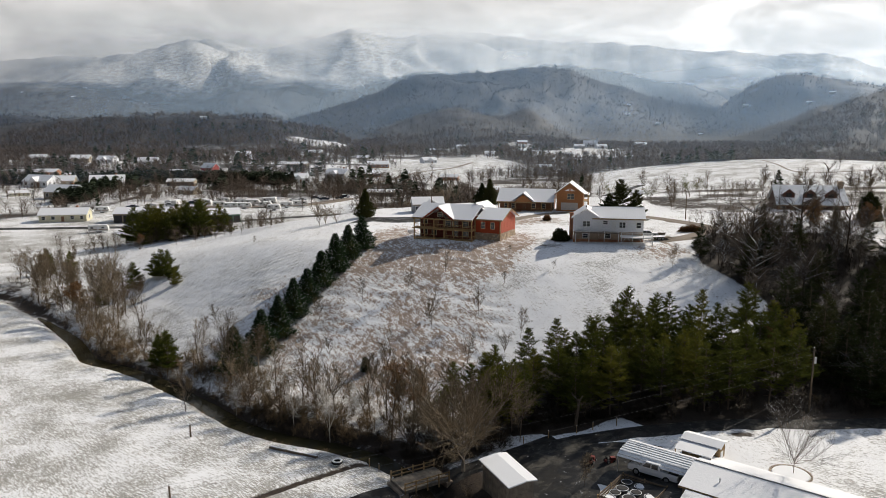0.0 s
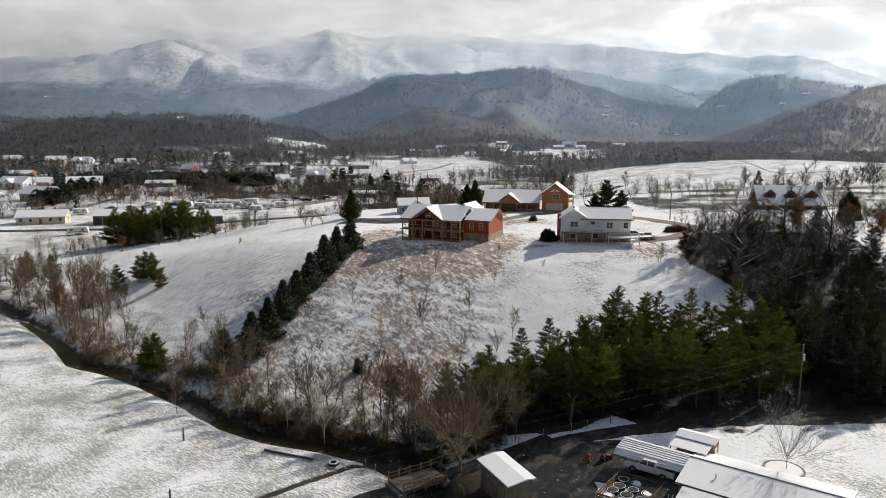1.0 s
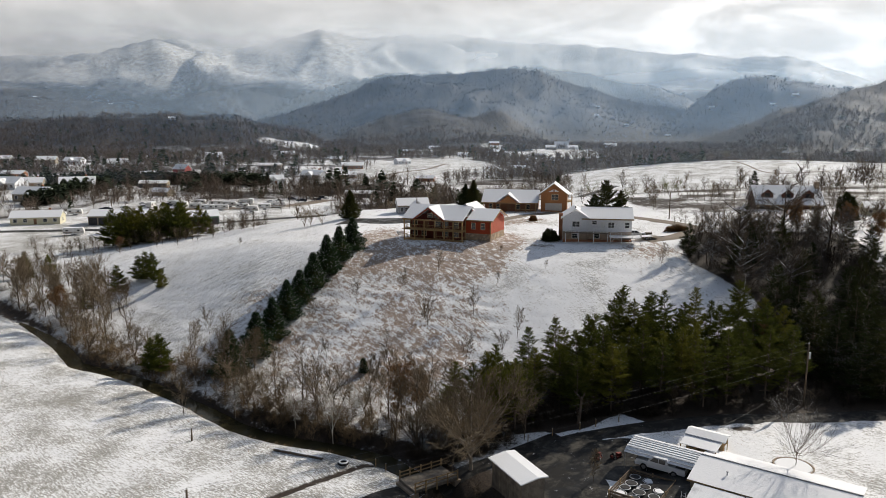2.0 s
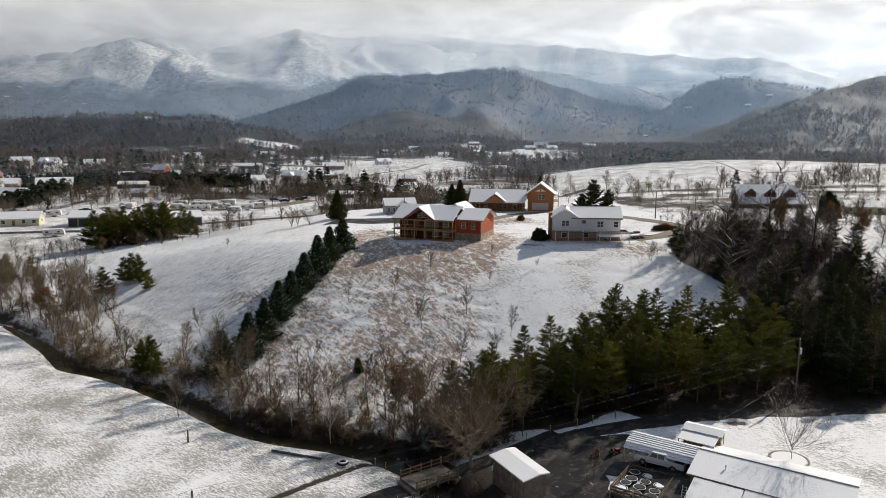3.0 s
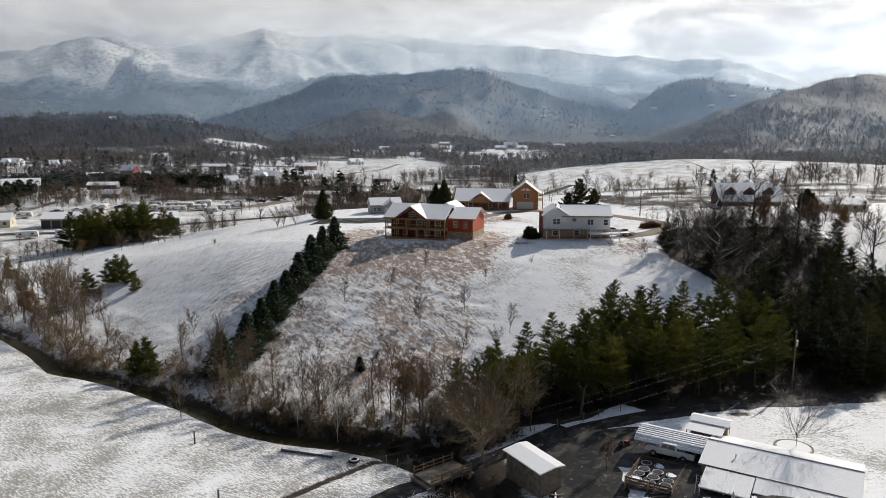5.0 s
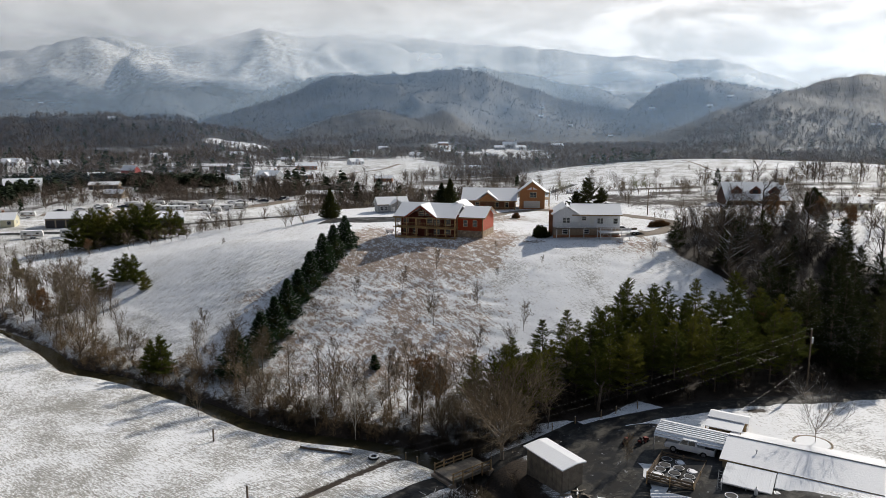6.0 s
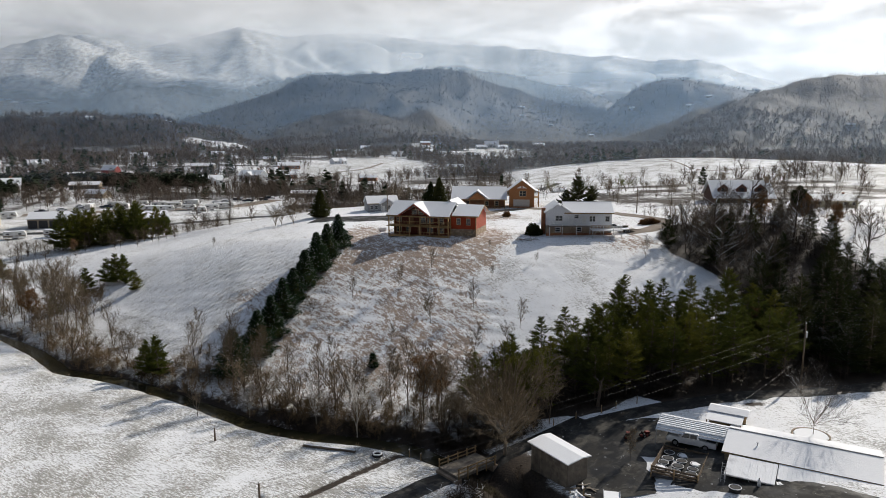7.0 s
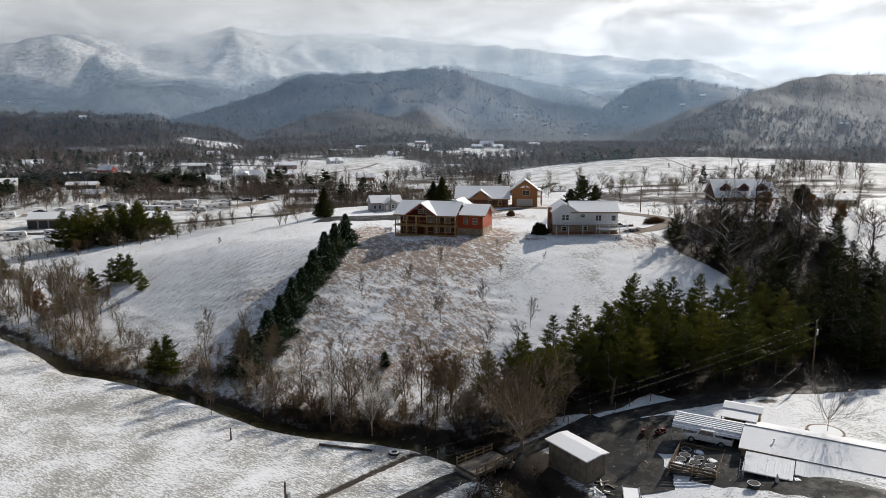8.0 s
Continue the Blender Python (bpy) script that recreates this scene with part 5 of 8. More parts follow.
def garden_shed():
    s = thing("garden_shed", at(27.2, 78.2, 5.6, -39), "small brown shed with a snowy lean-to roof", "shed")
    part("wall", Mesh().slab([(0, 2.4, -0.6), (0, 2.4, 2.45), (0, 3.4, 2.7), (0, 4.5, 2.42), (0, 4.5, -0.6)], (4.3, 0, 0)), MAT["wood"], s, "brown board wall")
    part("roof", Mesh().slab([(-0.2, 2.1, 2.4), (4.6, 2.1, 2.4), (4.6, 3.4, 2.76), (-0.2, 3.4, 2.76)], (0, 0, 0.1))
         .slab([(-0.2, 3.4, 2.76), (4.6, 3.4, 2.76), (4.6, 4.8, 2.38), (-0.2, 4.8, 2.38)], (0, 0, 0.1)), MAT["snow"], s, "snow-covered shed roof")
    part("lean_to", Mesh().slab([(-0.1, 0.0, 1.95), (4.2, 0.0, 1.95), (4.2, 2.38, 2.28), (-0.1, 2.38, 2.28)], (0, 0, 0.09)), MAT["snow"], s, "low lean-to roof under snow")
    for x in (0.0, 4.1):
        post(s, x, 0.1, -0.6, 1.95, MAT["wood"], 0.06)
    for i in range(5):
        part("batten", Mesh().box(4.3, 4.34, 2.5 + i * 0.45, 2.56 + i * 0.45, -0.6, 2.4), MAT["wood"], s)
    door(s, 3.2, 4.345, -0.1, 0.85, 1.8, "white_paint", "right")
    return s


garden_shed()


def low_shed():
    s = thing("tool_shed", at(7.1, 81.1, 2.2, -67), "grey board shed with a white snowy roof", "shed")
    part("wall", Mesh().slab([(0.2, -2.6, -1.0), (0.2, -2.6, 2.9), (0.2, -0.6, 3.25), (0.2, 0.4, 3.2), (0.2, 0.4, -1.0)], (6.9, 0, 0)), MAT["grey_wood"], s, "weathered grey boards")
    part("roof", Mesh().slab([(-0.2, -2.95, 2.95), (7.4, -2.95, 2.95), (7.4, -0.6, 3.32), (-0.2, -0.6, 3.32)], (0, 0, 0.14))
         .slab([(-0.2, -0.6, 3.32), (7.4, -0.6, 3.32), (7.4, 0.75, 3.2), (-0.2, 0.75, 3.2)], (0, 0, 0.14)), MAT["snow_roof"], s, "white snow-covered roof")
    door(s, -1.2, 7.1, -0.1, 1.0, 1.9, "grey_wood", "right")
    for i in range(9):
        part("batten", Mesh().box(0.5 + i * 0.78, 0.58 + i * 0.78, -2.65, -2.6, -1.0, 2.85), MAT["grey_wood"], s)
    return s


low_shed()
# ======== trees ========


def bark_build(c0, c1, snow):
    def build(n):
        v = coords(n)
        c = n.mix(n.ramp(n.noise(7.0, n.stretch(v, (1, 1, 0.3)), 5, 0.6), 0.3, 0.7), c0, c1)
        one = n.ramp(n.add("ShaderNodeObjectInfo").outputs["Random"], 0, 1, 0.75, 1.25, False)
        c = n.mix(1.0, c, one, "MULTIPLY")
        return surf(n, snowy(n, c, snow, 0.35, 0.8, 2.5), 0.85, n.noise(9.0, v, 4), 0.02)
    return build


def leaf_build(c0, c1, c2, snow):
    """Needle sprays or leaves: tone by spray and by tree, a little light through them, snow on some."""
    def build(n):
        g = n.add("ShaderNodeNewGeometry")
        isl = g.outputs["Random Per Island"]
        c = n.mix(isl, c0, c1)
        c = n.mix(n.ramp(n.add("ShaderNodeObjectInfo").outputs["Random"], 0.3, 1.0, 0.0, 0.7), c, c2)
        white = n.ramp(n.math("FRACT", n.math("MULTIPLY", isl, 7.31)), 1.0 - snow, 1.0 - snow + 0.02)
        c = n.mix(n.math("MULTIPLY", white, 0.75), c, SNOW)
        d = surf(n, c, 0.9, spec=0.03)
        t = n.add("ShaderNodeBsdfTranslucent", Color=c)
        return n.add("ShaderNodeMixShader", i0=0.22, i1=d.outputs[0], i2=t.outputs[0]).outputs[0]
    return build


MAT["bark"] = material("grey_brown_bark", bark_build((0.085, 0.062, 0.045), (0.19, 0.145, 0.105), 0.0))
MAT["snow_bark"] = material("snowy_oak_bark", bark_build((0.05, 0.036, 0.026), (0.12, 0.09, 0.065), 0.85))
MAT["twig"] = material("bare_brown_twigs", bark_build((0.10, 0.074, 0.045), (0.23, 0.175, 0.11), -0.35))
MAT["pale_limb"] = material("pale_grey_bark", bark_build((0.17, 0.14, 0.11), (0.32, 0.27, 0.215), 0.0))
MAT["dark_twig"] = material("dark_snowy_twigs", bark_build((0.035, 0.027, 0.02), (0.10, 0.078, 0.057), 0.35))
MAT["pale_bark"] = material("pale_sycamore_bark", bark_build((0.30, 0.27, 0.23), (0.52, 0.49, 0.44), 0.4))
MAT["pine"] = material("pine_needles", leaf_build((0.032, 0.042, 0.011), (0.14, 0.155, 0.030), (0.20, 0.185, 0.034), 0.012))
# darker copy of the pine needles, with the shade put into the colour
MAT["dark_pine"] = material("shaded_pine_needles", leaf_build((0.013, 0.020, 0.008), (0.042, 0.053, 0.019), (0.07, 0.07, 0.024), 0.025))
MAT["cypress"] = material("cypress_sprays", leaf_build((0.02, 0.038, 0.02), (0.046, 0.078, 0.036), (0.042, 0.066, 0.03), 0.10))
MAT["brown_leaf"] = material("dry_brown_leaves", leaf_build((0.13, 0.068, 0.032), (0.27, 0.155, 0.075), (0.2, 0.115, 0.06), 0.02))
MAT["dry_grass"] = material("dry_weeds", leaf_build((0.17, 0.115, 0.06), (0.33, 0.25, 0.14), (0.24, 0.17, 0.1), 0.06))
MAT["willow"] = material("yellow_green_twigs", leaf_build((0.13, 0.15, 0.05), (0.22, 0.24, 0.09), (0.2, 0.2, 0.1), 0.02))


def limb_tube(m, pts, r0, r1, n):
    """A bent tapering limb through pts."""
    k0 = len(m.v)
    for i, p in enumerate(pts):
        d = (pts[min(i + 1, len(pts) - 1)] - pts[max(i - 1, 0)]).normalized()
        s = d.orthogonal().normalized()
        t = d.cross(s)
        r = r0 + (r1 - r0) * i / (len(pts) - 1)
        for j in range(n):
            w = 2 * math.pi * j / n
            q = p + (s * math.cos(w) + t * math.sin(w)) * r
            m.v.append((q.x, q.y, q.z))
    for i in range(len(pts) - 1):
        for j in range(n):
            a, b = k0 + i * n + j, k0 + i * n + (j + 1) % n
            m.f.append((a, b, b + n, a + n))


def grow(rng, p, d, length, bend, steps, lift):
    pts = [p.copy()]
    for i in range(steps):
        d = (d + Vector((rng.uniform(-bend, bend), rng.uniform(-bend, bend), rng.uniform(-bend, bend) + lift))).normalized()
        p = p + d * (length / steps)
        pts.append(p.copy())
    return pts


def aside(rng, d, angle):
    s = d.orthogonal().normalized()
    s = Matrix.Rotation(rng.uniform(0, 2 * math.pi), 3, d) @ s
    return (d * math.cos(angle) + s * math.sin(angle)).normalized()


def bare_tree(name, seed, h, form, label, mats=("bark", "twig"), leaves=0, category="tree", deep=3, thin=1.0, dense=1.0):
    """A leafless tree: trunk and limbs, then twigs. form: spread, tall, oak or shrub."""
    rng = random.Random(seed)
    wood, twigs, leaf = Mesh(), Mesh(), Mesh()
    cfg = {"spread": (0.16, 9, 0.62, 0.95, 0.10), "tall": (0.2, 13, 0.44, 0.72, 0.09), "oak": (0.26, 10, 0.52, 1.15, 0.05), "shrub": (0.03, 9, 0.75, 0.6, 0.06), "fan": (0.1, 14, 0.68, 1.2, 0.09)}[form]
    first, n1, rel, ang, lift = cfg
    rt = h * (0.014 if form == "shrub" else 0.0095 if form == "tall" else 0.014) * thin
    trunk = grow(rng, Vector((0, 0, -0.3)), Vector((0, 0, 1)), h * (0.30 if form in ("spread", "fan") else 0.22 if form == "shrub" else 0.88 if form == "tall" else 0.62), 0.07, 7, 0.1)
    limb_tube(wood, trunk, rt, rt * (0.55 if form in ("spread", "shrub", "fan") else 0.25), 7)

    def spread(pts, r0, level):
        n = {1: (7, 9), 2: (5, 6), 3: (2, 3)}[level] if form != "shrub" else {1: (5, 7), 2: (4, 5), 3: (2, 3)}[level]
        for _ in range(int(rng.randint(*n) * dense)):
            f = rng.uniform(0.22, 1.0)
            i = min(int(f * (len(pts) - 1)), len(pts) - 2)
            a = pts[i].lerp(pts[i + 1], f * (len(pts) - 1) - i)
            d = (pts[i + 1] - pts[i]).normalized()
            ln = (pts[-1] - pts[0]).length * rng.uniform(0.32, 0.62) * (1.2 - 0.5 * f)
            sub = grow(rng, a, aside(rng, d, rng.uniform(0.4, 0.95)), ln, 0.16, 3 if level < 3 else 2, lift)
            r = max(r0 * 0.5, 0.011 * thin)
            if level == 1:
                limb_tube(twigs, sub, r, 0.010, 3)
            elif level == 2:
                w_ = d.orthogonal().normalized() * r * 1.2
                twigs.quad(sub[0] - w_, sub[0] + w_, sub[-1] + w_ * 0.5, sub[-1] - w_ * 0.5)
            else:
                w_ = d.orthogonal().normalized() * 0.013 * thin
                twigs.quad(sub[0] - w_, sub[0] + w_, sub[-1])
            if level < deep:
                spread(sub, r, level + 1)
            for _k in range(leaves if level > 1 else 0):
                q = sub[rng.randrange(1, len(sub))] + Vector((rng.uniform(-.3, .3), rng.uniform(-.3, .3), rng.uniform(-.35, .1)))
                a1 = Vector((rng.uniform(-1, 1), rng.uniform(-1, 1), rng.uniform(-1, 1))) * 0.13
                b1 = Vector((rng.uniform(-1, 1), rng.uniform(-1, 1), rng.uniform(-1, 1))) * 0.13
                leaf.quad(q - a1, q + b1, q + a1)
    for k in range(n1):
        f = first + (1 - first) * (k + rng.random()) / n1 if form not in ("spread", "shrub", "fan") else rng.uniform(0.45, 1.0)
        i = min(int(f * (len(trunk) - 1)), len(trunk) - 2)
        a = trunk[i].lerp(trunk[i + 1], f * (len(trunk) - 1) - i)
        d = aside(rng, Vector((0, 0, 1)), ang * rng.uniform(0.45, 1.05))
        ln = h * rel * rng.uniform(0.75, 1.15) * (1.15 - 0.55 * f if form in ("tall", "oak") else 1)
        lim = grow(rng, a, d, ln, 0.17 if form == "oak" else 0.10, 5, lift)
        r = rt * (0.5 if form != "tall" else 0.38)
        limb_tube(wood, lim, r, 0.016, 5)
        spread(lim, r * 0.7, 1)
    t = thing(name, Matrix(), label, category)
    part("trunk", wood, MAT[mats[0]], t, smooth=True)
    part("crown", twigs, MAT[mats[1]], t)
    if leaves:
        part("foliage", leaf, MAT["brown_leaf"], t, "dry brown leaves")
    return t


def spray(m, rng, p, d, size, n, flat=0.5, wide=0.13):
    """A tuft of n narrow blades round the way d."""
    for _ in range(n):
        w = (d + Vector((rng.uniform(-1, 1), rng.uniform(-1, 1), rng.uniform(-flat, flat)))).normalized()
        s = w.orthogonal().normalized()
        s = Matrix.Rotation(rng.uniform(0, 6.28), 3, w) @ s
        ln = size * rng.uniform(0.6, 1.2)
        m.quad(p - s * ln * wide, p + s * ln * wide, p + w * ln)


def pine(name, seed, h, label, mat="pine", bare=0.32, width=0.26, density=1.0):
    """A pine with whorls of level limbs that carry flat fans of needles, open below and between the whorls."""
    rng = random.Random(seed)
    wood, needles = Mesh(), Mesh()
    trunk = grow(rng, Vector((0, 0, -0.3)), Vector((0, 0, 1)), h * 1.0, 0.02, 9, 0.2)
    limb_tube(wood, trunk, h * 0.013, 0.03, 6)
    z = bare * h * 0.6
    while z < h * 0.985:
        f = max(0.0, (z / h - bare) / (1 - bare))
        reach = h * width * (1 - f) ** 0.75 * (0.6 + 0.4 * min(1, f * 4 + 0.2)) + 0.25
        k9 = min(8, int(z / h * 9))
        c = trunk[k9].lerp(trunk[k9 + 1], z / h * 9 - k9)
        dead = z < bare * h
        for _ in range(rng.randint(5, 7)):
            a = rng.uniform(0, 2 * math.pi)
            ln = reach * rng.uniform(0.4, 1.2) * (0.7 if dead else 1.0)
            d = Vector((math.cos(a), math.sin(a), rng.uniform(-0.15, 0.35) + 0.8 * f * f)).normalized()
            lim = grow(rng, c, d, ln, 0.07, 4, 0.05)
            limb_tube(wood, lim, 0.035, 0.010, 3)
            if dead and rng.random() < 0.75:
                continue
            side = Vector((-d.y, d.x, 0)).normalized()
            k = max(3, int(ln * 6.5 * density))
            for j in range(k):
                u_ = 0.22 + 0.78 * (j + rng.random()) / k
                i = min(int(u_ * 4), 3)
                q = lim[i].lerp(lim[i + 1], u_ * 4 - i)
                sd = rng.choice((-1, 1)) if u_ < 0.93 else 0
                out_ = (d * rng.uniform(0.5, 1.0) + side * sd * rng.uniform(0.5, 1.0) + Vector((0, 0, rng.uniform(0.0, 0.25)))).normalized()
                tl = (0.25 + 0.42 * ln * (1.15 - u_)) * rng.uniform(0.6, 1.3)
                for g_ in range(1 + int(tl / 0.28)):
                    spray(needles, rng, q + out_ * (g_ * 0.26) + Vector((0, 0, rng.uniform(-0.12, 0.14))), out_, 0.40, 7, 0.55, 0.075)
        z += rng.uniform(0.32, 0.62) * (0.7 + h / 30)
    spray(needles, rng, trunk[-1], Vector((0, 0, 1)), 0.6, 10)
    spray(needles, rng, trunk[-1] - Vector((0, 0, 0.35)), Vector((0, 0, 1)), 0.5, 10)
    t = thing(name, Matrix(), label, "tree")
    part("trunk", wood, MAT["bark"], t, smooth=True)
    part("crown", needles, MAT[mat], t, "open crown of needle tufts")
    return t


def cypress(name, seed, h, label, width=0.27, mat="cypress"):
    """A dense cone of upswept sprays with a ragged outline."""
    rng = random.Random(seed)
    core, needles, wood = Mesh(), Mesh(), Mesh()
    limb_tube(wood, [Vector((0, 0, -0.3)), Vector((0, 0, h * 0.5)), Vector((0.05, 0, h * 0.95))], 0.12, 0.02, 6)
    for i in range(int(h * 330)):
        f = rng.random() ** 1.45
        z = 0.15 + f * (h - 0.3)
        r = h * width * (1 - f) ** 0.95 * (0.6 + 0.4 * min(1, f * 6 + 0.35)) * (0.86 + 0.75 * noise.noise((z * 0.9 + math.cos(i * 2.4), math.sin(i * 2.4) * 1.2, seed * 1.7)))
        a = (i * 2.4 + rng.uniform(-0.4, 0.4)) % (2 * math.pi)
        rr = r * rng.uniform(0.55, 1.05)
        p = Vector((math.cos(a) * rr, math.sin(a) * rr, z))
        spray(needles, rng, p, Vector((math.cos(a) * 0.9, math.sin(a) * 0.9, 0.55)).normalized(), 0.58, 4, 0.5, 0.12)
    # added dark cone inside the sprays, standing for the shade deep in the crown
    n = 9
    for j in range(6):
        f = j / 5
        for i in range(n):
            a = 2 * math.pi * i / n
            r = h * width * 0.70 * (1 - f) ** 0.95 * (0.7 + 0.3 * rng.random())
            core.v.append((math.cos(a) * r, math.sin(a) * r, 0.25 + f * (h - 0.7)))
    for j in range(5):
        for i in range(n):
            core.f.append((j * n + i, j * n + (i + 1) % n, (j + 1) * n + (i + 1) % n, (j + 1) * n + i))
    t = thing(name, Matrix(), label, "tree")
    part("trunk", wood, MAT["bark"], t)
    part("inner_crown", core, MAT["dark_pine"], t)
    part("crown", needles, MAT[mat], t, "dense upswept sprays")
    return t


def plant(ob, spots, rng, lo=0.85, hi=1.15, group="", first=True, sink=0.1):
    """Puts a tree, and copies of it, at (x, y[, size]) places on the ground."""
    for i, s in enumerate(spots):
        x, y = s[0], s[1]
        k = rng.uniform(lo, hi) * (s[2] if len(s) > 2 else 1.0)
        m = pose(x, y, ground_z(x, y) - sink, 0, 0, rng.uniform(0, 360)) @ Matrix.Diagonal((k * rng.uniform(0.92, 1.08), k * rng.uniform(0.92, 1.08), k, 1))
        if i == 0 and first:
            ob.matrix_world = m
            o = ob
        else:
            m2 = m
            o = copy_thing(ob, Matrix())
            o.matrix_basis = m2
        if group:
            tagged(o, group=group)


def mixed(kinds, spots, rng, lo=0.85, hi=1.15, group=""):
    """Shares out the places among several trees of a kind."""
    lots = [[] for _ in kinds]
    for i, s in enumerate(spots):
        lots[i % len(kinds)].append(s)
    for k, l in zip(kinds, lots):
        if l:
            plant(k, l, rng, lo, hi, group)


def strew(rng, n, inside, box, gap):
    """n random places in box (x0, x1, y0, y1) that inside() takes, at least gap apart."""
    out_, tries = [], 0
    while len(out_) < n and tries < n * 60:
        tries += 1
        x, y = rng.uniform(box[0], box[1]), rng.uniform(box[2], box[3])
        if inside(x, y) and all((x - a) ** 2 + (y - b) ** 2 > gap * gap for a, b in out_):
            out_.append((x, y))
    return out_


def creek_off(x, y):
    """Signed distance to the creek: positive on the hill side."""
    best, sgn = 1e9, 1
    for (a, b), (c, e) in zip(CREEK, CREEK[1:]):
        dx, dy = c - a, e - b
        t = min(1, max(0, ((x - a) * dx + (y - b) * dy) / (dx * dx + dy * dy)))
        d = math.hypot(x - a - t * dx, y - b - t * dy)
        if d < best:
            best, sgn = d, 1 if dx * (y - b) - dy * (x - a) > 0 else -1
    return best * sgn


TR = random.Random(5)
# row of cypresses up the hill
row = [(-37.0, 121.0, 1.06), (-33.4, 126.5, 1.08), (-31.4, 131.6, 1.0), (-29.5, 136.8, 1.0), (-27.7, 141.6, 0.96), (-25.5, 146.3, 1.0), (-23.1, 150.6, 1.02), (-20.9, 155.0, 0.96), (-18.4, 160.0, 1.0)]
cyp = [cypress("cypress_tree", 20 + i, 7.4, "dark green conical cypress in a row on the snowy slope", 0.5) for i in range(3)]
mixed(cyp, row, TR, 0.95, 1.1, "cypress row on the hill")
# single cedars
ced = pine("cedar_tree", 31, 7.2, "broad dark green cedar above the creek bank", "pine", 0.03, 0.36, 1.5)
plant(ced, [(-51.0, 126.5, 1.08), (-53.4, 128.2, 0.85)], TR, 0.95, 1.05, "cedars above the creek")
plant(cypress("cedar_sapling", 32, 2.8, "small dark cedar alone on the snowy slope", 0.3), [(-13.2, 115.6)], TR)
plant(cypress("spruce_tree", 33, 9.0, "broad dark spruce beside the gravel pad", 0.46, "dark_pine"), [(-23.5, 214.0), (15.4, 233.0, 0.9), (13.0, 236.0, 0.75)], TR, 0.95, 1.05)

# pines below the white house
pk = [pine("pine_tree", 40 + i, 10.8, "green pine with bare lower trunk below the lawn", "pine", 0.26, 0.27 + 0.03 * (i % 3), 0.8) for i in range(5)]
def in_pines(x, y):
    edge = 94.0 if x < 26 else 91.5
    return edge < y < 109 + 0.05 * (x - 30) + (3 if x > 25 else 0) and (x > 12 or y < 103)
spots = strew(TR, 56, in_pines, (6, 53, 91, 114), 2.3) + [(6.5, 96.5), (9.0, 99.0), (4.0, 98.0), (11.5, 96.0), (13.5, 100.5), (7.0, 100.5), (1.5, 100.0)]
spots = [(x, y, 0.92 if x < 10 else 0.95 if x < 20 else 0.98) for x, y in spots]
mixed(pk, spots, TR, 0.86, 1.04, "pines below the lawn")
# pines by the camper lot and on the left flank
pk2 = [pine("pine_tree", 50 + i, 13.0, "broad olive-green pine behind the snowy hill", "pine", 0.03, 0.44, 1.05) for i in range(2)]
mixed(pk2, [(-109, 248), (-104, 244), (-99, 250), (-94, 244), (-89, 247), (-84, 243), (-79, 247, 0.9), (-106, 254), (-96, 254), (-86, 252), (-75, 243, 0.7), (-101, 247), (-91, 250)], TR, 0.85, 1.05, "pines behind the hill")
pk3 = [pine("young_pine", 54 + i, 7.0, "young yellow-green pine at the foot of the hill", "pine", 0.06, 0.40, 1.1) for i in range(2)]
mixed(pk3, [(-73, 181.5, 1.15), (-70.5, 179.0), (-79, 178, 0.9), (-76, 184, 0.9), (-116, 205, 0.9), (-112, 210, 0.8), (-120, 212, 0.8), (-84, 170, 0.7), (-66, 172, 0.6)], TR, 0.85, 1.1, "young pines")
# woods on the right, in the needle colour with shade put in
dk = [pine("dark_pine", 60 + i, 14.0, "pine in the hillside woods with shade put into its needle colour", "dark_pine", 0.05, 0.34, 0.6) for i in range(4)]
def in_woods(x, y):
    if x > 88 and y > 122:
        return False
    left = float(np.interp(y, WOOD_Y, WOOD_X)) + 3.0 * noise.noise((x * 0.13, y * 0.13, 2.0))
    return x > left and y > 92 and y < 150 - max(0, x - 80) * 0.55 + (6 if x < 80 else 0)
wspots = [p for p in strew(TR, 100, in_woods, (50, 128, 92, 156), 3.2) if p[1] < 116 or p[0] > 82 or TR.random() < 0.38]
mixed(dk, [(x, y, 0.55 if y > 128 else 0.66 if y > 116 else 0.85) for x, y in wspots], TR, 0.8, 1.15, "woods on the hillside")
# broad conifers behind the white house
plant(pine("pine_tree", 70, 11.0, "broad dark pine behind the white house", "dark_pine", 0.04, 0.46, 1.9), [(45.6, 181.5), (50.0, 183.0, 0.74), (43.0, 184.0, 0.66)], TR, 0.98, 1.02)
plant(pine("pine_tree", 71, 11.0, "tall pine behind the dormered house", "dark_pine", 0.2, 0.26), [(203, 338, 1.15), (113, 240, 0.8)], TR)

# bare trees
narrow = [bare_tree("bare_tree", 100 + i, 9.5, "tall", "slender bare tree on the creek bank", dense=1.15) for i in range(4)]
vase = [bare_tree("bare_tree", 110 + i, 8.5, "spread", "bare brown tree with fanned branches by the creek", dense=1.1) for i in range(3)]
oaks = [bare_tree("oak_tree", 120 + i, 16.0, "oak", "large bare oak with snow on its crooked limbs", ("snow_bark", "bark"), thin=1.3) for i in range(3)]
brush = [bare_tree("bare_shrub", 130 + i, 4.2, "shrub", "bare brown shrub on the bank", ("twig", "twig"), category="shrub") for i in range(3)]
sapl = [bare_tree("sapling", 140 + i, 4.6, "tall", "thin bare sapling on the snowy slope", ("twig", "twig"), deep=2, thin=0.8) for i in range(2)]
syc = bare_tree("sycamore_tree", 150, 9.5, "tall", "pale-barked bare sycamore leaning by the creek", ("pale_bark", "pale_bark"))
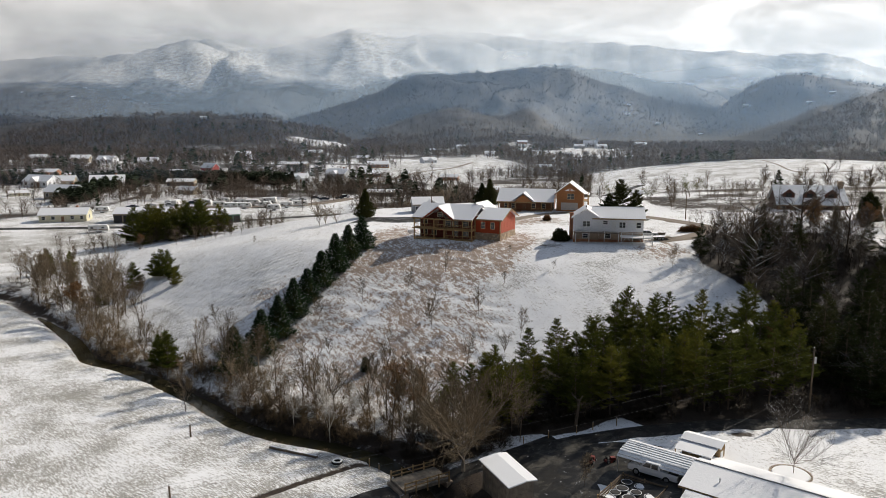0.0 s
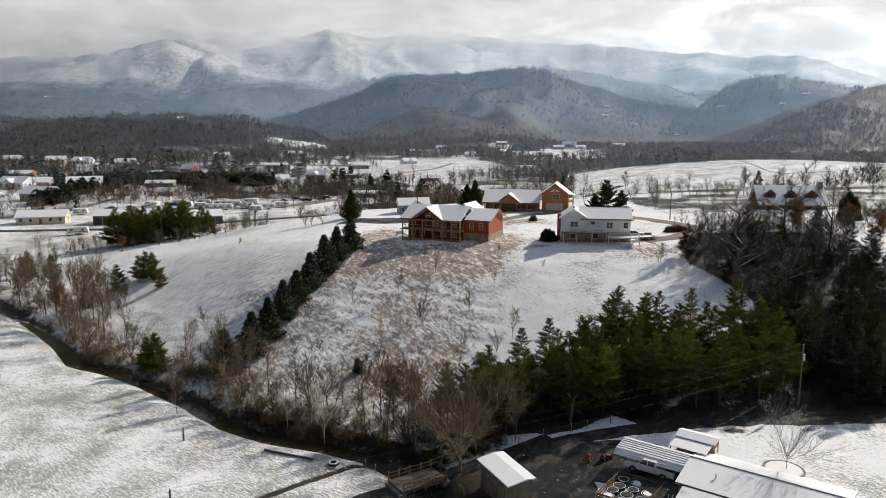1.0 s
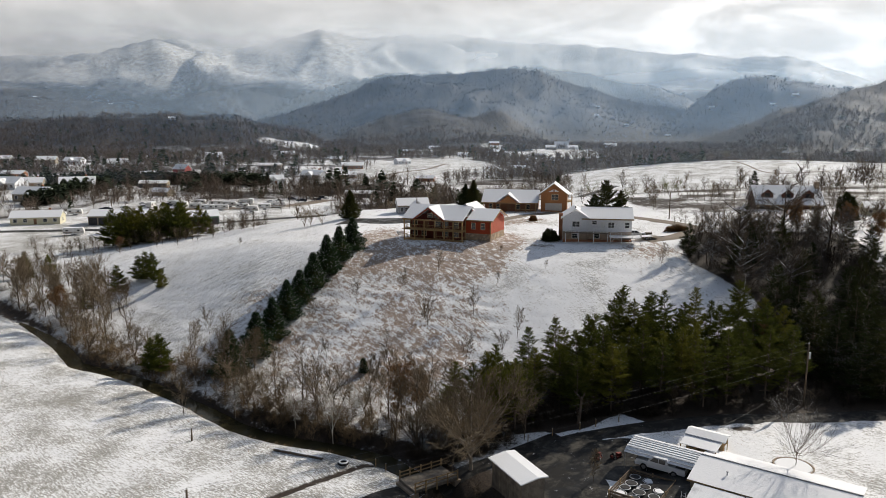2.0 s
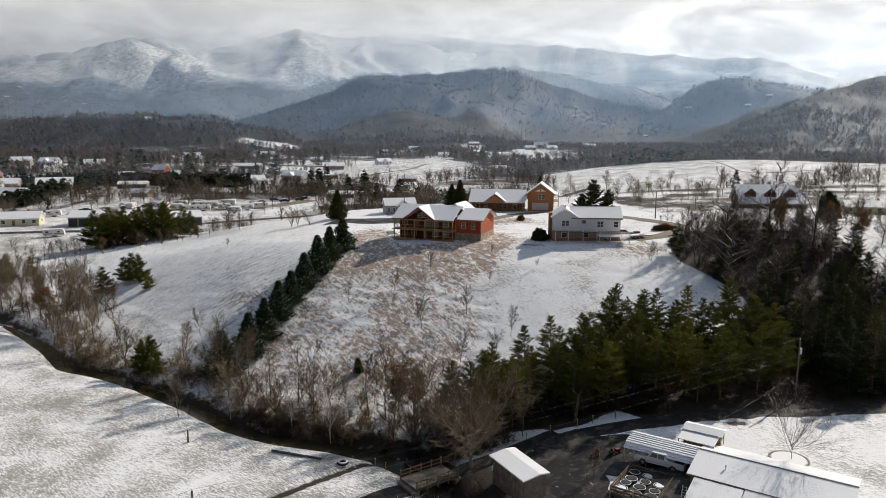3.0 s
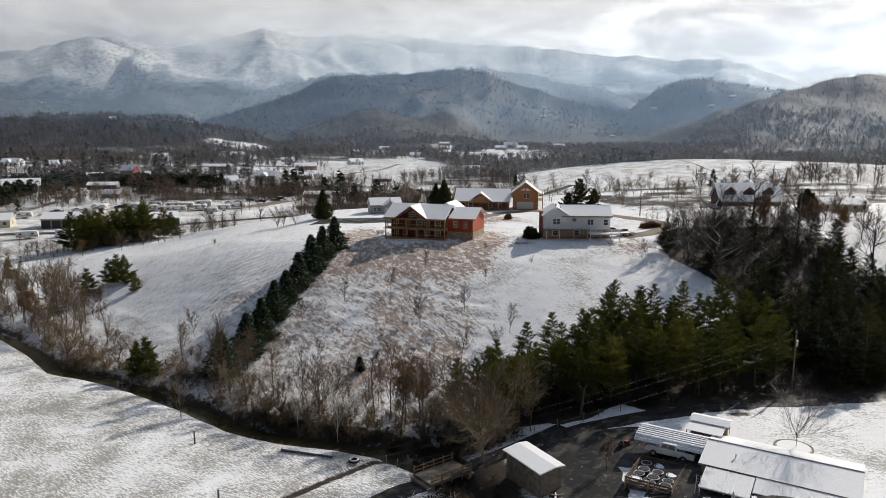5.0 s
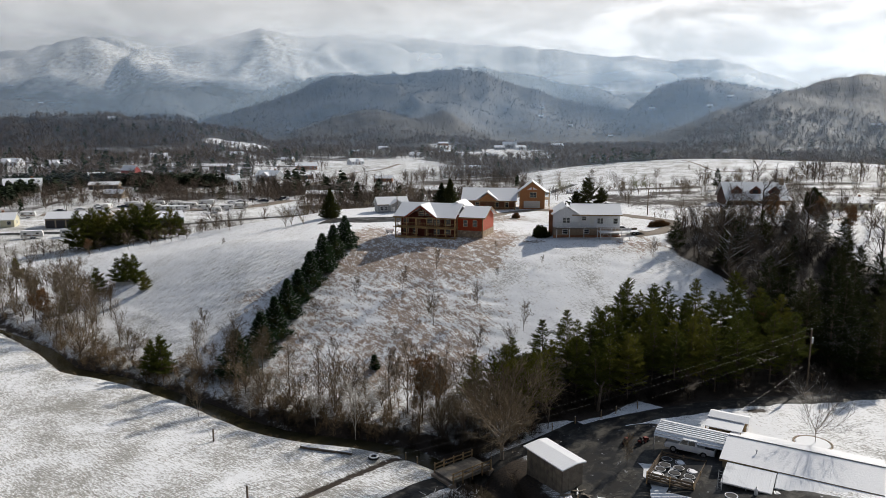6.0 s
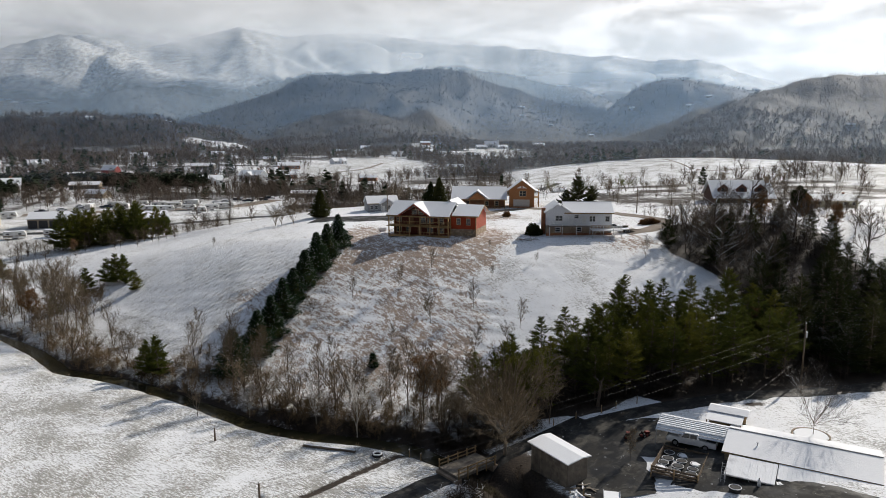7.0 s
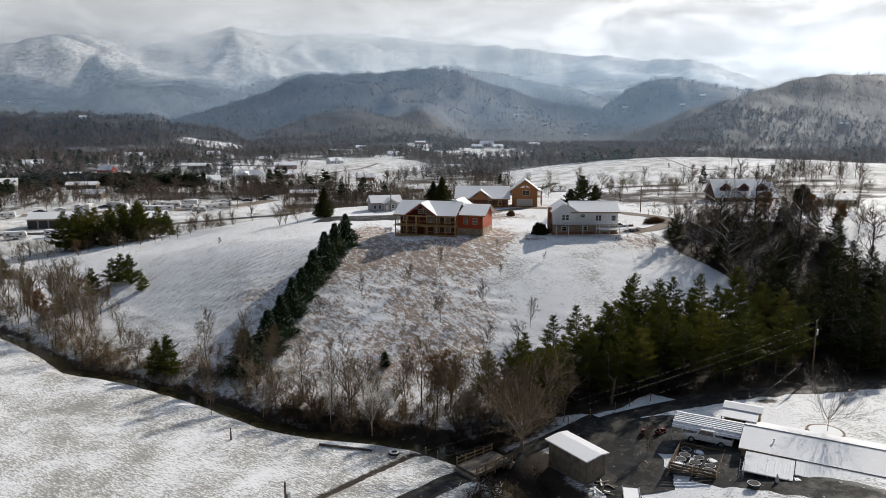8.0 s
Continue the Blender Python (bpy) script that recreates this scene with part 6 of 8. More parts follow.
rust = [bare_tree("beech_tree", 160 + i, 9.0, "tall", "bare tree that keeps its dry brown leaves", leaves=3) for i in range(2)]

plant(bare_tree("maple_tree", 171, 13.5, "fan", "wide bare maple beside the grey shed", ("pale_limb", "twig"), dense=1.5, thin=1.5), [(2.6, 84.6)], TR, 1.0, 1.02)
plant(bare_tree("yard_tree", 172, 7.6, "fan", "bare tree in a snowy ring on the lawn", ("bark", "dark_twig"), thin=0.42, dense=1.5), [(38.9, 73.6, 1.0)], TR, 1.0, 1.02)
plant(bare_tree("yard_sapling", 173, 4.0, "tall", "small bare tree in the dark yard", ("bark", "twig")), [(16.4, 76.4)], TR, 1.0, 1.02)
plant(bare_tree("field_tree", 174, 6.5, "tall", "small bare tree at the field's edge"), [(-40.5, 106.0)], TR, 1.0, 1.02)
tall_b = [bare_tree("bare_tree", 190 + i, 11.0, "tall", "tall brown bare tree on the creek bank", dense=1.6) for i in range(2)]
plant(tall_b[0], [(-84, 167), (-92, 173), (-99, 180), (-78, 161), (-106, 184), (-72, 165, 0.7)], TR, 0.85, 1.05, "tall trees along the creek")
plant(tall_b[1], [(-88, 164), (-95, 177), (-103, 176, 0.9), (-80, 168, 0.8), (-110, 192), (-69, 146, 0.7)], TR, 0.85, 1.05, "tall trees along the creek")
left_b = strew(TR, 40, lambda x, y: 2.5 < creek_off(x, y) < 20 and x < -54, (-125, -52, 118, 215), 2.2)
mixed(narrow[:2] + vase[:2], left_b, TR, 0.85, 1.25, "trees along the creek")
mid_b = strew(TR, 19, lambda x, y: 2.2 < creek_off(x, y) < 12, (-46, -4, 88, 122), 2.0)
mixed(narrow[2:] + vase[2:], mid_b, TR, 0.85, 1.35, "trees along the creek")
plant(syc, [(-16.5, 97.8), (-33.0, 107.5, 0.6), (-22.5, 101.5, 0.8)], TR, 0.95, 1.05, "sycamores by the creek")
low_b = strew(TR, 15, lambda x, y: 2.5 < creek_off(x, y) < 16 and y > 88.5, (-8, 12, 87, 106), 2.2)
mixed([vase[0], narrow[1]], low_b, TR, 0.75, 1.15, "trees along the creek")
plant(rust[0], [(-6.5, 99.5), (-4.0, 102.0, 0.8), (49, 104, 0.8)], TR, 0.9, 1.05, "leafy brown trees")
plant(rust[1], [(-84, 158, 1.0), (78, 148, 0.9), (88, 146, 0.9), (92, 141, 0.8), (-100, 232, 0.5)], TR, 0.9, 1.05, "leafy brown trees")
mixed(brush, strew(TR, 44, lambda x, y: 2.0 < creek_off(x, y) < 13 and not (-9 < x < 3 and y < 88), (-128, 14, 84, 205), 1.5), TR, 0.4, 0.95, "shrubs along the creek")
mixed(brush, strew(TR, 18, lambda x, y: x > 24 or y > 93, (4, 110, 90.0, 99), 1.6), TR, 0.4, 0.8, "shrubs along the road")
slope_s = [(-24, 134), (-16, 137), (-7, 137, 1.2), (0.5, 142), (6.5, 127, 1.1), (-2, 125), (12, 136, 0.5), (13.5, 119, 1.3), (4.0, 114, 1.2), (-9.5, 122, 0.8), (-20, 121, 0.8), (-47.5, 136, 1.2), (-45.5, 139, 1.1), (14, 148, 0.4), (22, 139, 0.5), (45, 137, 0.9), (47, 140, 0.7), (-50.4, 187, 0.45)]
mixed(sapl, slope_s, TR, 0.9, 1.15, "saplings on the slope")
plant(brush[0], [(-2.6, 128.5, 1.15), (-10, 111, 0.9), (8, 110, 1.0), (10.5, 116, 0.8), (-16, 108, 0.9), (-36, 205, 1.5), (-34.5, 207, 1.5), (-31, 206, 1.2)], TR, 0.9, 1.1, "shrubs on the slope")
plant(oaks[0], [(61.5, 139.5, 1.08), (92, 131, 0.85)], TR, 0.97, 1.03, "oaks in the woods")
plant(oaks[1], [(75.5, 148.5, 1.0), (58.5, 131, 0.8), (106, 122, 0.8), (56, 124, 0.6)], TR, 0.95, 1.05, "oaks in the woods")
plant(oaks[2], [(80.0, 139.0, 0.9), (66, 127, 0.75), (118, 118, 0.8), (98.0, 142.8, 0.42)], TR, 0.95, 1.05, "oaks in the woods")
edge_b = strew(TR, 18, in_woods, (52, 126, 92, 152), 3.5) + strew(TR, 24, in_woods, (52, 86, 116, 153), 2.6)
dim = [bare_tree("bare_tree", 195 + i, 9.5, ("tall", "oak")[i % 2], "dark bare tree with snow on its twigs", ("snow_bark", "dark_twig"), dense=1.2) for i in range(4)]
mixed(dim, edge_b, TR, 0.7, 1.0, "bare trees in the woods")
plant(vase[2], [(1.0, 231.0, 1.0), (4.0, 236, 1.0), (40, 228, 0.8), (36, 231, 0.7), (-3.5, 232, 0.8), (30, 236, 0.9)], TR, 0.9, 1.1, "bare trees behind the houses", first=False)
behind = strew(TR, 26, lambda x, y: not (-16 < x < 44 and y < 236) and noise.noise((x * 0.04, y * 0.03, 1.0)) > -0.05, (-30, 118, 226, 310), 3.0) + strew(TR, 14, lambda x, y: not (88 < x < 112 and y < 206), (66, 150, 186, 240), 6.0)
mixed(narrow + vase[:2], behind, TR, 0.45, 1.05, "bare trees behind the houses")
wl = bare_tree("willow_tree", 180, 6.5, "spread", "yellow-green bare willow by the drive", ("bark", "willow"))
plant(wl, [(81, 233), (58, 246, 0.8), (67, 232, 0.7)], TR)


def hedge(name, m, lx, ly, lz, mat, label, seed=1, size=0.34):
    """A rounded hedge or bush of leaf sprays."""
    rng = random.Random(seed)
    me = Mesh()
    for _ in range(int(170 * (lx * ly + lx * lz + ly * lz))):
        d = Vector((rng.gauss(0, 1), rng.gauss(0, 1), abs(rng.gauss(0, 1)))).normalized()
        k = rng.uniform(0.55, 1.0) * (0.85 + 0.3 * noise.noise(d * 2.5 + Vector((seed, 0, 0))))
        p = Vector((d.x * lx / 2, d.y * ly / 2, d.z * lz)) * k
        spray(me, rng, p, (d + Vector((0, 0, 0.4))).normalized(), size, 3, 0.6)
    t = thing(name, m, label, "shrub")
    part("foliage", me, MAT[mat], t)
    st = Mesh()
    for i in range(7):
        a = i * 0.9
        limb_tube(st, [Vector((0, 0, -0.2)), Vector((math.cos(a) * lx * 0.15, math.sin(a) * ly * 0.15, lz * 0.4)), Vector((math.cos(a) * lx * 0.3, math.sin(a) * ly * 0.3, lz * 0.75))], 0.03, 0.01, 4)
    part("stem", st, MAT["bark"], t)
    return t


hedge("evergreen_bush", at(26.0, 155.0, ground_z(26, 155), 0), 4.2, 4.5, 2.6, "dark_pine", "dark evergreen bush beside the white house", 3)
tagged(hedge("magnolia_tree", at(101.5, 168.0, ground_z(101.5, 168.0), 0), 5.6, 5.6, 6.8, "dark_pine", "dark round evergreen on the snowy lawn", 6, 0.5), category="tree")
hedge("brown_bush", at(27.8, 189.0, ground_z(27.8, 189), 0), 2.6, 2.4, 1.7, "brown_leaf", "round brown bush on the snowy lawn", 4, 0.25)
hedge("clipped_hedge", at(56.5, 160.5, ground_z(56.5, 160.5), 5), 7.0, 2.2, 1.6, "brown_leaf", "low brown hedge beside the drive", 5, 0.25)
# ======== things by the creek and the road ========


def gz(x, y, up_=0.0):
    return ground_z(x, y) + up_


def bridge():
    b = thing("bridge", at(-5.6, 81.2, 1.25, 31), "small wooden bridge with plank rails over the creek", "bridge")
    part("deck", Mesh().box(0, 6.4, -1.8, 1.8, -0.3, 0.06), MAT["grey_wood"], b, "worn plank deck")
    for i in range(21):
        part("plank", Mesh().box(i * 0.302, i * 0.302 + 0.27, -1.8, 1.8, 0.064, 0.10), MAT["grey_wood"], b)
    for s in (-1, 1):
        for x in (0.1, 1.6, 3.2, 4.8, 6.3):
            post(b, x, s * 1.9, -0.6, 1.15, MAT["wood"], 0.07)
        for z in (0.45, 0.95):
            part("rail", Mesh().box(0, 6.4, s * 1.9 - 0.12 * s - 0.03, s * 1.9 - 0.12 * s + 0.03, z - 0.07, z + 0.07), MAT["wood"], b)
    for s in (-1, 1):
        part("abutment", Mesh().box(-0.4 if s < 0 else 5.9, 0.5 if s < 0 else 6.8, -2.0, 2.0, -2.6, -0.3), MAT["block"], b)
    return b


bridge()


def felled_log(x, y, z, ln, r, turn, label):
    m = Mesh()
    rng = random.Random(int(x * 10))
    pts = [Vector((ln * i / 6, rng.uniform(-0.06, 0.06), r + rng.uniform(-0.02, 0.02))) for i in range(7)]
    limb_tube(m, pts, r, r * 0.8, 9)
    t = thing("fallen_log", at(x, y, z, turn), label, "log", "logs along the field")
    part("log", m, MAT["bark"], t, smooth=True)
    part("log_snow", Mesh().box(0.1, ln - 0.1, -r * 0.5, r * 0.5, 2 * r - 0.04, 2 * r + 0.03), MAT["snow"], t, "snow on the log")
    part("cut_end", Mesh().tube((-0.02, 0, r), (0.01, 0, r), r * 0.9, n=10), MAT["deck_wood"], t)
    return t


for x, y, ln in ((-24.1, 93.0, 2.6), (-21.6, 91.9, 2.7), (-19.0, 90.8, 2.2)):
    felled_log(x, y, gz(x, y) - 0.05, ln, 0.22, -24, "dark fallen log with snow on the field's edge")


def ring_mesh(R, r, n=20, k=8, squash=1.0):
    m = Mesh()
    for i in range(n):
        a = 2 * math.pi * i / n
        for j in range(k):
            w = 2 * math.pi * j / k
            q = R + r * math.cos(w)
            m.v.append((q * math.cos(a), q * math.sin(a), r * squash * math.sin(w) + r * squash))
    for i in range(n):
        for j in range(k):
            m.f.append((i * k + j, ((i + 1) % n) * k + j, ((i + 1) % n) * k + (j + 1) % k, i * k + (j + 1) % k))
    return m


def tyre(x, y, z, R, label, group, snow=0.5):
    t = thing("tyre", at(x, y, z), label, "tyre", group)
    part("tread", ring_mesh(R * 0.78, R * 0.24), MAT["rubber"], t, smooth=True)
    part("snow_ring", ring_mesh(R * 0.74, R * 0.17, squash=snow), MAT["snow"], t, "snow on the tyre", smooth=True).location = (0, 0, R * 0.48 - R * 0.17 * snow)
    return t


porch_things()
tyre(-14.1, 88.6, gz(-14.1, 88.6), 0.75, "old tyre lying in the snow by the creek", "", 0.8)

def snag(x, y, h):
    """A topped dead trunk with pale cut limbs."""
    rng = random.Random(77)
    m = Mesh()
    body = grow(rng, Vector((0, 0, -0.3)), Vector((0.05, 0, 1)), h, 0.05, 6, 0.1)
    limb_tube(m, body, 0.26, 0.17, 9)
    for a, ln in ((2.6, 1.4), (0.3, 1.0), (4.4, 0.8)):
        lim = grow(rng, body[-1] - Vector((0, 0, 0.3)), Vector((math.cos(a), math.sin(a), 0.9)).normalized(), ln, 0.12, 3, 0.1)
        limb_tube(m, lim, 0.13, 0.09, 7)
    t = thing("dead_tree", at(x, y, gz(x, y)), "topped dead trunk with pale cut limbs", "tree")
    part("trunk", m, MAT["bark"], t, smooth=True)
    return t


snag(18.3, 92.6, 4.2)

# pen of water drums
PEN = at(20.7, 76.3, gz(20.5, 72.0) - 0.1, -38.5)


def pen():
    p = thing("stock_pen", PEN, "low dark board pen holding black tubs", "pen")
    L, W = 5.2, 6.3
    for a, b in (((0, 0), (L, 0)), ((0, -W), (L, -W)), ((0, 0), (0, -W)), ((L, 0), (L, -W))):
        for z in (0.15, 0.5, 0.85):
            m = Mesh()
            if a[1] == b[1]:
                m.box(a[0], b[0], a[1] - 0.03, a[1] + 0.03, z, z + 0.22)
            else:
                m.box(a[0] - 0.03, a[0] + 0.03, b[1] + 0.04, a[1] - 0.04, z, z + 0.22)
            part("board", m, MAT["pole_wood"], p)
    for x in (0, L / 2, L):
        for y in (0, -W / 2, -W):
            if x in (0, L) or y in (0, -W):
                post(p, x, y + (0.08 if y == 0 else -0.08 if y == -W else 0), -0.4, 1.15, MAT["wood"], 0.06)
    part("floor", Mesh().box(0.05, L - 0.05, -W + 0.05, -0.05, -0.3, 0.06), MAT["dark_metal"], p, "dark wet floor")
    return p


pen()
drng = random.Random(8)
for i in range(12):
    x, y = 0.9 + (i % 3) * 1.7 + drng.uniform(-0.12, 0.12), -0.85 - (i // 3) * 1.5 + drng.uniform(-0.12, 0.12)
    p = local(PEN, x, y, 0.06)
    d = thing("tub", p, "round black tub with a pale rim", "tub", "tubs in the pen")
    r = 0.68 if i % 2 else 0.6
    part("body", Mesh().tube((0, 0, 0), (0, 0, 0.5), r * 0.92, r, n=16), MAT["rubber"], d)
    part("rim", ring_mesh(r, 0.035), MAT["snow"], d, "snow on the rim", smooth=True).location = (0, 0, 0.46)
    part("snow_lid", Mesh().tube((0, 0, 0.5), (0, 0, 0.54), r * 0.78, r * 0.72, n=16), MAT["snow"] if i % 4 == 1 else MAT["rubber"], d)

# stone ring round the yard tree
rg = thing("tree_ring", at(38.6, 73.6, gz(38.6, 73.6) - 0.04), "low stone ring of snow round the yard tree", "tree ring")
part("mound", Mesh().tube((0, 0, -0.2), (0, 0, 0.16), 2.1, 1.9, n=24), MAT["snow"], rg)
for i in range(26):
    a = 2 * math.pi * i / 26
    part("stone", Mesh().box(-0.2, 0.2, -0.10, 0.10, -0.15, 0.15), MAT["stone"], rg).matrix_basis = pose(2.12 * math.cos(a), 2.12 * math.sin(a), 0, 0, 0, math.degrees(a) + 90)

# ======== vehicles ========


def wheel(parent, x, y, r, w):
    t = part("wheel", Mesh().tube((x, y - w / 2, r), (x, y + w / 2, r), r, n=14), MAT["rubber"], parent)
    part("rim", Mesh().tube((x, y - w / 2 - 0.015, r), (x, y + w / 2 + 0.015, r), r * 0.6, n=10), MAT["metal_grey"], t)
    return t


def vehicle(name, m, ln, wd, profile, glass, mat, label, category, group="", wheels=(0.8, 0.8), wr=0.36, snow=None):
    """A car from its side profile (x, z) and window outline; x runs from tail to nose."""
    c = thing(name, m, label, category, group)
    b = Mesh()
    n = len(profile)
    for y, inset in ((-wd / 2, 0.0), (wd / 2, 0.0)):
        for x, z in profile:
            k = 0.10 if z > 1.0 else 0.0
            b.v.append((x, y - math.copysign(k * (z - 0.9) * 1.6, y), z))
    b.f += [tuple(range(n - 1, -1, -1)), tuple(range(n, 2 * n))] + [(i, (i + 1) % n, n + (i + 1) % n, n + i) for i in range(n)]
    part("body", b, MAT[mat], c)
    for s in (-1, 1):
        for g in glass:
            k = [(x, s * (wd / 2 + 0.012 - 0.16 * (z - 0.9)), z) for x, z in g]
            part("side_window", Mesh().slab(k, (0, s * 0.02, 0)), MAT["glass"], c)
        part("headlight", Mesh().box(ln - 0.1, ln + 0.02, s * wd * 0.36 - 0.14, s * wd * 0.36 + 0.14, 0.66, 0.82), MAT["lamp_glass"], c)
        part("tail_light", Mesh().box(-0.02, 0.08, s * wd * 0.40 - 0.1, s * wd * 0.40 + 0.1, 0.72, 0.92), MAT["car_red"], c)
        for x in (wheels[0], ln - wheels[1]):
            wheel(c, x, s * (wd / 2 - 0.09), wr, 0.24)
    if snow:
        for x0, x1, z in snow:
            part("snow_layer", Mesh().box(x0, x1, -wd * 0.40, wd * 0.40, z, z + 0.07), MAT["snow"], c, "snow lying on the roof")
    return c


SEDAN = [(0.0, 0.35), (4.5, 0.35), (4.55, 0.7), (4.3, 0.85), (3.3, 0.95), (2.6, 1.42), (1.2, 1.45), (0.5, 1.0), (0.0, 0.92)]
SEDAN_G = [[(1.0, 1.0), (1.95, 1.0), (1.95, 1.36), (1.35, 1.36)], [(2.05, 1.0), (3.05, 1.0), (2.55, 1.36), (2.05, 1.36)]]
TRUCK = [(0.0, 0.55), (5.8, 0.5), (5.86, 1.0), (5.7, 1.16), (4.35, 1.22), (3.75, 1.88), (2.15, 1.9), (2.0, 1.25), (0.0, 1.2)]
TRUCK_G = [[(2.3, 1.3), (3.05, 1.3), (3.05, 1.78), (2.3, 1.78)], [(3.15, 1.3), (4.1, 1.3), (3.7, 1.78), (3.15, 1.78)]]
SUV = [(0.0, 0.4), (4.6, 0.4), (4.65, 0.85), (4.45, 1.0), (3.5, 1.08), (2.9, 1.7), (0.3, 1.72), (0.0, 1.0)]
SUV_G = [[(0.4, 1.12), (1.6, 1.12), (1.6, 1.6), (0.5, 1.6)], [(1.7, 1.12), (3.25, 1.12), (2.85, 1.6), (1.7, 1.6)]]

MAT["dull_red"] = plain("dull_red_paint", (0.13, 0.018, 0.014), 0.3)
CARP = at(20.4, 78.2, 4.2, -38.5)
tm = local(CARP, 7.3, 0.85, 0)
tm.translation.z = gz(24, 74.6) - 0.02
pk_up = vehicle("pickup_truck", tm @ pose(0, 0, 0, 0, 0, 180), 5.8, 1.95, TRUCK, TRUCK_G, "car_white", "white crew-cab pickup parked under the carport", "pickup truck", wheels=(1.25, 1.0), wr=0.42)
part("bumper", Mesh().box(5.84, 5.98, -0.9, 0.9, 0.5, 0.75), MAT["metal_grey"], pk_up)
part("bed", Mesh().box(0.12, 1.95, -0.75, 0.75, 1.205, 1.23), MAT["dark_metal"], pk_up)
part("grille", Mesh().box(5.86, 5.9, -0.6, 0.6, 0.78, 1.08), MAT["dark_metal"], pk_up)
for x, y, a, lb in ((20.2, 80.8, 20, "red riding mower on the dark yard"), (18.2, 81.5, 60, "dull red tiller on the dark yard")):
    mw = thing("mower", at(x, y, gz(x, y) + 0.05, a) @ Matrix.Scale(0.8, 4), lb, "mower")
    part("hood", Mesh().slab([(0.2, -0.3, 0.35), (1.0, -0.26, 0.35), (1.0, -0.26, 0.8), (0.2, -0.3, 0.9)], (0, 0.6, 0)), MAT["dull_red"], mw, "red engine hood")
    part("seat", Mesh().box(-0.5, -0.05, -0.25, 0.25, 0.6, 0.7).box(-0.55, -0.45, -0.25, 0.25, 0.7, 1.05), MAT["rubber"], mw)
    part("deck", Mesh().box(-0.7, 0.3, -0.5, 0.5, 0.2, 0.45), MAT["dull_red"], mw)
    for wx, wr_ in ((-0.4, 0.32), (0.8, 0.24)):
        for s in (-1, 1):
            wheel(mw, wx, s * 0.42, wr_, 0.18)
vehicle("car", at(43.2, 156.6, gz(45, 156) + 0.02, -8), 4.5, 1.8, SEDAN, SEDAN_G, "car_silver", "silver car under snow beside the white house", "car", snow=[(1.3, 2.6, 1.44), (3.2, 4.4, 0.93)])
fl = thing("trailer", at(44.2, 151.6, gz(46.5, 151.4) + 0.05, 6), "low flatbed trailer with snow beside the deck", "trailer")
part("bed", Mesh().box(0, 5.0, -1.0, 1.0, 0.55, 0.68), MAT["grey_wood"], fl)
part("snow_layer", Mesh().box(0.1, 3.6, -0.9, 0.9, 0.685, 0.76), MAT["snow"], fl)
part("tongue", Mesh().box(5.0, 6.6, -0.06, 0.06, 0.5, 0.6), MAT["dark_metal"], fl)
for x in (2.0, 2.9):
    for s in (-1, 1):
        wheel(fl, x, s * 1.05, 0.34, 0.22)
rw = thing("retaining_wall", at(43.0, 158.6, gz(45, 158.6) - 0.3, -6), "dark timber wall beside the parked car", "wall")
for i in range(5):
    part("timber", Mesh().box(0, 7.0, 0, 0.2, i * 0.2, i * 0.2 + 0.18), MAT["pole_wood"], rw)
tl = thing("utility_trailer", at(10.2, 66.6, gz(11, 67) + 0.05, 70), "small flatbed trailer buried in snow", "trailer")
part("bed", Mesh().box(0, 3.4, -0.9, 0.9, 0.5, 0.62), MAT["metal_grey"], tl)
part("side_rail", Mesh().box(0, 3.4, -0.94, -0.88, 0.62, 0.85), MAT["metal_grey"], tl)
part("side_rail", Mesh().box(0, 3.4, 0.88, 0.94, 0.62, 0.85), MAT["metal_grey"], tl)
part("snow_layer", Mesh().box(0.05, 3.35, -0.86, 0.86, 0.624, 0.72), MAT["snow"], tl)
for s in (-1, 1):
    wheel(tl, 1.6, s * 1.02, 0.32, 0.2)
# scrap beside the shed
srng = random.Random(3)
for i in range(14):
    x, y = 8.6 + srng.uniform(-1.2, 1.4), 71.8 + srng.uniform(-1.4, 1.8)
    bd = thing("scrap_board", at(x, y, gz(x, y) + 0.05 + 0.05 * (i % 3), srng.uniform(0, 180)), "grey scrap board on the snowy yard", "board", "scrap boards")
    part("board", Mesh().box(-srng.uniform(0.4, 1.0), srng.uniform(0.4, 1.0), -0.1, 0.1, 0, 0.07), MAT["grey_wood"] if i % 3 else MAT["snow"], bd)


def gate_post(x, y, h, mat="wood", r=0.07, label="weathered fence post in the snow", group="fence posts"):
    t = thing("fence_post", at(x, y, gz(x, y) - 0.3), label, "post", group)
    part("post", Mesh().tube((0, 0, 0), (0, 0, h + 0.3), r, r * 0.9, n=7), MAT[mat], t)
    part("snow_cap", Mesh().tube((0, 0, h + 0.3), (0, 0, h + 0.34), r, r * 0.6, n=7), MAT["snow"], t)
    return t


for x, y in ((14.2, 90.2), (18.0, 90.3), (20.2, 90.4), (23.4, 90.5), (10.8, 89.8), (-9.8, 88.4), (-8.4, 87.0), (8.6, 71.2)):
    gate_post(x, y, 1.15)
for i in range(18):
    gate_post(-44 + i * 6.5, 327 + i * 1.5, 1.2, "wood", 0.1, "far fence post on the snowy meadow", "far fence")

# ======== poles and wires ========


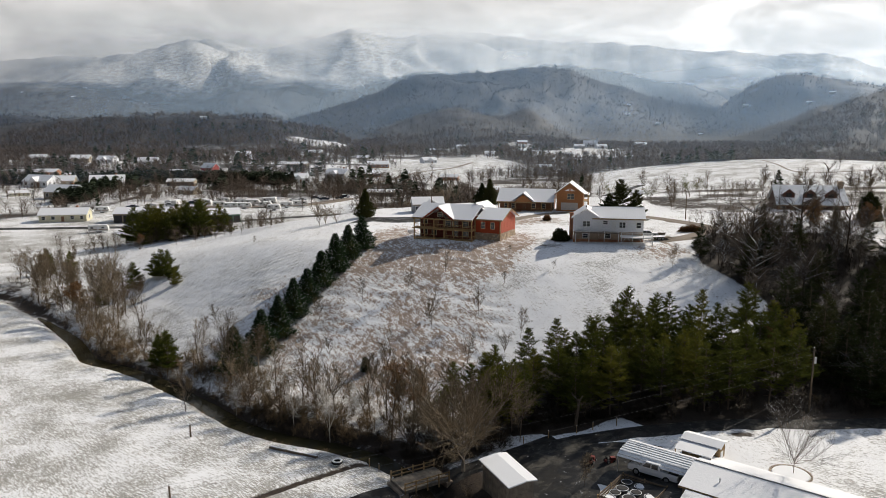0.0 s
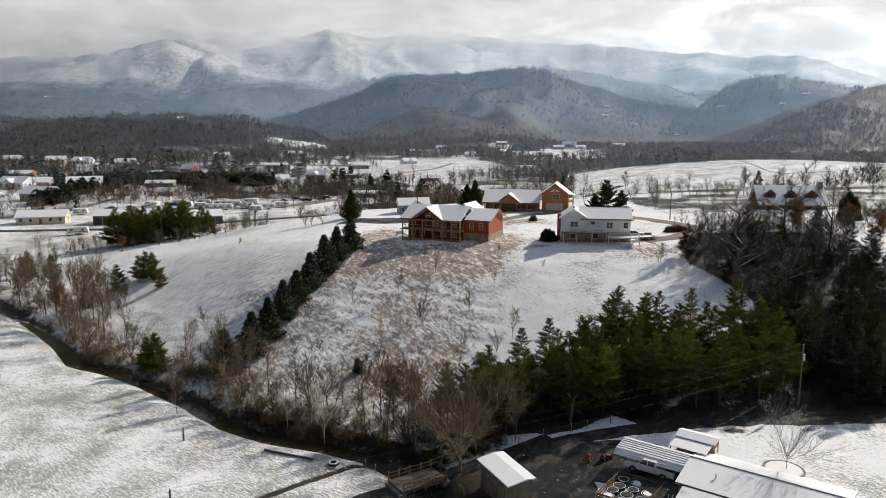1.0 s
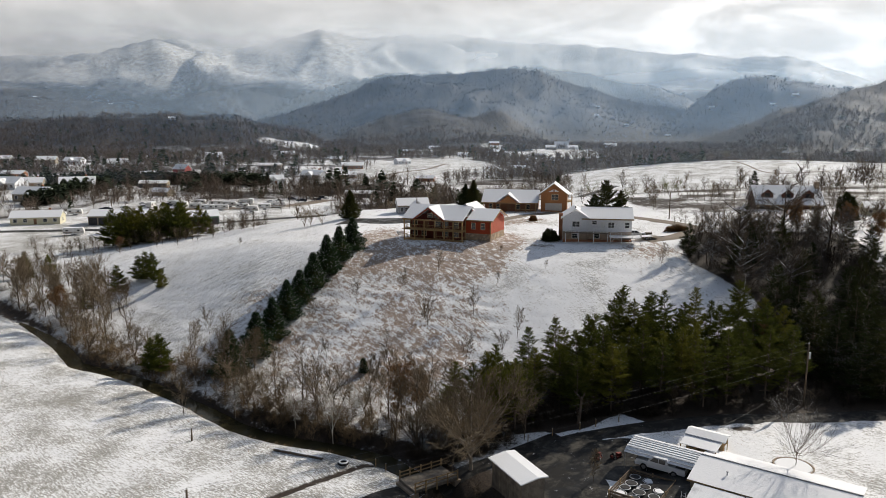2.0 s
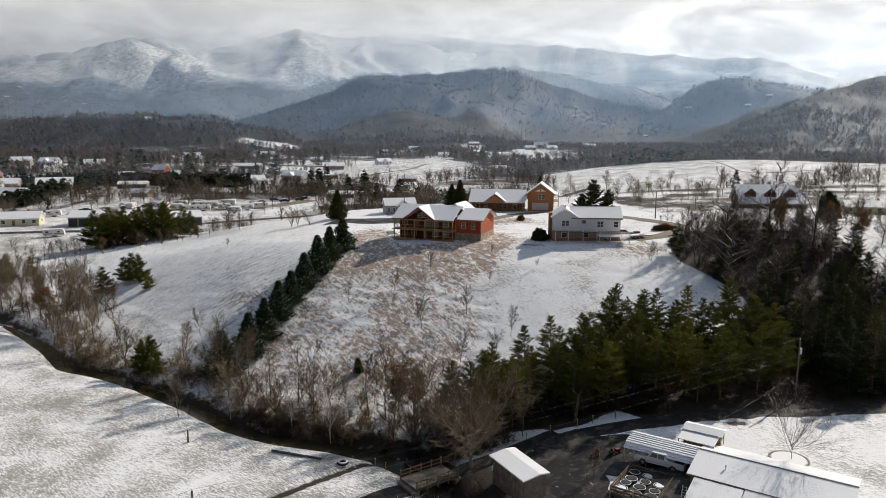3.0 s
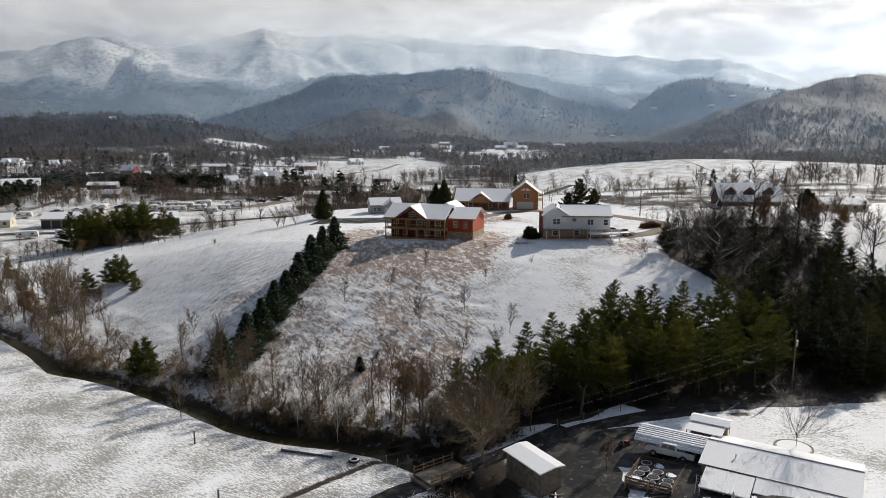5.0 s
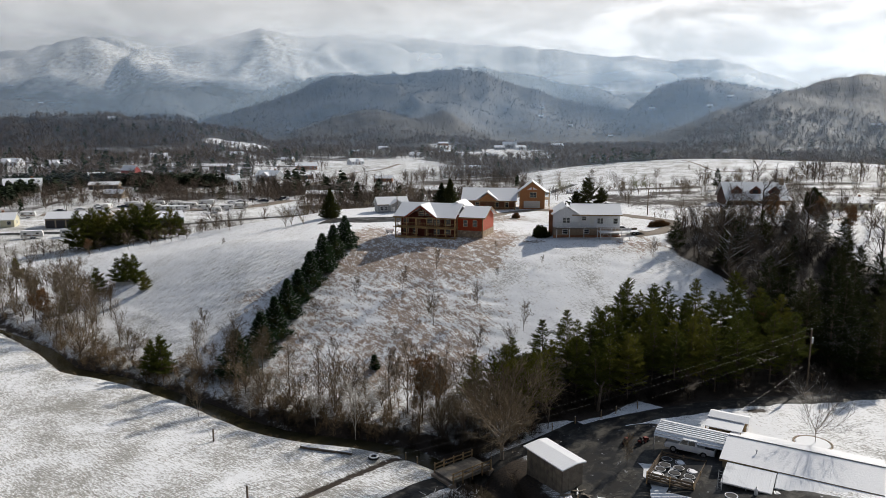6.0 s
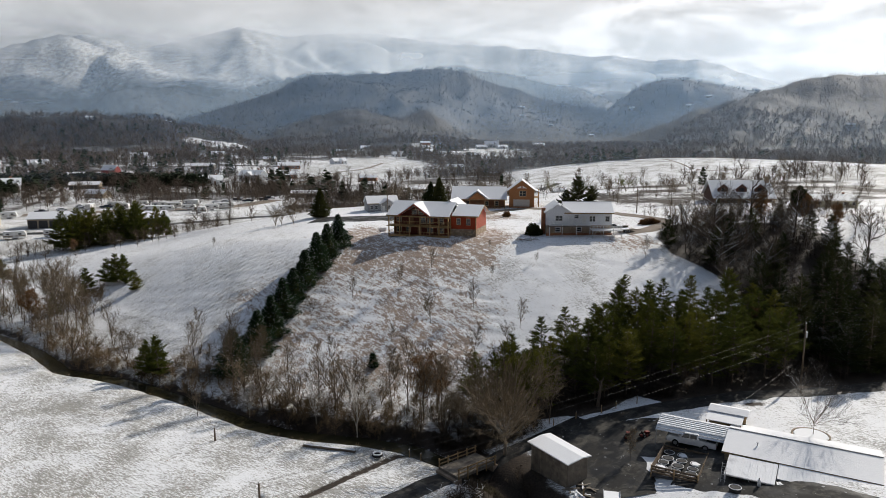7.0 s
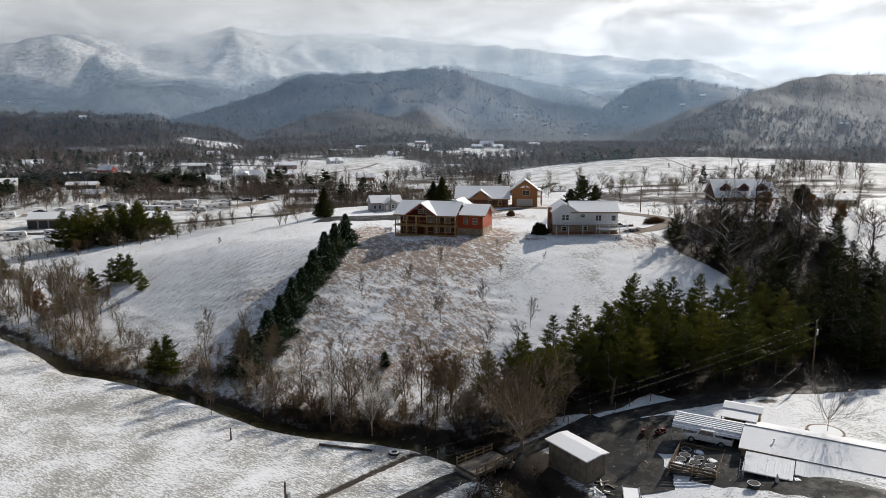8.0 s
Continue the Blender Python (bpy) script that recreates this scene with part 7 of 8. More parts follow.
def utility_pole(x, y, top, label, arm=True, turn=0.0):
    z = gz(x, y)
    t = thing("utility_pole", at(x, y, z - 0.4, turn), label, "utility pole")
    part("pole", Mesh().tube((0, 0, 0), (0, 0, top - z + 0.4), 0.15, 0.10, n=9), MAT["pole_wood"], t, smooth=True)
    hh = top - z + 0.4
    if arm:
        part("transformer", Mesh().tube((0.32, 0, hh - 2.1), (0.32, 0, hh - 1.25), 0.22, n=12), MAT["metal_grey"], t, "grey can transformer")
        for k in (0.05, -0.9, -2.6):
            part("insulator", Mesh().tube((0, 0, hh + k), (0, 0, hh + k + 0.18), 0.06, n=7), MAT["white_paint"], t)
    return t


utility_pole(49.4, 90.9, 15.7, "wooden utility pole with transformer beside the road", True, 30)
utility_pole(-26.9, 64.9, 9.9, "wooden utility pole standing in the field", True, 30)
utility_pole(62.2, 181.0, gz(62.2, 181) + 7.2, "slim wooden pole on the snowy yard", False)
utility_pole(-3.4, 213.0, gz(-3.4, 213) + 8.2, "wooden pole beside the grey cottage", False)
utility_pole(-150, 348, gz(-150, 348) + 9, "wooden pole by the camper lot", False)
utility_pole(-36.5, 96.8, gz(-36.5, 96.8) + 1.8, "short weathered post at the creek", False)


def cable(name, a, b, sag, r=0.008, label="thin power cable between poles"):
    m = Mesh()
    a, b = Vector(a), Vector(b)
    n = 24
    pts = [a.lerp(b, i / n) - Vector((0, 0, 4 * sag * (i / n) * (1 - i / n))) for i in range(n + 1)]
    limb_tube(m, pts, r, r, 5)
    t = thing(name, Matrix(), label, "cable", "power cables")
    part("wire", m, MAT["dark_metal"], t)
    return t


for dz, s in ((0.2, 1.0), (-0.75, 1.1), (-2.3, 1.3)):
    cable("power_cable", (49.4, 90.9, 15.7 + dz), (-26.9, 64.9, 9.9 + dz * 0.7), s)
    cable("power_cable", (49.4, 90.9, 15.7 + dz), (140.0, 96.0, 17.5 + dz), s)
    cable("power_cable", (-26.9, 64.9, 9.9 + dz * 0.7), (-75.0, 30.0, 9.5 + dz), s)
cable("guy_wire", (49.4, 90.9, 11.0), (33.0, 80.0, gz(33, 80) + 2.5), 0.3, label="service cable from pole to garden shed")

# ======== the yards of the hilltop ========
ribbon("gravel_drive", [(16, 190), (22, 196), (30, 203), (40, 205), (52, 192), (60, 176), (62, 164), (54, 154), (46, 151)], 4.6, MAT["gravel"], "gravel drive between the houses")
ribbon("gravel_pad", [(-25, 206.5), (-20, 204.5), (-13, 201.5), (-5, 198.5), (5, 195), (16, 190)], 12.0, MAT["asphalt"], "dark wet gravel pad behind the log house")
wheelb = thing("tank", at(-7.6, 172.5, gz(-7.6, 172.5), 25), "white gas tank on the bare soil", "tank")
part("vessel", Mesh().tube((-0.9, 0, 0.6), (0.9, 0, 0.6), 0.42, n=14).tube((0.9, 0, 0.6), (1.1, 0, 0.6), 0.42, 0.2, n=14).tube((-0.9, 0, 0.6), (-1.1, 0, 0.6), 0.42, 0.2, n=14), MAT["white_paint"], wheelb)
for x in (-0.6, 0.6):
    part("foot", Mesh().box(x - 0.1, x + 0.1, -0.3, 0.3, 0, 0.22), MAT["metal_grey"], wheelb)
brp = thing("brush_pile", at(23.0, 150.5, gz(23, 150.5)), "low pile of snowy cut branches on the lawn", "brush pile")
bm_ = Mesh()
br = random.Random(9)
for i in range(70):
    a = Vector((br.uniform(-2.2, 2.2), br.uniform(-0.8, 0.8), br.uniform(0, 0.35)))
    w = Vector((br.uniform(-1, 1), br.uniform(-0.5, 0.5), br.uniform(-0.1, 0.35))).normalized() * br.uniform(0.6, 1.4)
    bm_.tube(a, a + w, 0.03, 0.01, 4, False)
part("stick", bm_, MAT["bark"], brp)

bp2 = thing("brush_pile", at(-4.6, 76.6, gz(-4.6, 76.6) - 0.1), "heap of snowy cut branches on the creek bank", "brush pile")
b2, w2 = Mesh(), Mesh()
for i in range(150):
    a = Vector((br.gauss(0, 1.3), br.gauss(0, 1.0), br.uniform(0, 0.5)))
    w = Vector((br.uniform(-1, 1), br.uniform(-1, 1), br.uniform(-0.1, 0.4))).normalized() * br.uniform(0.5, 1.5)
    b2.tube(a, a + w, 0.03, 0.012, 4, False)
    w2.tube(a + Vector((0, 0, 0.03)), a + w * 0.7 + Vector((0, 0, 0.03)), 0.035, 0.02, 4, False)
part("stick", b2, MAT["bark"], bp2)
part("snow_layer", w2, MAT["snow"], bp2, "snow lying along the branches")

# ======== the valley: houses ========


def far_house(m, w, d, eave, ridge, wall, label, style="plain", group="houses in the valley"):
    """A house far down the valley: walls with gables, roof, windows, door and chimney."""
    h = thing("house", m, label, "house", group)
    wm, roof = MAT[wall], MAT["snow_roof"]
    part("wall", Mesh().slab([(-w / 2, -d / 2, -1.0), (-w / 2, d / 2, -1.0), (-w / 2, d / 2, eave), (-w / 2, 0, ridge), (-w / 2, -d / 2, eave)], (w, 0, 0)), wm, h)
    rise = (ridge - eave) / (d / 2)
    o = 0.45
    part("roof", Mesh().slab([(-w / 2 - o, -d / 2 - o, eave - o * rise + 0.05), (w / 2 + o, -d / 2 - o, eave - o * rise + 0.05), (w / 2 + o, 0, ridge + 0.05), (-w / 2 - o, 0, ridge + 0.05)], (0, 0, 0.2))
         .slab([(-w / 2 - o, 0, ridge + 0.05), (w / 2 + o, 0, ridge + 0.05), (w / 2 + o, d / 2 + o, eave - o * rise + 0.05), (-w / 2 - o, d / 2 + o, eave - o * rise + 0.05)], (0, 0, 0.2)), roof, h, "white snow-covered roof")
    n = max(2, int(w / 3.2))
    for i in range(n):
        x = -w / 2 + w * (i + 0.5) / n
        if style == "shed":
            # dark panel on the solid wall in place of a shaded opening
            part("bay", Mesh().box(x - w / n * 0.42, x + w / n * 0.42, -d / 2 - 0.05, -d / 2, -0.5, eave * 0.8), MAT["dark_metal"], h, "dark panel standing for the shade of an open bay")
        elif i == n // 2:
            door(h, x, -d / 2, 0.0, 1.1, 2.1, "door_brown")
        else:
            window(h, x, -d / 2, 0.9, 1.3, 1.3, trim="white_paint")
    window(h, 0.0, w / 2, 0.9, 1.2, 1.3, "right", "white_paint")
    if style == "porch":
        part("gable", Mesh().slab([(-2.6, -d / 2 - 1.8, eave - 0.2), (2.6, -d / 2 - 1.8, eave - 0.2), (0, -d / 2 - 1.8, ridge - 0.5)], (0, d / 2 + 1.0, 0)), roof, h, "snowy porch gable")
        part("porch", Mesh().box(-2.4, 2.4, -d / 2 - 1.8, -d / 2 - 0.01, -0.8, 0.0), MAT["grey_wood"], h)
        for x in (-2.2, 2.2):
            post(h, x, -d / 2 - 1.7, 0.0, eave - 0.2, MAT["white_paint"], 0.1)
    if style in ("plain", "porch"):
        part("chimney", Mesh().box(w * 0.22, w * 0.22 + 0.8, 0.5, 1.3, eave, ridge + 1.0), MAT["brick_red"], h)
    return h


KINDS = {
    "cream": (18.0, 9.0, 2.8, 5.0, "cream_siding", "long cream ranch house under snow in the valley", "plain"),
    "white": (15.0, 9.0, 3.0, 5.8, "white_siding", "white house with gabled porch under snow in the valley", "porch"),
    "tan": (14.0, 8.5, 3.0, 5.6, "tan_siding", "tan house under snow in the valley", "plain"),
    "grey": (13.0, 8.0, 3.0, 5.4, "grey_siding", "grey house under snow among valley trees", "porch"),
    "brick": (16.0, 9.0, 2.8, 5.0, "brick_red", "brown brick house under snow in the valley", "plain"),
    "shed": (22.0, 10.0, 3.4, 5.4, "tan_siding", "long open-fronted shed with white roof", "shed"),
    "barn": (11.0, 9.0, 4.6, 8.0, "barn_red", "red barn with snowy roof in the valley", "plain"),
    "green": (13.0, 9.0, 3.6, 5.8, "green_siding", "green metal barn with snowy roof by the campers", "shed"),
}
MADE = {}


def put_house(kind, x, y, turn=0.0, size=1.0):
    m = at(x, y, gz(x, y) + 0.15, turn) @ Matrix.Diagonal((size, size, size, 1))
    if kind not in MADE:
        MADE[kind] = far_house(m, *KINDS[kind])
    else:
        copy_thing(MADE[kind], Matrix()).matrix_basis = m


for k, x, y, a, s in HOUSES_A + HOUSES_B + HOUSES_C:
    put_house(k, x, y, a, s)
# hillside houses far off
HOUSES_D = [(-18.3, 1240, 0), (-16.6, 1330, 20), (-14.6, 1290, -10), (-12.7, 1340, 10), (-13.1, 1250, 0), (14.4, 2080, 0), (14.3, 1960, 10), (16.6, 1900, -10), (19.7, 1780, 0), (22.7, 1830, 10), (26.8, 1690, 0), (28.2, 1700, 15), (-26.2, 2820, 0), (-30.1, 2700, 10), (-27.0, 2650, 0), (-24.0, 2900, 10), (-21.7, 2950, 0), (-22.3, 2700, -10), (37.5, 1290, 0)]
for i, (a, r, turn) in enumerate(HOUSES_D):
    put_house(("white", "grey", "tan")[i % 3], r * math.sin(radians(a)), r * math.cos(radians(a)), turn - a, 0.85)
ch = thing("church", at(242, 1180, gz(242, 1180), -8), "white church with a small steeple far down the valley", "church")
part("nave", Mesh().slab([(-11, -6, -1), (-11, 6, -1), (-11, 6, 6), (-11, 0, 11), (-11, -6, 6)], (22, 0, 0)), MAT["white_siding"], ch)
part("roof", Mesh().slab([(-11.5, -6.6, 5.7), (11.5, -6.6, 5.7), (11.5, 0, 11.2), (-11.5, 0, 11.2)], (0, 0, 0.3)).slab([(-11.5, 0, 11.2), (11.5, 0, 11.2), (11.5, 6.6, 5.7), (-11.5, 6.6, 5.7)], (0, 0, 0.3)), MAT["thin_roof"], ch)
part("tower", Mesh().box(9.0, 12.5, -1.8, 1.8, -1, 13), MAT["white_siding"], ch)
part("spire", Mesh().tube((10.75, 0, 13), (10.75, 0, 18), 2.2, 0.1, n=4), MAT["grey_siding"], ch)
for i in range(5):
    window(ch, -8.5 + i * 4, -6, 1.5, 1.4, 2.6, trim="white_paint")

ribbon("field_track", [(222, 500), (218, 465), (214.8, 440), (222, 428), (243, 428), (277, 434), (315, 449), (360, 462)], 1.6, MAT["gravel"], "thin brown track across the snowy meadow", lift=0.1)
for i, (x, y, k) in enumerate(((221, 511, 1.1), (225, 514, 0.9), (214, 513, 0.8), (198, 436, 0.5), (216, 425, 0.6), (246, 430, 0.45), (272, 428, 0.9), (290, 442, 0.5))):
    o = copy_thing((vase + narrow)[i % 4], Matrix())
    o.matrix_basis = pose(x, y, gz(x, y) - 0.1, 0, 0, i * 77) @ Matrix.Scale(k, 4)
    tagged(o, "bare brown tree on the snowy meadow", "tree", "trees on the meadow")

# ======== campers and cars on the lot ========


def camper(m, ln, label="white camper trailer parked on the snowy lot"):
    c = thing("camper", m, label, "camper", "campers on the lot")
    prof = [(0, 0.6), (ln, 0.6), (ln + 0.15, 1.6), (ln - 0.3, 2.75), (0.15, 2.9), (0, 2.4)]
    part("shell", Mesh().slab([(x, -1.2, z) for x, z in prof], (0, 2.4, 0)), MAT["rv_white"], c)
    part("stripe", Mesh().box(0.1, ln - 0.1, -1.23, -1.202, 1.15, 1.4), MAT["stripe"], c)
    part("roof_snow", Mesh().box(0.25, ln - 0.4, -1.1, 1.1, 2.86, 2.98), MAT["snow"], c)
    for x in (ln * 0.2, ln * 0.75):
        part("side_window", Mesh().box(x - 0.5, x + 0.5, -1.235, -1.204, 1.7, 2.25), MAT["glass"], c)
    part("door", Mesh().box(ln * 0.45, ln * 0.45 + 0.7, -1.23, -1.2, 0.75, 2.5), MAT["white_paint"], c)
    for x in (ln * 0.45, ln * 0.58):
        for s in (-1, 1):
            wheel(c, x, s * 1.05, 0.36, 0.24)
    return c


CAMPERS = [(-112, 354, 10), (-105, 349, -4), (-105, 364, 20), (-98, 362, 0), (-78, 352, 6), (-73, 359, 8), (-82, 342, 3), (-127, 368, 4), (-121, 362, -10), (-136, 276, 15), (-123, 279, 0), (-118, 280, 30), (-161, 333, 12), (-92, 372, 5), (-115, 372, 0), (-133, 358, 90), (-86, 371, 95), (-99, 349, 8), (-89, 354, 0)]
cam_a = None
for i, (x, y, a) in enumerate(CAMPERS):
    m = at(x - 3, y, gz(x, y), a)
    if i < 2:
        made = camper(m, 7.2 if i else 6.2)
        cam_a = (cam_a or []) + [made]
    else:
        copy_thing(cam_a[i % 2], m)
CARS = [(-142, 361, 20), (-133, 366, 0), (-90, 367, 90), (-83, 383, 10), (-79, 387, 5), (-94, 366, 80), (-58, 405, 0), (-54, 404, 85), (-150, 358, 40), (-157, 351, 0), (-74, 396, 10), (-70, 400, 80), (-64, 402, 90), (-68, 388, 0), (-60, 395, 20), (-146, 372, 0)]
proto = []
for i, (x, y, a) in enumerate(CARS):
    m = at(x, y, gz(x, y), a)
    kind = i % 4
    if i < 4:
        if kind == 1:
            proto.append(vehicle("pickup_truck", m, 5.8, 1.95, TRUCK, TRUCK_G, "car_dark", "dark pickup truck parked on the snowy lot", "pickup truck", "vehicles on the lot", (1.25, 1.0), 0.42, [(2.2, 3.7, 1.9)]))
        else:
            proto.append(vehicle("car", m, 4.6, 1.8, SUV if kind == 2 else SEDAN, SUV_G if kind == 2 else SEDAN_G, ("car_silver", "", "car_dark", "car_white")[kind], "parked car with snow on its roof on the lot", "car", "vehicles on the lot", snow=[(0.6, 2.6, 1.7 if kind == 2 else 1.44)]))
    else:
        copy_thing(proto[kind], m)
ribbon("valley_road", [(-330, 285), (-220, 283), (-150, 287), (-110, 292), (-80, 310), (-40, 330), (20, 352), (60, 372), (120, 430)], 6.0, MAT["asphalt"], "dark road across the valley", category="road")
ribbon("lot", [(-160, 345), (-130, 352), (-105, 356), (-85, 358), (-66, 372), (-52, 400)], 11.0, MAT["gravel"], "trodden gravel lot between campers", category="lot")
ribbon("valley_road", [(-52, 470), (-40, 520), (-20, 600), (10, 660), (30, 740)], 5.0, MAT["gravel"], "lane running up the valley", category="road")

# ======== woods of the valley and the mountains ========


def far_tree_template(seed, n, evergreen, thick=0.016, twigs=0):
    """A small tree of single blades, as arrays of corners: (triangles, 3, 3), one unit high."""
    rng = np.random.RandomState(seed)
    tris = [[(-0.008, 0, 0), (0.008, 0, 0), (0, 0, 0.75)]]
    for i in range(n):
        a = rng.uniform(0, 2 * np.pi)
        if evergreen:
            f = rng.uniform(0.08, 1) ** 1.2
            r = 0.33 * (1 - f) ** 0.8 + 0.02
            c = np.array([np.cos(a) * r * 0.4, np.sin(a) * r * 0.4, 0.05 + f * 0.9])
            tip = c + np.array([np.cos(a) * r, np.sin(a) * r, 0.10])
            s = np.array([-np.sin(a), np.cos(a), 0]) * 0.12
        else:
            f = rng.uniform(0.15, 0.8)
            r = rng.uniform(0.16, 0.42) * (1.2 - f * 0.7)
            c = np.array([0, 0, f * 0.75])
            tip = c + np.array([np.cos(a) * r, np.sin(a) * r, rng.uniform(0.08, 0.34)])
            s = np.array([-np.sin(a), np.cos(a), 0.2]) * thick
            for k in range(twigs):
                g = rng.uniform(0.3, 0.95)
                q = c + (tip - c) * g
                e = q + np.array([rng.uniform(-0.12, 0.12), rng.uniform(-0.12, 0.12), rng.uniform(-0.02, 0.16)])
                w = np.array([-np.sin(a), np.cos(a), 0.3]) * thick * 0.6
                tris.append([q - w, q + w, e])
        tris.append([c - s, c + s, tip])
    return np.array(tris, float)


def woods(name, mat, temps, xs, ys, hs, label):
    """Many far trees in one mesh."""
    rng = np.random.RandomState(4)
    z = land(xs, ys)[0]
    which = rng.randint(0, len(temps), len(xs))
    blocks = []
    for k, t in enumerate(temps):
        sel = which == k
        n = sel.sum()
        a = rng.uniform(0, 2 * np.pi, n)
        s, wd = hs[sel], hs[sel] * rng.uniform(0.8, 1.25, n)
        ca, sa = np.cos(a), np.sin(a)
        p = t.reshape(-1, 3)
        X = (p[None, :, 0] * ca[:, None] - p[None, :, 1] * sa[:, None]) * wd[:, None] + xs[sel][:, None]
        Y = (p[None, :, 0] * sa[:, None] + p[None, :, 1] * ca[:, None]) * wd[:, None] + ys[sel][:, None]
        Z = p[None, :, 2] * s[:, None] + z[sel][:, None] - 0.2
        blocks.append(np.stack([X, Y, Z], -1).reshape(-1, 3))
    v = np.concatenate(blocks)
    nt = len(v) // 3
    me = bpy.data.meshes.new(name)
    me.vertices.add(len(v))
    me.vertices.foreach_set("co", v.ravel())
    me.loops.add(nt * 3)
    me.loops.foreach_set("vertex_index", np.arange(nt * 3, dtype=np.int32))
    me.polygons.add(nt)
    me.polygons.foreach_set("loop_start", np.arange(0, nt * 3, 3, dtype=np.int32))
    me.update(calc_edges=True)
    me.materials.append(MAT[mat])
    return tagged(new(name, me), label, "woods", kind="stuff")


def far_leaf_build(c0, c1, snow):
    def build(n):
        g = n.add("ShaderNodeNewGeometry")
        v = g.outputs["Position"]
        tone = n.math("ADD", n.math("MULTIPLY", g.outputs["Random Per Island"], 0.45), n.ramp(n.noise(0.02, v, 4), 0.3, 0.7, 0.0, 0.55))
        c = n.mix(tone, c0, c1)
        z = n.add("ShaderNodeSeparateXYZ", Vector=v).outputs[2]
        c = n.mix(n.math("MULTIPLY", n.ramp(z, 230.0, 480.0), snow), c, (0.5, 0.51, 0.53))
        return surf(n, c, 0.9, spec=0.1)
    return build


MAT["far_bare"] = material("far_bare_woods", far_leaf_build((0.028, 0.024, 0.020), (0.075, 0.061, 0.049), 0.5))
MAT["valley_bare"] = material("valley_bare_trees", far_leaf_build((0.065, 0.05, 0.04), (0.18, 0.14, 0.108), 0.0))
MAT["far_green"] = material("far_evergreens", far_leaf_build((0.018, 0.027, 0.016), (0.05, 0.065, 0.035), 0.5))
rs = np.random.RandomState(12)
fine_t = [far_tree_template(60 + i, 18, False, 0.010, 2) for i in range(5)]
vase_t = [far_tree_template(90 + i, 34, False, 0.0055, 5) * np.array([1.15, 1.15, 1.0]) for i in range(4)]
green_t = [far_tree_template(20 + i, 30 + 6 * i, True) * np.array([1.0 + 0.15 * i, 1.0 + 0.15 * i, 1.0]) for i in range(4)]
full_t = [far_tree_template(200 + i, 26, False, 0.009, 4) * np.array([1.25, 1.25, 1.0]) for i in range(5)]
mid_t = [far_tree_template(220 + i, 20, False, 0.014, 2) * np.array([1.35, 1.35, 1.0]) for i in range(4)]


def valley_spots(n, y0, y1, clump=0.5, left=False):
    """Random places on the valley floor off the fields, gathered into belts and clumps."""
    a = np.radians(rs.uniform(-40, -2 if left else 50, n))
    r = np.sqrt(rs.uniform(y0 ** 2, y1 ** 2, n))
    x, y = r * np.sin(a), r * np.cos(a)
    thick = sst(clump - 0.12, clump + 0.08, fbm(x / 55 + 5, y / 38 + 2, 3, 140))
    ok = rs.uniform(0, 1, n) < (1 - field_mask(x, y)) * (0.15 + 0.85 * thick) + 0.003
    clear = np.ones(n, bool)
    for _, hx, hy, _, k in HOUSES_A + HOUSES_B + HOUSES_C:
        clear &= np.hypot((x - hx) / (13 * k), (y - hy) / (9 * k)) > 1
    ok &= clear
    return x[ok], y[ok]


bush_t = [far_tree_template(80 + i, 26, False, 0.010, 4) * np.array([1.5, 1.5, 1.0]) for i in range(4)]
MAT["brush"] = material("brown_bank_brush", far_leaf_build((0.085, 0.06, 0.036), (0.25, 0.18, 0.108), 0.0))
# darker copy of the brush, its colour lowered for the shade among trees
MAT["wood_brush"] = material("shaded_wood_brush", far_leaf_build((0.018, 0.014, 0.011), (0.078, 0.06, 0.044), 0.0))


MAT["band"] = material("brown_hilltop_trees", far_leaf_build((0.06, 0.045, 0.032), (0.18, 0.135, 0.092), 0.0))


def band(n, x0, x1, y0, y1, h0, h1, label, name="valley_trees", mat="far_bare", temps=None):
    xs, ys = rs.uniform(x0, x1, n), rs.uniform(y0, y1, n)
    return woods(name, mat, temps or fine_t, xs, ys, rs.uniform(h0, h1, n), label)


band(70, -45, 110, 240, 300, 2.0, 5.0, "bare brown trees behind the hilltop houses", mat="band", temps=vase_t)
band(60, -30, 60, 228, 245, 3, 6, "bare brush behind the hilltop houses")
band(170, -45, 40, 262, 345, 4, 8.5, "brown thicket behind the cottage", mat="band", temps=full_t)
band(110, -135, -50, 222, 262, 4, 8, "bare brown trees behind the hill", mat="band", temps=vase_t)
band(26, -80, -34, 278, 292, 3.5, 5, "small bare trees along the lot")
band(50, 64, 150, 200, 240, 3, 7, "bare trees round the dormered house", mat="band", temps=vase_t)
band(150, 60, 112, 146, 172, 2.5, 7, "bare brush before the dormered house", mat="band", temps=vase_t)
band(24, 96, 170, 190, 280, 3, 6.5, "bare trees beyond the dormered house", mat="band", temps=vase_t)
band(150, -185, -30, 385, 445, 6, 10, "bare trees behind the camper lot", mat="valley_bare", temps=full_t)
band(70, -190, -95, 362, 398, 6, 9.5, "row of bare trees beside the camper lot", mat="valley_bare", temps=full_t)


band(46, -275, -205, 395, 470, 6, 10, "bare trees among the valley gardens", mat="valley_bare", temps=full_t)


def along(pts, n, d0, d1):
    """n random places beside a line, d0 to d1 to its left."""
    P = np.array(pts, float)
    k = rs.randint(0, len(P) - 1, n)
    t = rs.uniform(0, 1, n)[:, None]
    a, b = P[k], P[k + 1]
    d = (b - a) / np.linalg.norm(b - a, axis=1)[:, None]
    off = rs.uniform(d0, d1, n)[:, None]
    q = a + (b - a) * t + np.stack([-d[:, 1], d[:, 0]], 1) * off
    return q[:, 0], q[:, 1]


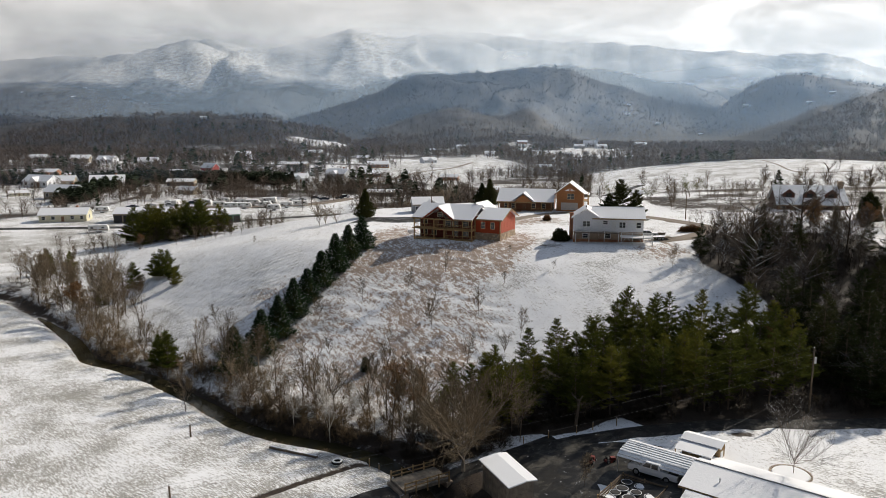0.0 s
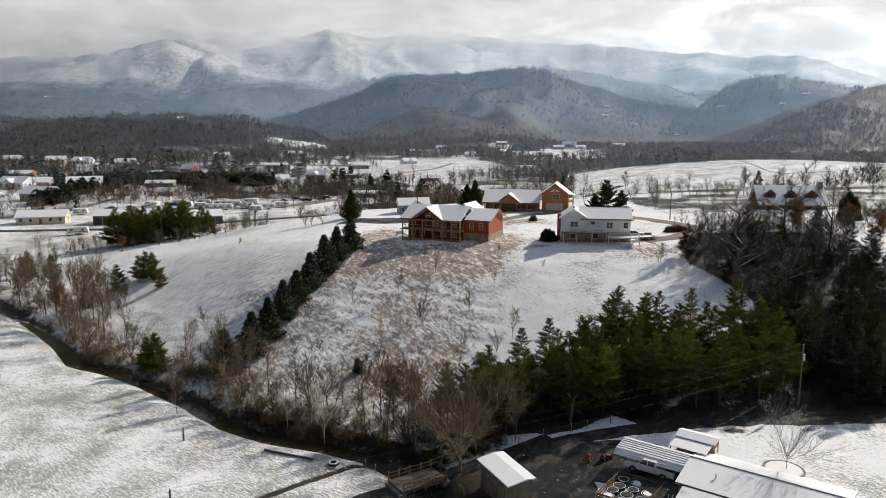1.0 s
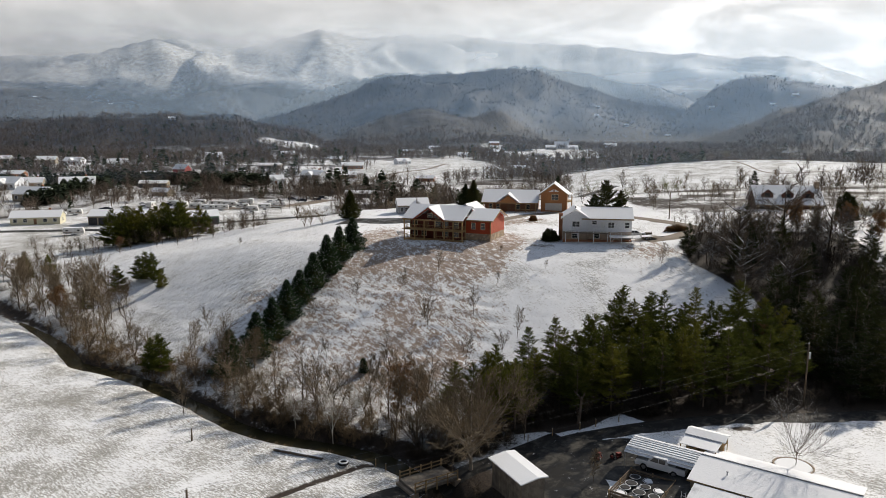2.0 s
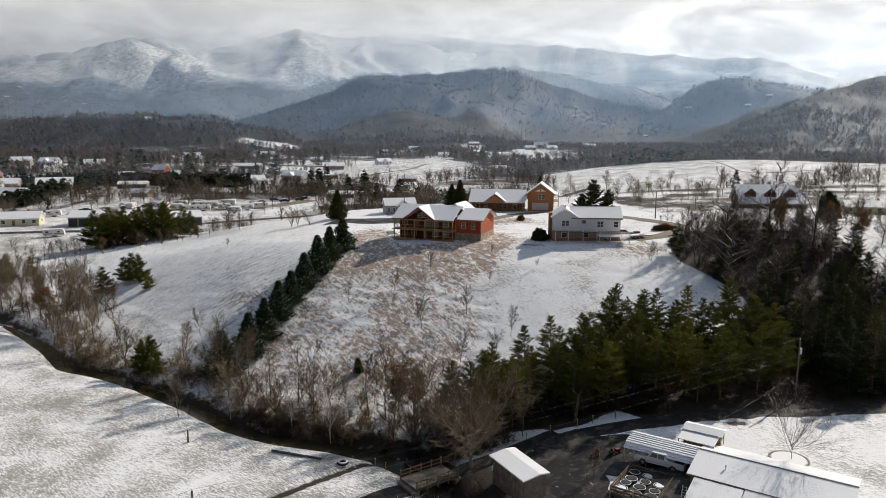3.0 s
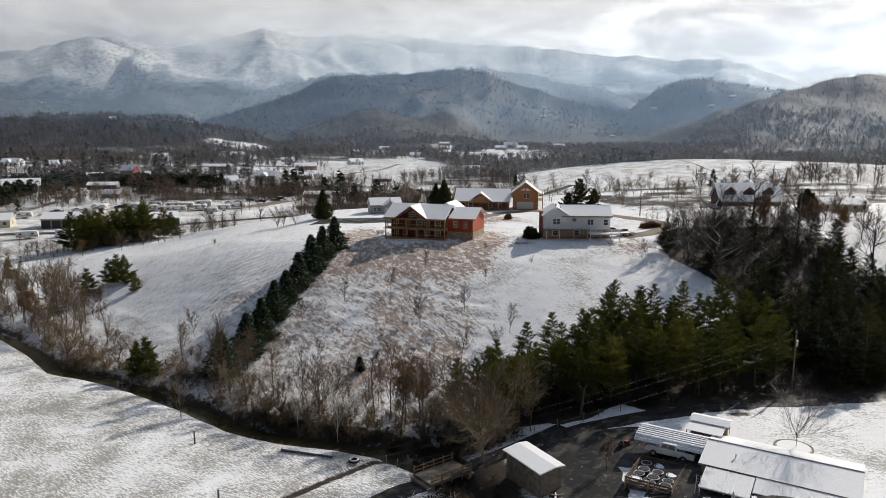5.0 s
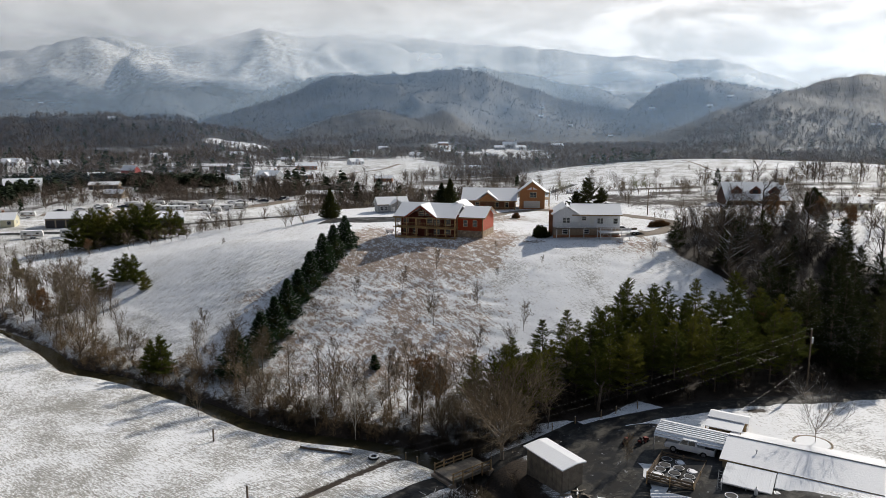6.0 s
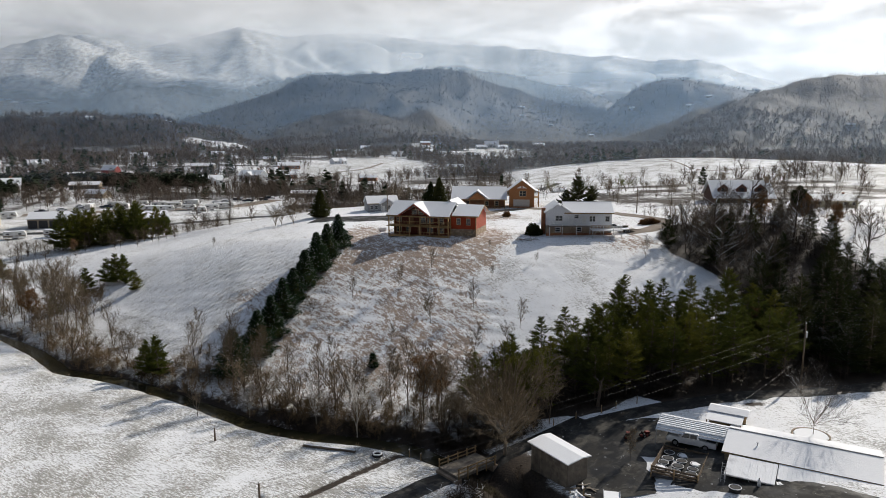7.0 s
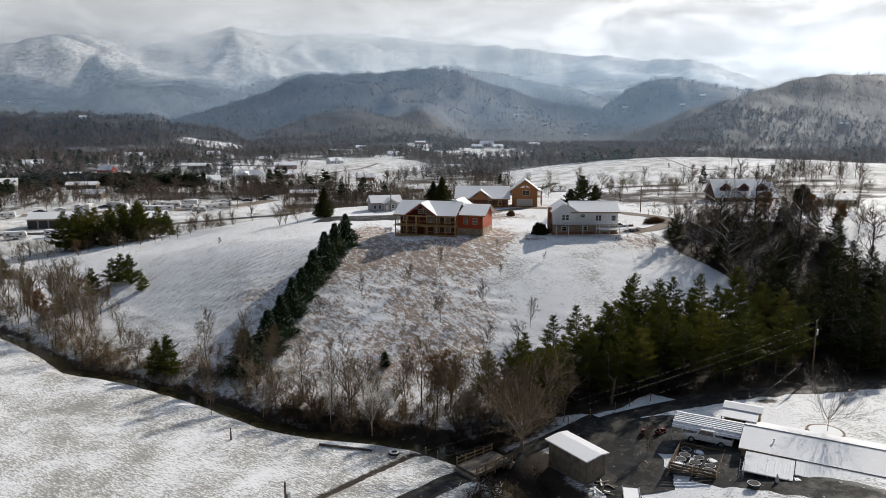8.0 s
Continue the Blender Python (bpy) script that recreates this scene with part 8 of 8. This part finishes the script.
CR = CREEK[2:18]
x, y = along(CR, 620, 1.4, 8.0)
woods("bank_brush", "brush", bush_t, x, y, rs.uniform(0.8, 3.2, len(x)), "tangled brown brush on the creek bank")
x, y = along(CR, 380, 1.2, 4.2)
x, y = x[x > -34], y[x > -34]
woods("bank_brush", "wood_brush", bush_t, x, y, rs.uniform(0.6, 2.2, len(x)), "dark tangled brush along the creek's edge")
x, y = along(CR[8:], 150, 3.0, 12.0)
woods("bank_brush", "brush", bush_t, x, y, rs.uniform(1.0, 3.4, len(x)), "tangled brown brush below the slope")
x, y = along(CR, 90, -2.6, -1.4)
woods("bank_brush", "brush", bush_t, x, y, rs.uniform(0.3, 0.9, len(x)), "low dry weeds on the field bank")
x, y = rs.uniform(-7, 5, 110), rs.uniform(71, 80, 110)
ok = (np.abs(line_dist(CREEK, x, y)) > 1.3) & (line_dist(ROAD, x, y) > 3.0) & (x < 3.5)
woods("bank_brush", "wood_brush", bush_t, x[ok], y[ok], rs.uniform(0.8, 3.0, ok.sum()), "tangled dark brush beside the bridge")
x, y = rs.uniform(-6, 9, 260), rs.uniform(86, 94, 260)
ok = (line_dist(ROAD, x, y) > 2.6) & (line_dist(CREEK, x, y) > 1.5)
woods("bank_brush", "wood_brush", bush_t, x[ok], y[ok], rs.uniform(0.8, 2.8, ok.sum()), "tangled dark brush between creek and lane")
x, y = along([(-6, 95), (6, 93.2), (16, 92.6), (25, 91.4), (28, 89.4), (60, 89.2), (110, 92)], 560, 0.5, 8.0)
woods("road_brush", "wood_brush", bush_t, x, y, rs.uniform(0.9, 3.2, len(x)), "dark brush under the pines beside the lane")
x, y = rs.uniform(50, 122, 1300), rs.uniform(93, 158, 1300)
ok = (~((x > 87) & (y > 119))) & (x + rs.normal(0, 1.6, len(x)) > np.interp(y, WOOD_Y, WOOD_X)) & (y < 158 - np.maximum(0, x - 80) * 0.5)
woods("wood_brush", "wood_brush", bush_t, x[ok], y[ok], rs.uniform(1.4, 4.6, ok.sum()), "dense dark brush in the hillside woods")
x, y = valley_spots(6500, 300, 600, 0.45)
woods("valley_trees", "valley_bare", full_t, x, y, rs.uniform(6, 13, len(x)), "bare brown trees scattered through the snowy valley")
x, y = valley_spots(24000, 600, 1350, 0.42)
woods("valley_trees", "valley_bare", mid_t, x, y, rs.uniform(7, 14, len(x)), "bare brown trees scattered through the snowy valley")
x, y = valley_spots(1500, 330, 1250, 0.56)
woods("valley_evergreens", "far_green", green_t, x, y, rs.uniform(4, 12, len(x)), "dark evergreens among the valley houses")
x, y = valley_spots(500, 420, 900, 0.5, True)
woods("valley_evergreens", "far_green", green_t, x, y, rs.uniform(6, 13, len(x)), "dark evergreens among the valley houses")
# long dark hedge of evergreens across the valley
x, y = along([(-196, 370), (-208, 420), (-216, 470), (-214, 500)], 420, -7, 7)
woods("evergreen_belt", "far_green", green_t, x, y, rs.uniform(4, 8.5, len(x)), "dense dark evergreen belt beside valley houses")
x, y = along([(-300, 486), (-214, 508), (-175, 505), (-142, 490), (-104, 484)], 620, -8, 8)
woods("evergreen_belt", "far_green", green_t, x, y, rs.uniform(4.5, 9, len(x)), "dense dark evergreen belt behind the camper lot")
# trees on the crest of the right-hand meadow
u_ = rs.uniform(0, 1, 420)
woods("meadow_trees", "valley_bare", mid_t, 90 + 520 * u_, 670 + 40 * np.sin(u_ * 9) + rs.normal(0, 24, 420), rs.uniform(6, 12, 420), "bare trees behind the snowy meadow")


def slope_spots(n, r0, r1):
    a = np.radians(rs.uniform(-42, 52, n))
    r = np.sqrt(rs.uniform(r0 ** 2, r1 ** 2, n))
    x, y = r * np.sin(a), r * np.cos(a)
    ok = land(x, y)[1] > rs.uniform(0.1, 0.6, n)
    return x[ok], y[ok]


few_b = [far_tree_template(40 + i, 8, False, 0.02) * np.array([1.5, 1.5, 1.0]) for i in range(3)]
for t in few_b:
    t[1:, :2] += (t[1:, :2] - t[1:, :2].mean(1, keepdims=True)) * np.array([1.8, 1.8, 0.0])
few_g = [far_tree_template(50 + i, 9, True) * np.array([1.3, 1.3, 1.0]) for i in range(2)]
x, y = slope_spots(15000, 950, 1750)
woods("hill_woods", "far_bare", [far_tree_template(70 + i, 15, False, 0.013) for i in range(4)], x, y, rs.uniform(6, 11, len(x)), "bare winter woods on the near foothills")
x, y = slope_spots(16000, 1750, 2700)
woods("hill_woods", "far_bare", few_b, x, y, rs.uniform(7, 12, len(x)), "bare winter woods on the foothills")
x, y = along([(150, 536), (175, 532), (195, 528), (212, 520)], 34, -8, 8)
woods("meadow_evergreens", "far_green", green_t, x, y, rs.uniform(4, 9, len(x)), "dark evergreens along the crest of the meadow")
x, y = slope_spots(420, 950, 2600)
woods("hill_evergreens", "far_green", few_g, x, y, rs.uniform(7, 13, len(x)), "scattered evergreens on the foothills")

# ======== mist before the mountains: added sheets whose tint stands for aerial haze ===
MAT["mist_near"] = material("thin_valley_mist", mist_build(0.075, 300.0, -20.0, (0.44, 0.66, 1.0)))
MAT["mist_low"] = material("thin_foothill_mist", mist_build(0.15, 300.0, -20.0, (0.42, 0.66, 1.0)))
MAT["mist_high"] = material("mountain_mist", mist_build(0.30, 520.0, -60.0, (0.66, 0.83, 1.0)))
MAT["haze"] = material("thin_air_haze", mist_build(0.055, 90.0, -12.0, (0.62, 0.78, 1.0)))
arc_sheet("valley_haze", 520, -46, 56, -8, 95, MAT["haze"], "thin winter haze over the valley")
MAT["cloud"] = material("cloud_bank", cloud_build)
arc_sheet("cloud_bank", 3050, -46, 32, 170, 830, MAT["cloud"], "low grey cloud round the mountain tops")
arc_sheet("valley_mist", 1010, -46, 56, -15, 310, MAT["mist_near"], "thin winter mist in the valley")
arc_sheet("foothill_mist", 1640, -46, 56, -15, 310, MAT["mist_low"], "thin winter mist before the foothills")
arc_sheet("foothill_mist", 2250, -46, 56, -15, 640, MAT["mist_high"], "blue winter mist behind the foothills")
